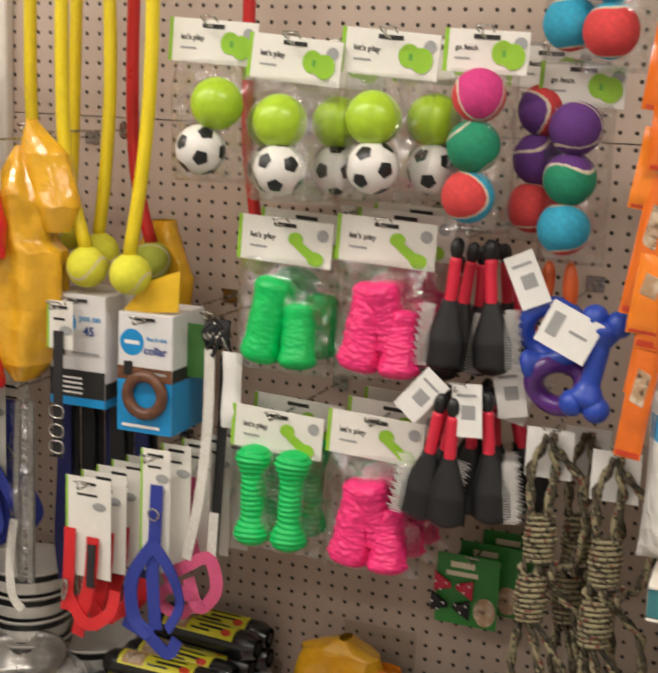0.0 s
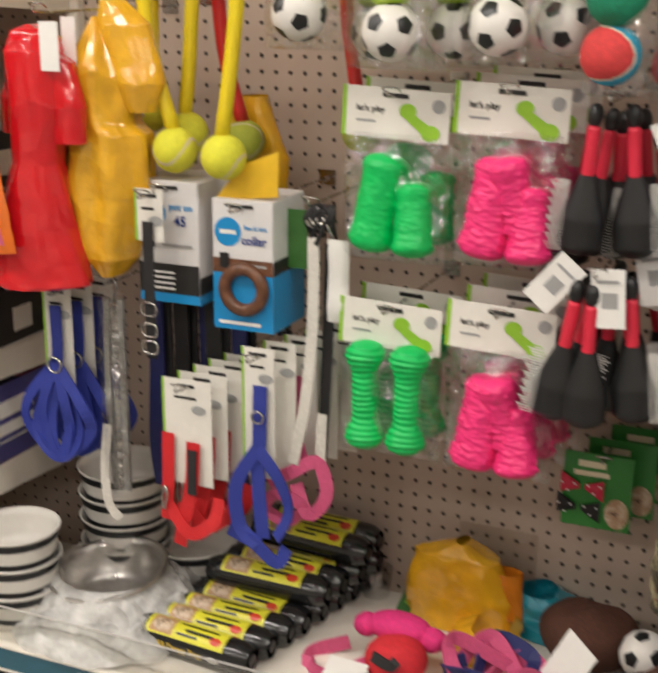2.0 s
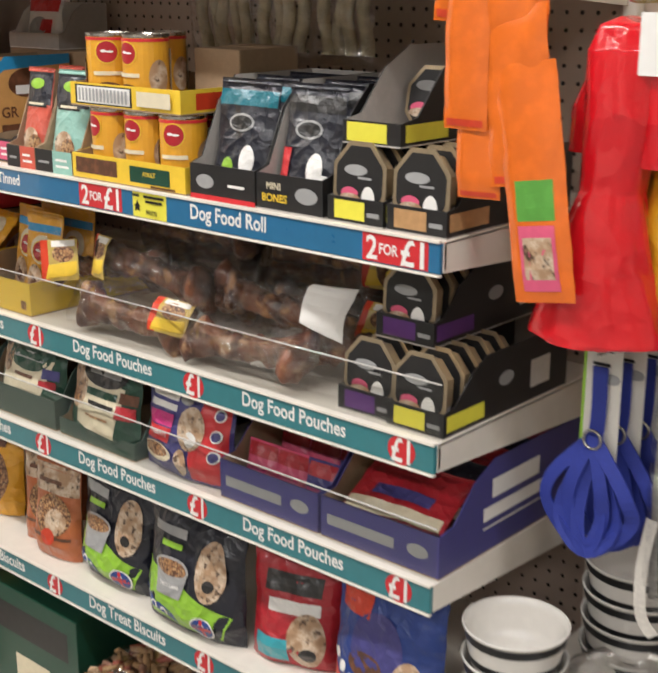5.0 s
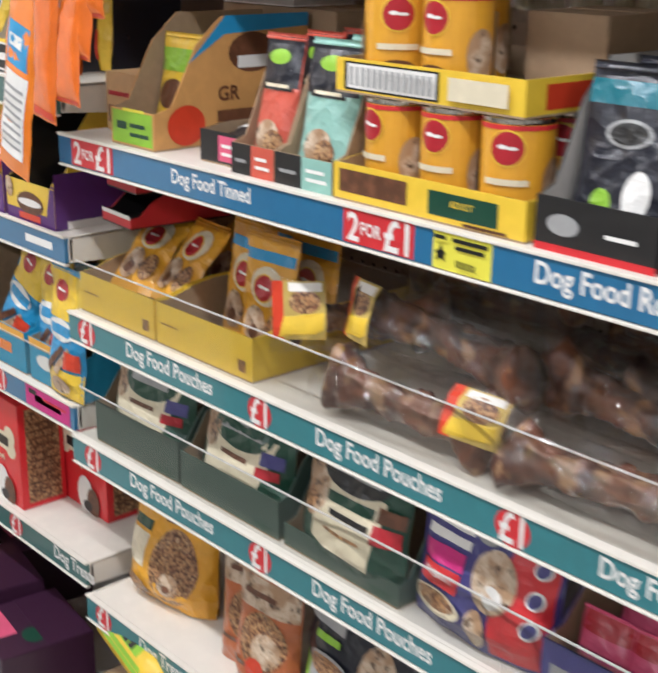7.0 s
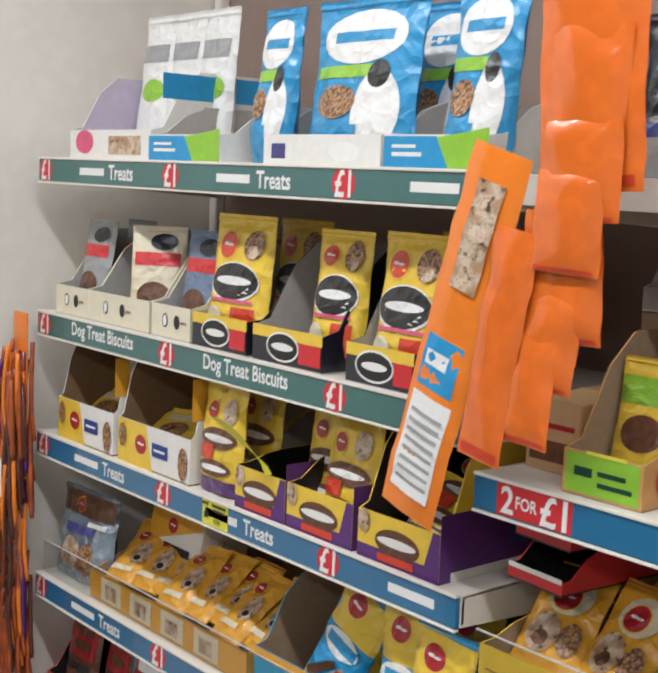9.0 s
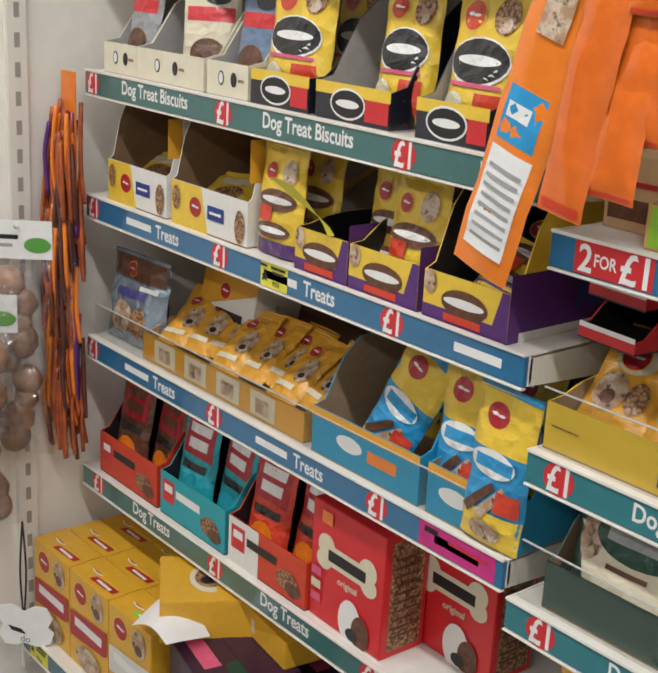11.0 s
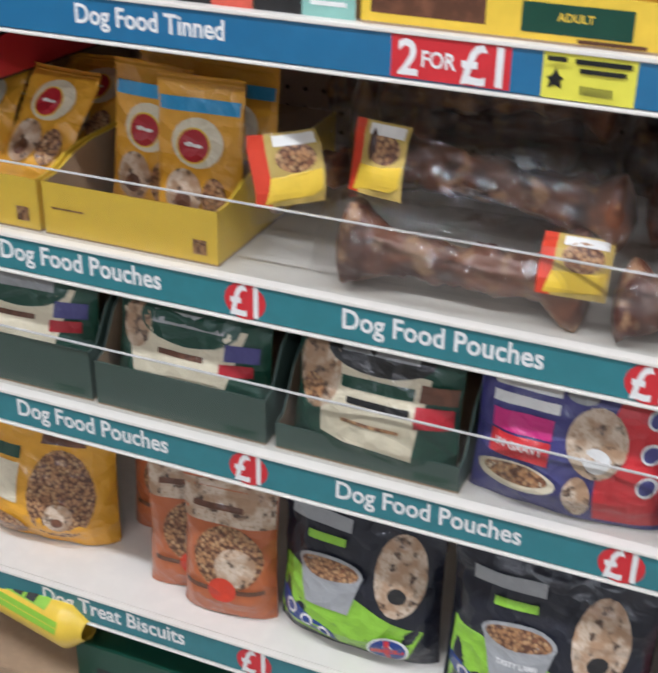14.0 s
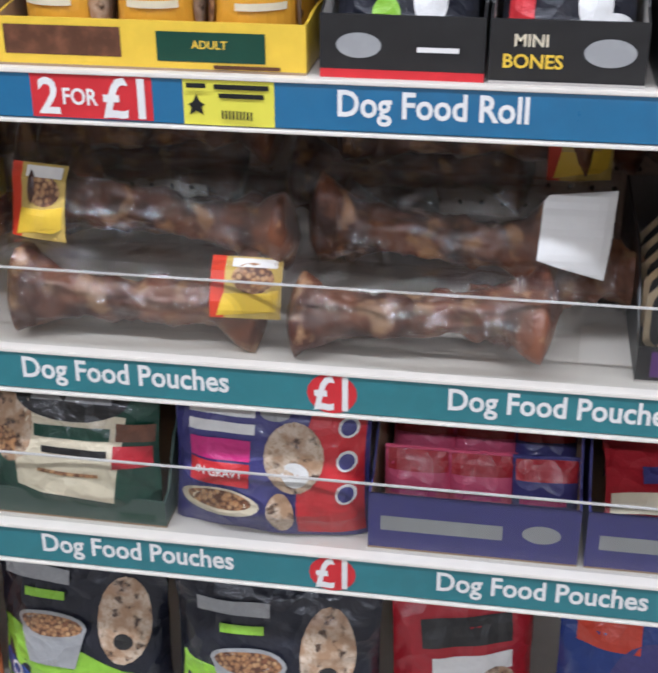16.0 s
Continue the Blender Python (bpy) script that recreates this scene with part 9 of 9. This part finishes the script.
# ---- under the pegboard shelf, and the next bay ----
shelf(1.314, 2.636, -0.50, 0.175, NAVY, [], "cream steel base shelf")
for k in range(5):
    for j in range(2):
        bag("pad_pack", pose(1.44 + 0.25 * k, -0.43, 0.1925 + 0.142 * j, -2), 0.235, 0.138, 0.10, paint("white_pack_film", (0.70, 0.70, 0.68), 0.25, 0.1, 30, 0.5, 40, coat=0.3), [("p", [(-0.02, 0.02), (0.03, 0.06), (0.06, 0.13), (0.045, 0.13), (0.0, 0.07), (-0.05, 0.03)], LIME), ("r", -0.09, 0.09, -0.03, 0.10, GREYP), ("r", 0.06, 0.03, 0.10, 0.06, SKY)], "white puppy pad pack with a green stripe", "pad pack", "puppy pad packs", stand=False, seed=k + 5 * j, crease=0.005)
setting(block("pegboard_panel", 2.645, 3.9, 0.0, 0.02, 0.1, 2.3, PEG), "beige pegboard back panel of the next bay", "pegboard")
shelf(2.560, 3.80, -0.445, 1.005, TEAL, [], "cream steel shelf of the next bay with a teal rail")
shelf(2.560, 3.80, -0.445, 0.60, TEAL, [], "cream steel shelf of the next bay with a teal rail")
shelf(2.560, 3.80, -0.445, 0.175, TEAL, [], "cream steel base shelf of the next bay")
TISSUE = paint("tissue_film", (0.78, 0.76, 0.73), 0.3, 0.05, 40, 0.3, 40, coat=0.3)
for k in range(3):
    for j in range(2):
        bag("tissue_pack", pose(2.650 + 0.245 * k, -0.345 + 0.01 * j, 1.0226 + 0.225 * j), 0.235, 0.222, 0.19, TISSUE, [("r", -0.115, 0.165, 0.115, 0.195, SKY), ("e", -0.075, 0.185, 0.020, 0.022, ROYAL), ("t", "4", -0.075, 0.185, 0.014, WHITE), ("r", -0.085, 0.112, 0.04, 0.145, MAGENTA), ("e", 0.02, 0.06, 0.04, 0.028, SKY), ("r", -0.01, 0.052, 0.05, 0.066, WHITE)], "white and blue pack of four tissue rolls", "tissue pack", "tissue packs", stand=False, seed=k + j, crease=0.004)
for k in range(5):
    root = thing("cleaner_tub", pose(2.655 + 0.15 * k, -0.36, 0.6174), "white cleaning tub with a blue label and red band", "tub", "cleaner tubs")
    lathe("tub", lambda b: (0.066 if b < 0.96 else 0.066 * math.sqrt(max(0, 1 - ((b - 0.96) / 0.04) ** 2)), 0.30 * b), ENAMEL, root)
    cyl = lambda u, v, o: ((0.0665 + o) * math.sin(u / 0.066), -(0.0665 + o) * math.cos(u / 0.066), v)  # noqa: E731
    prints("paper_label", [("r", -0.10, 0.03, 0.10, 0.20, paint("periwinkle_print", (0.25, 0.32, 0.62), 0.4)), ("r", -0.10, 0.20, 0.10, 0.208, RED), ("e", 0.0, 0.13, 0.04, 0.03, WHITE)], cyl, root, step=0.01)
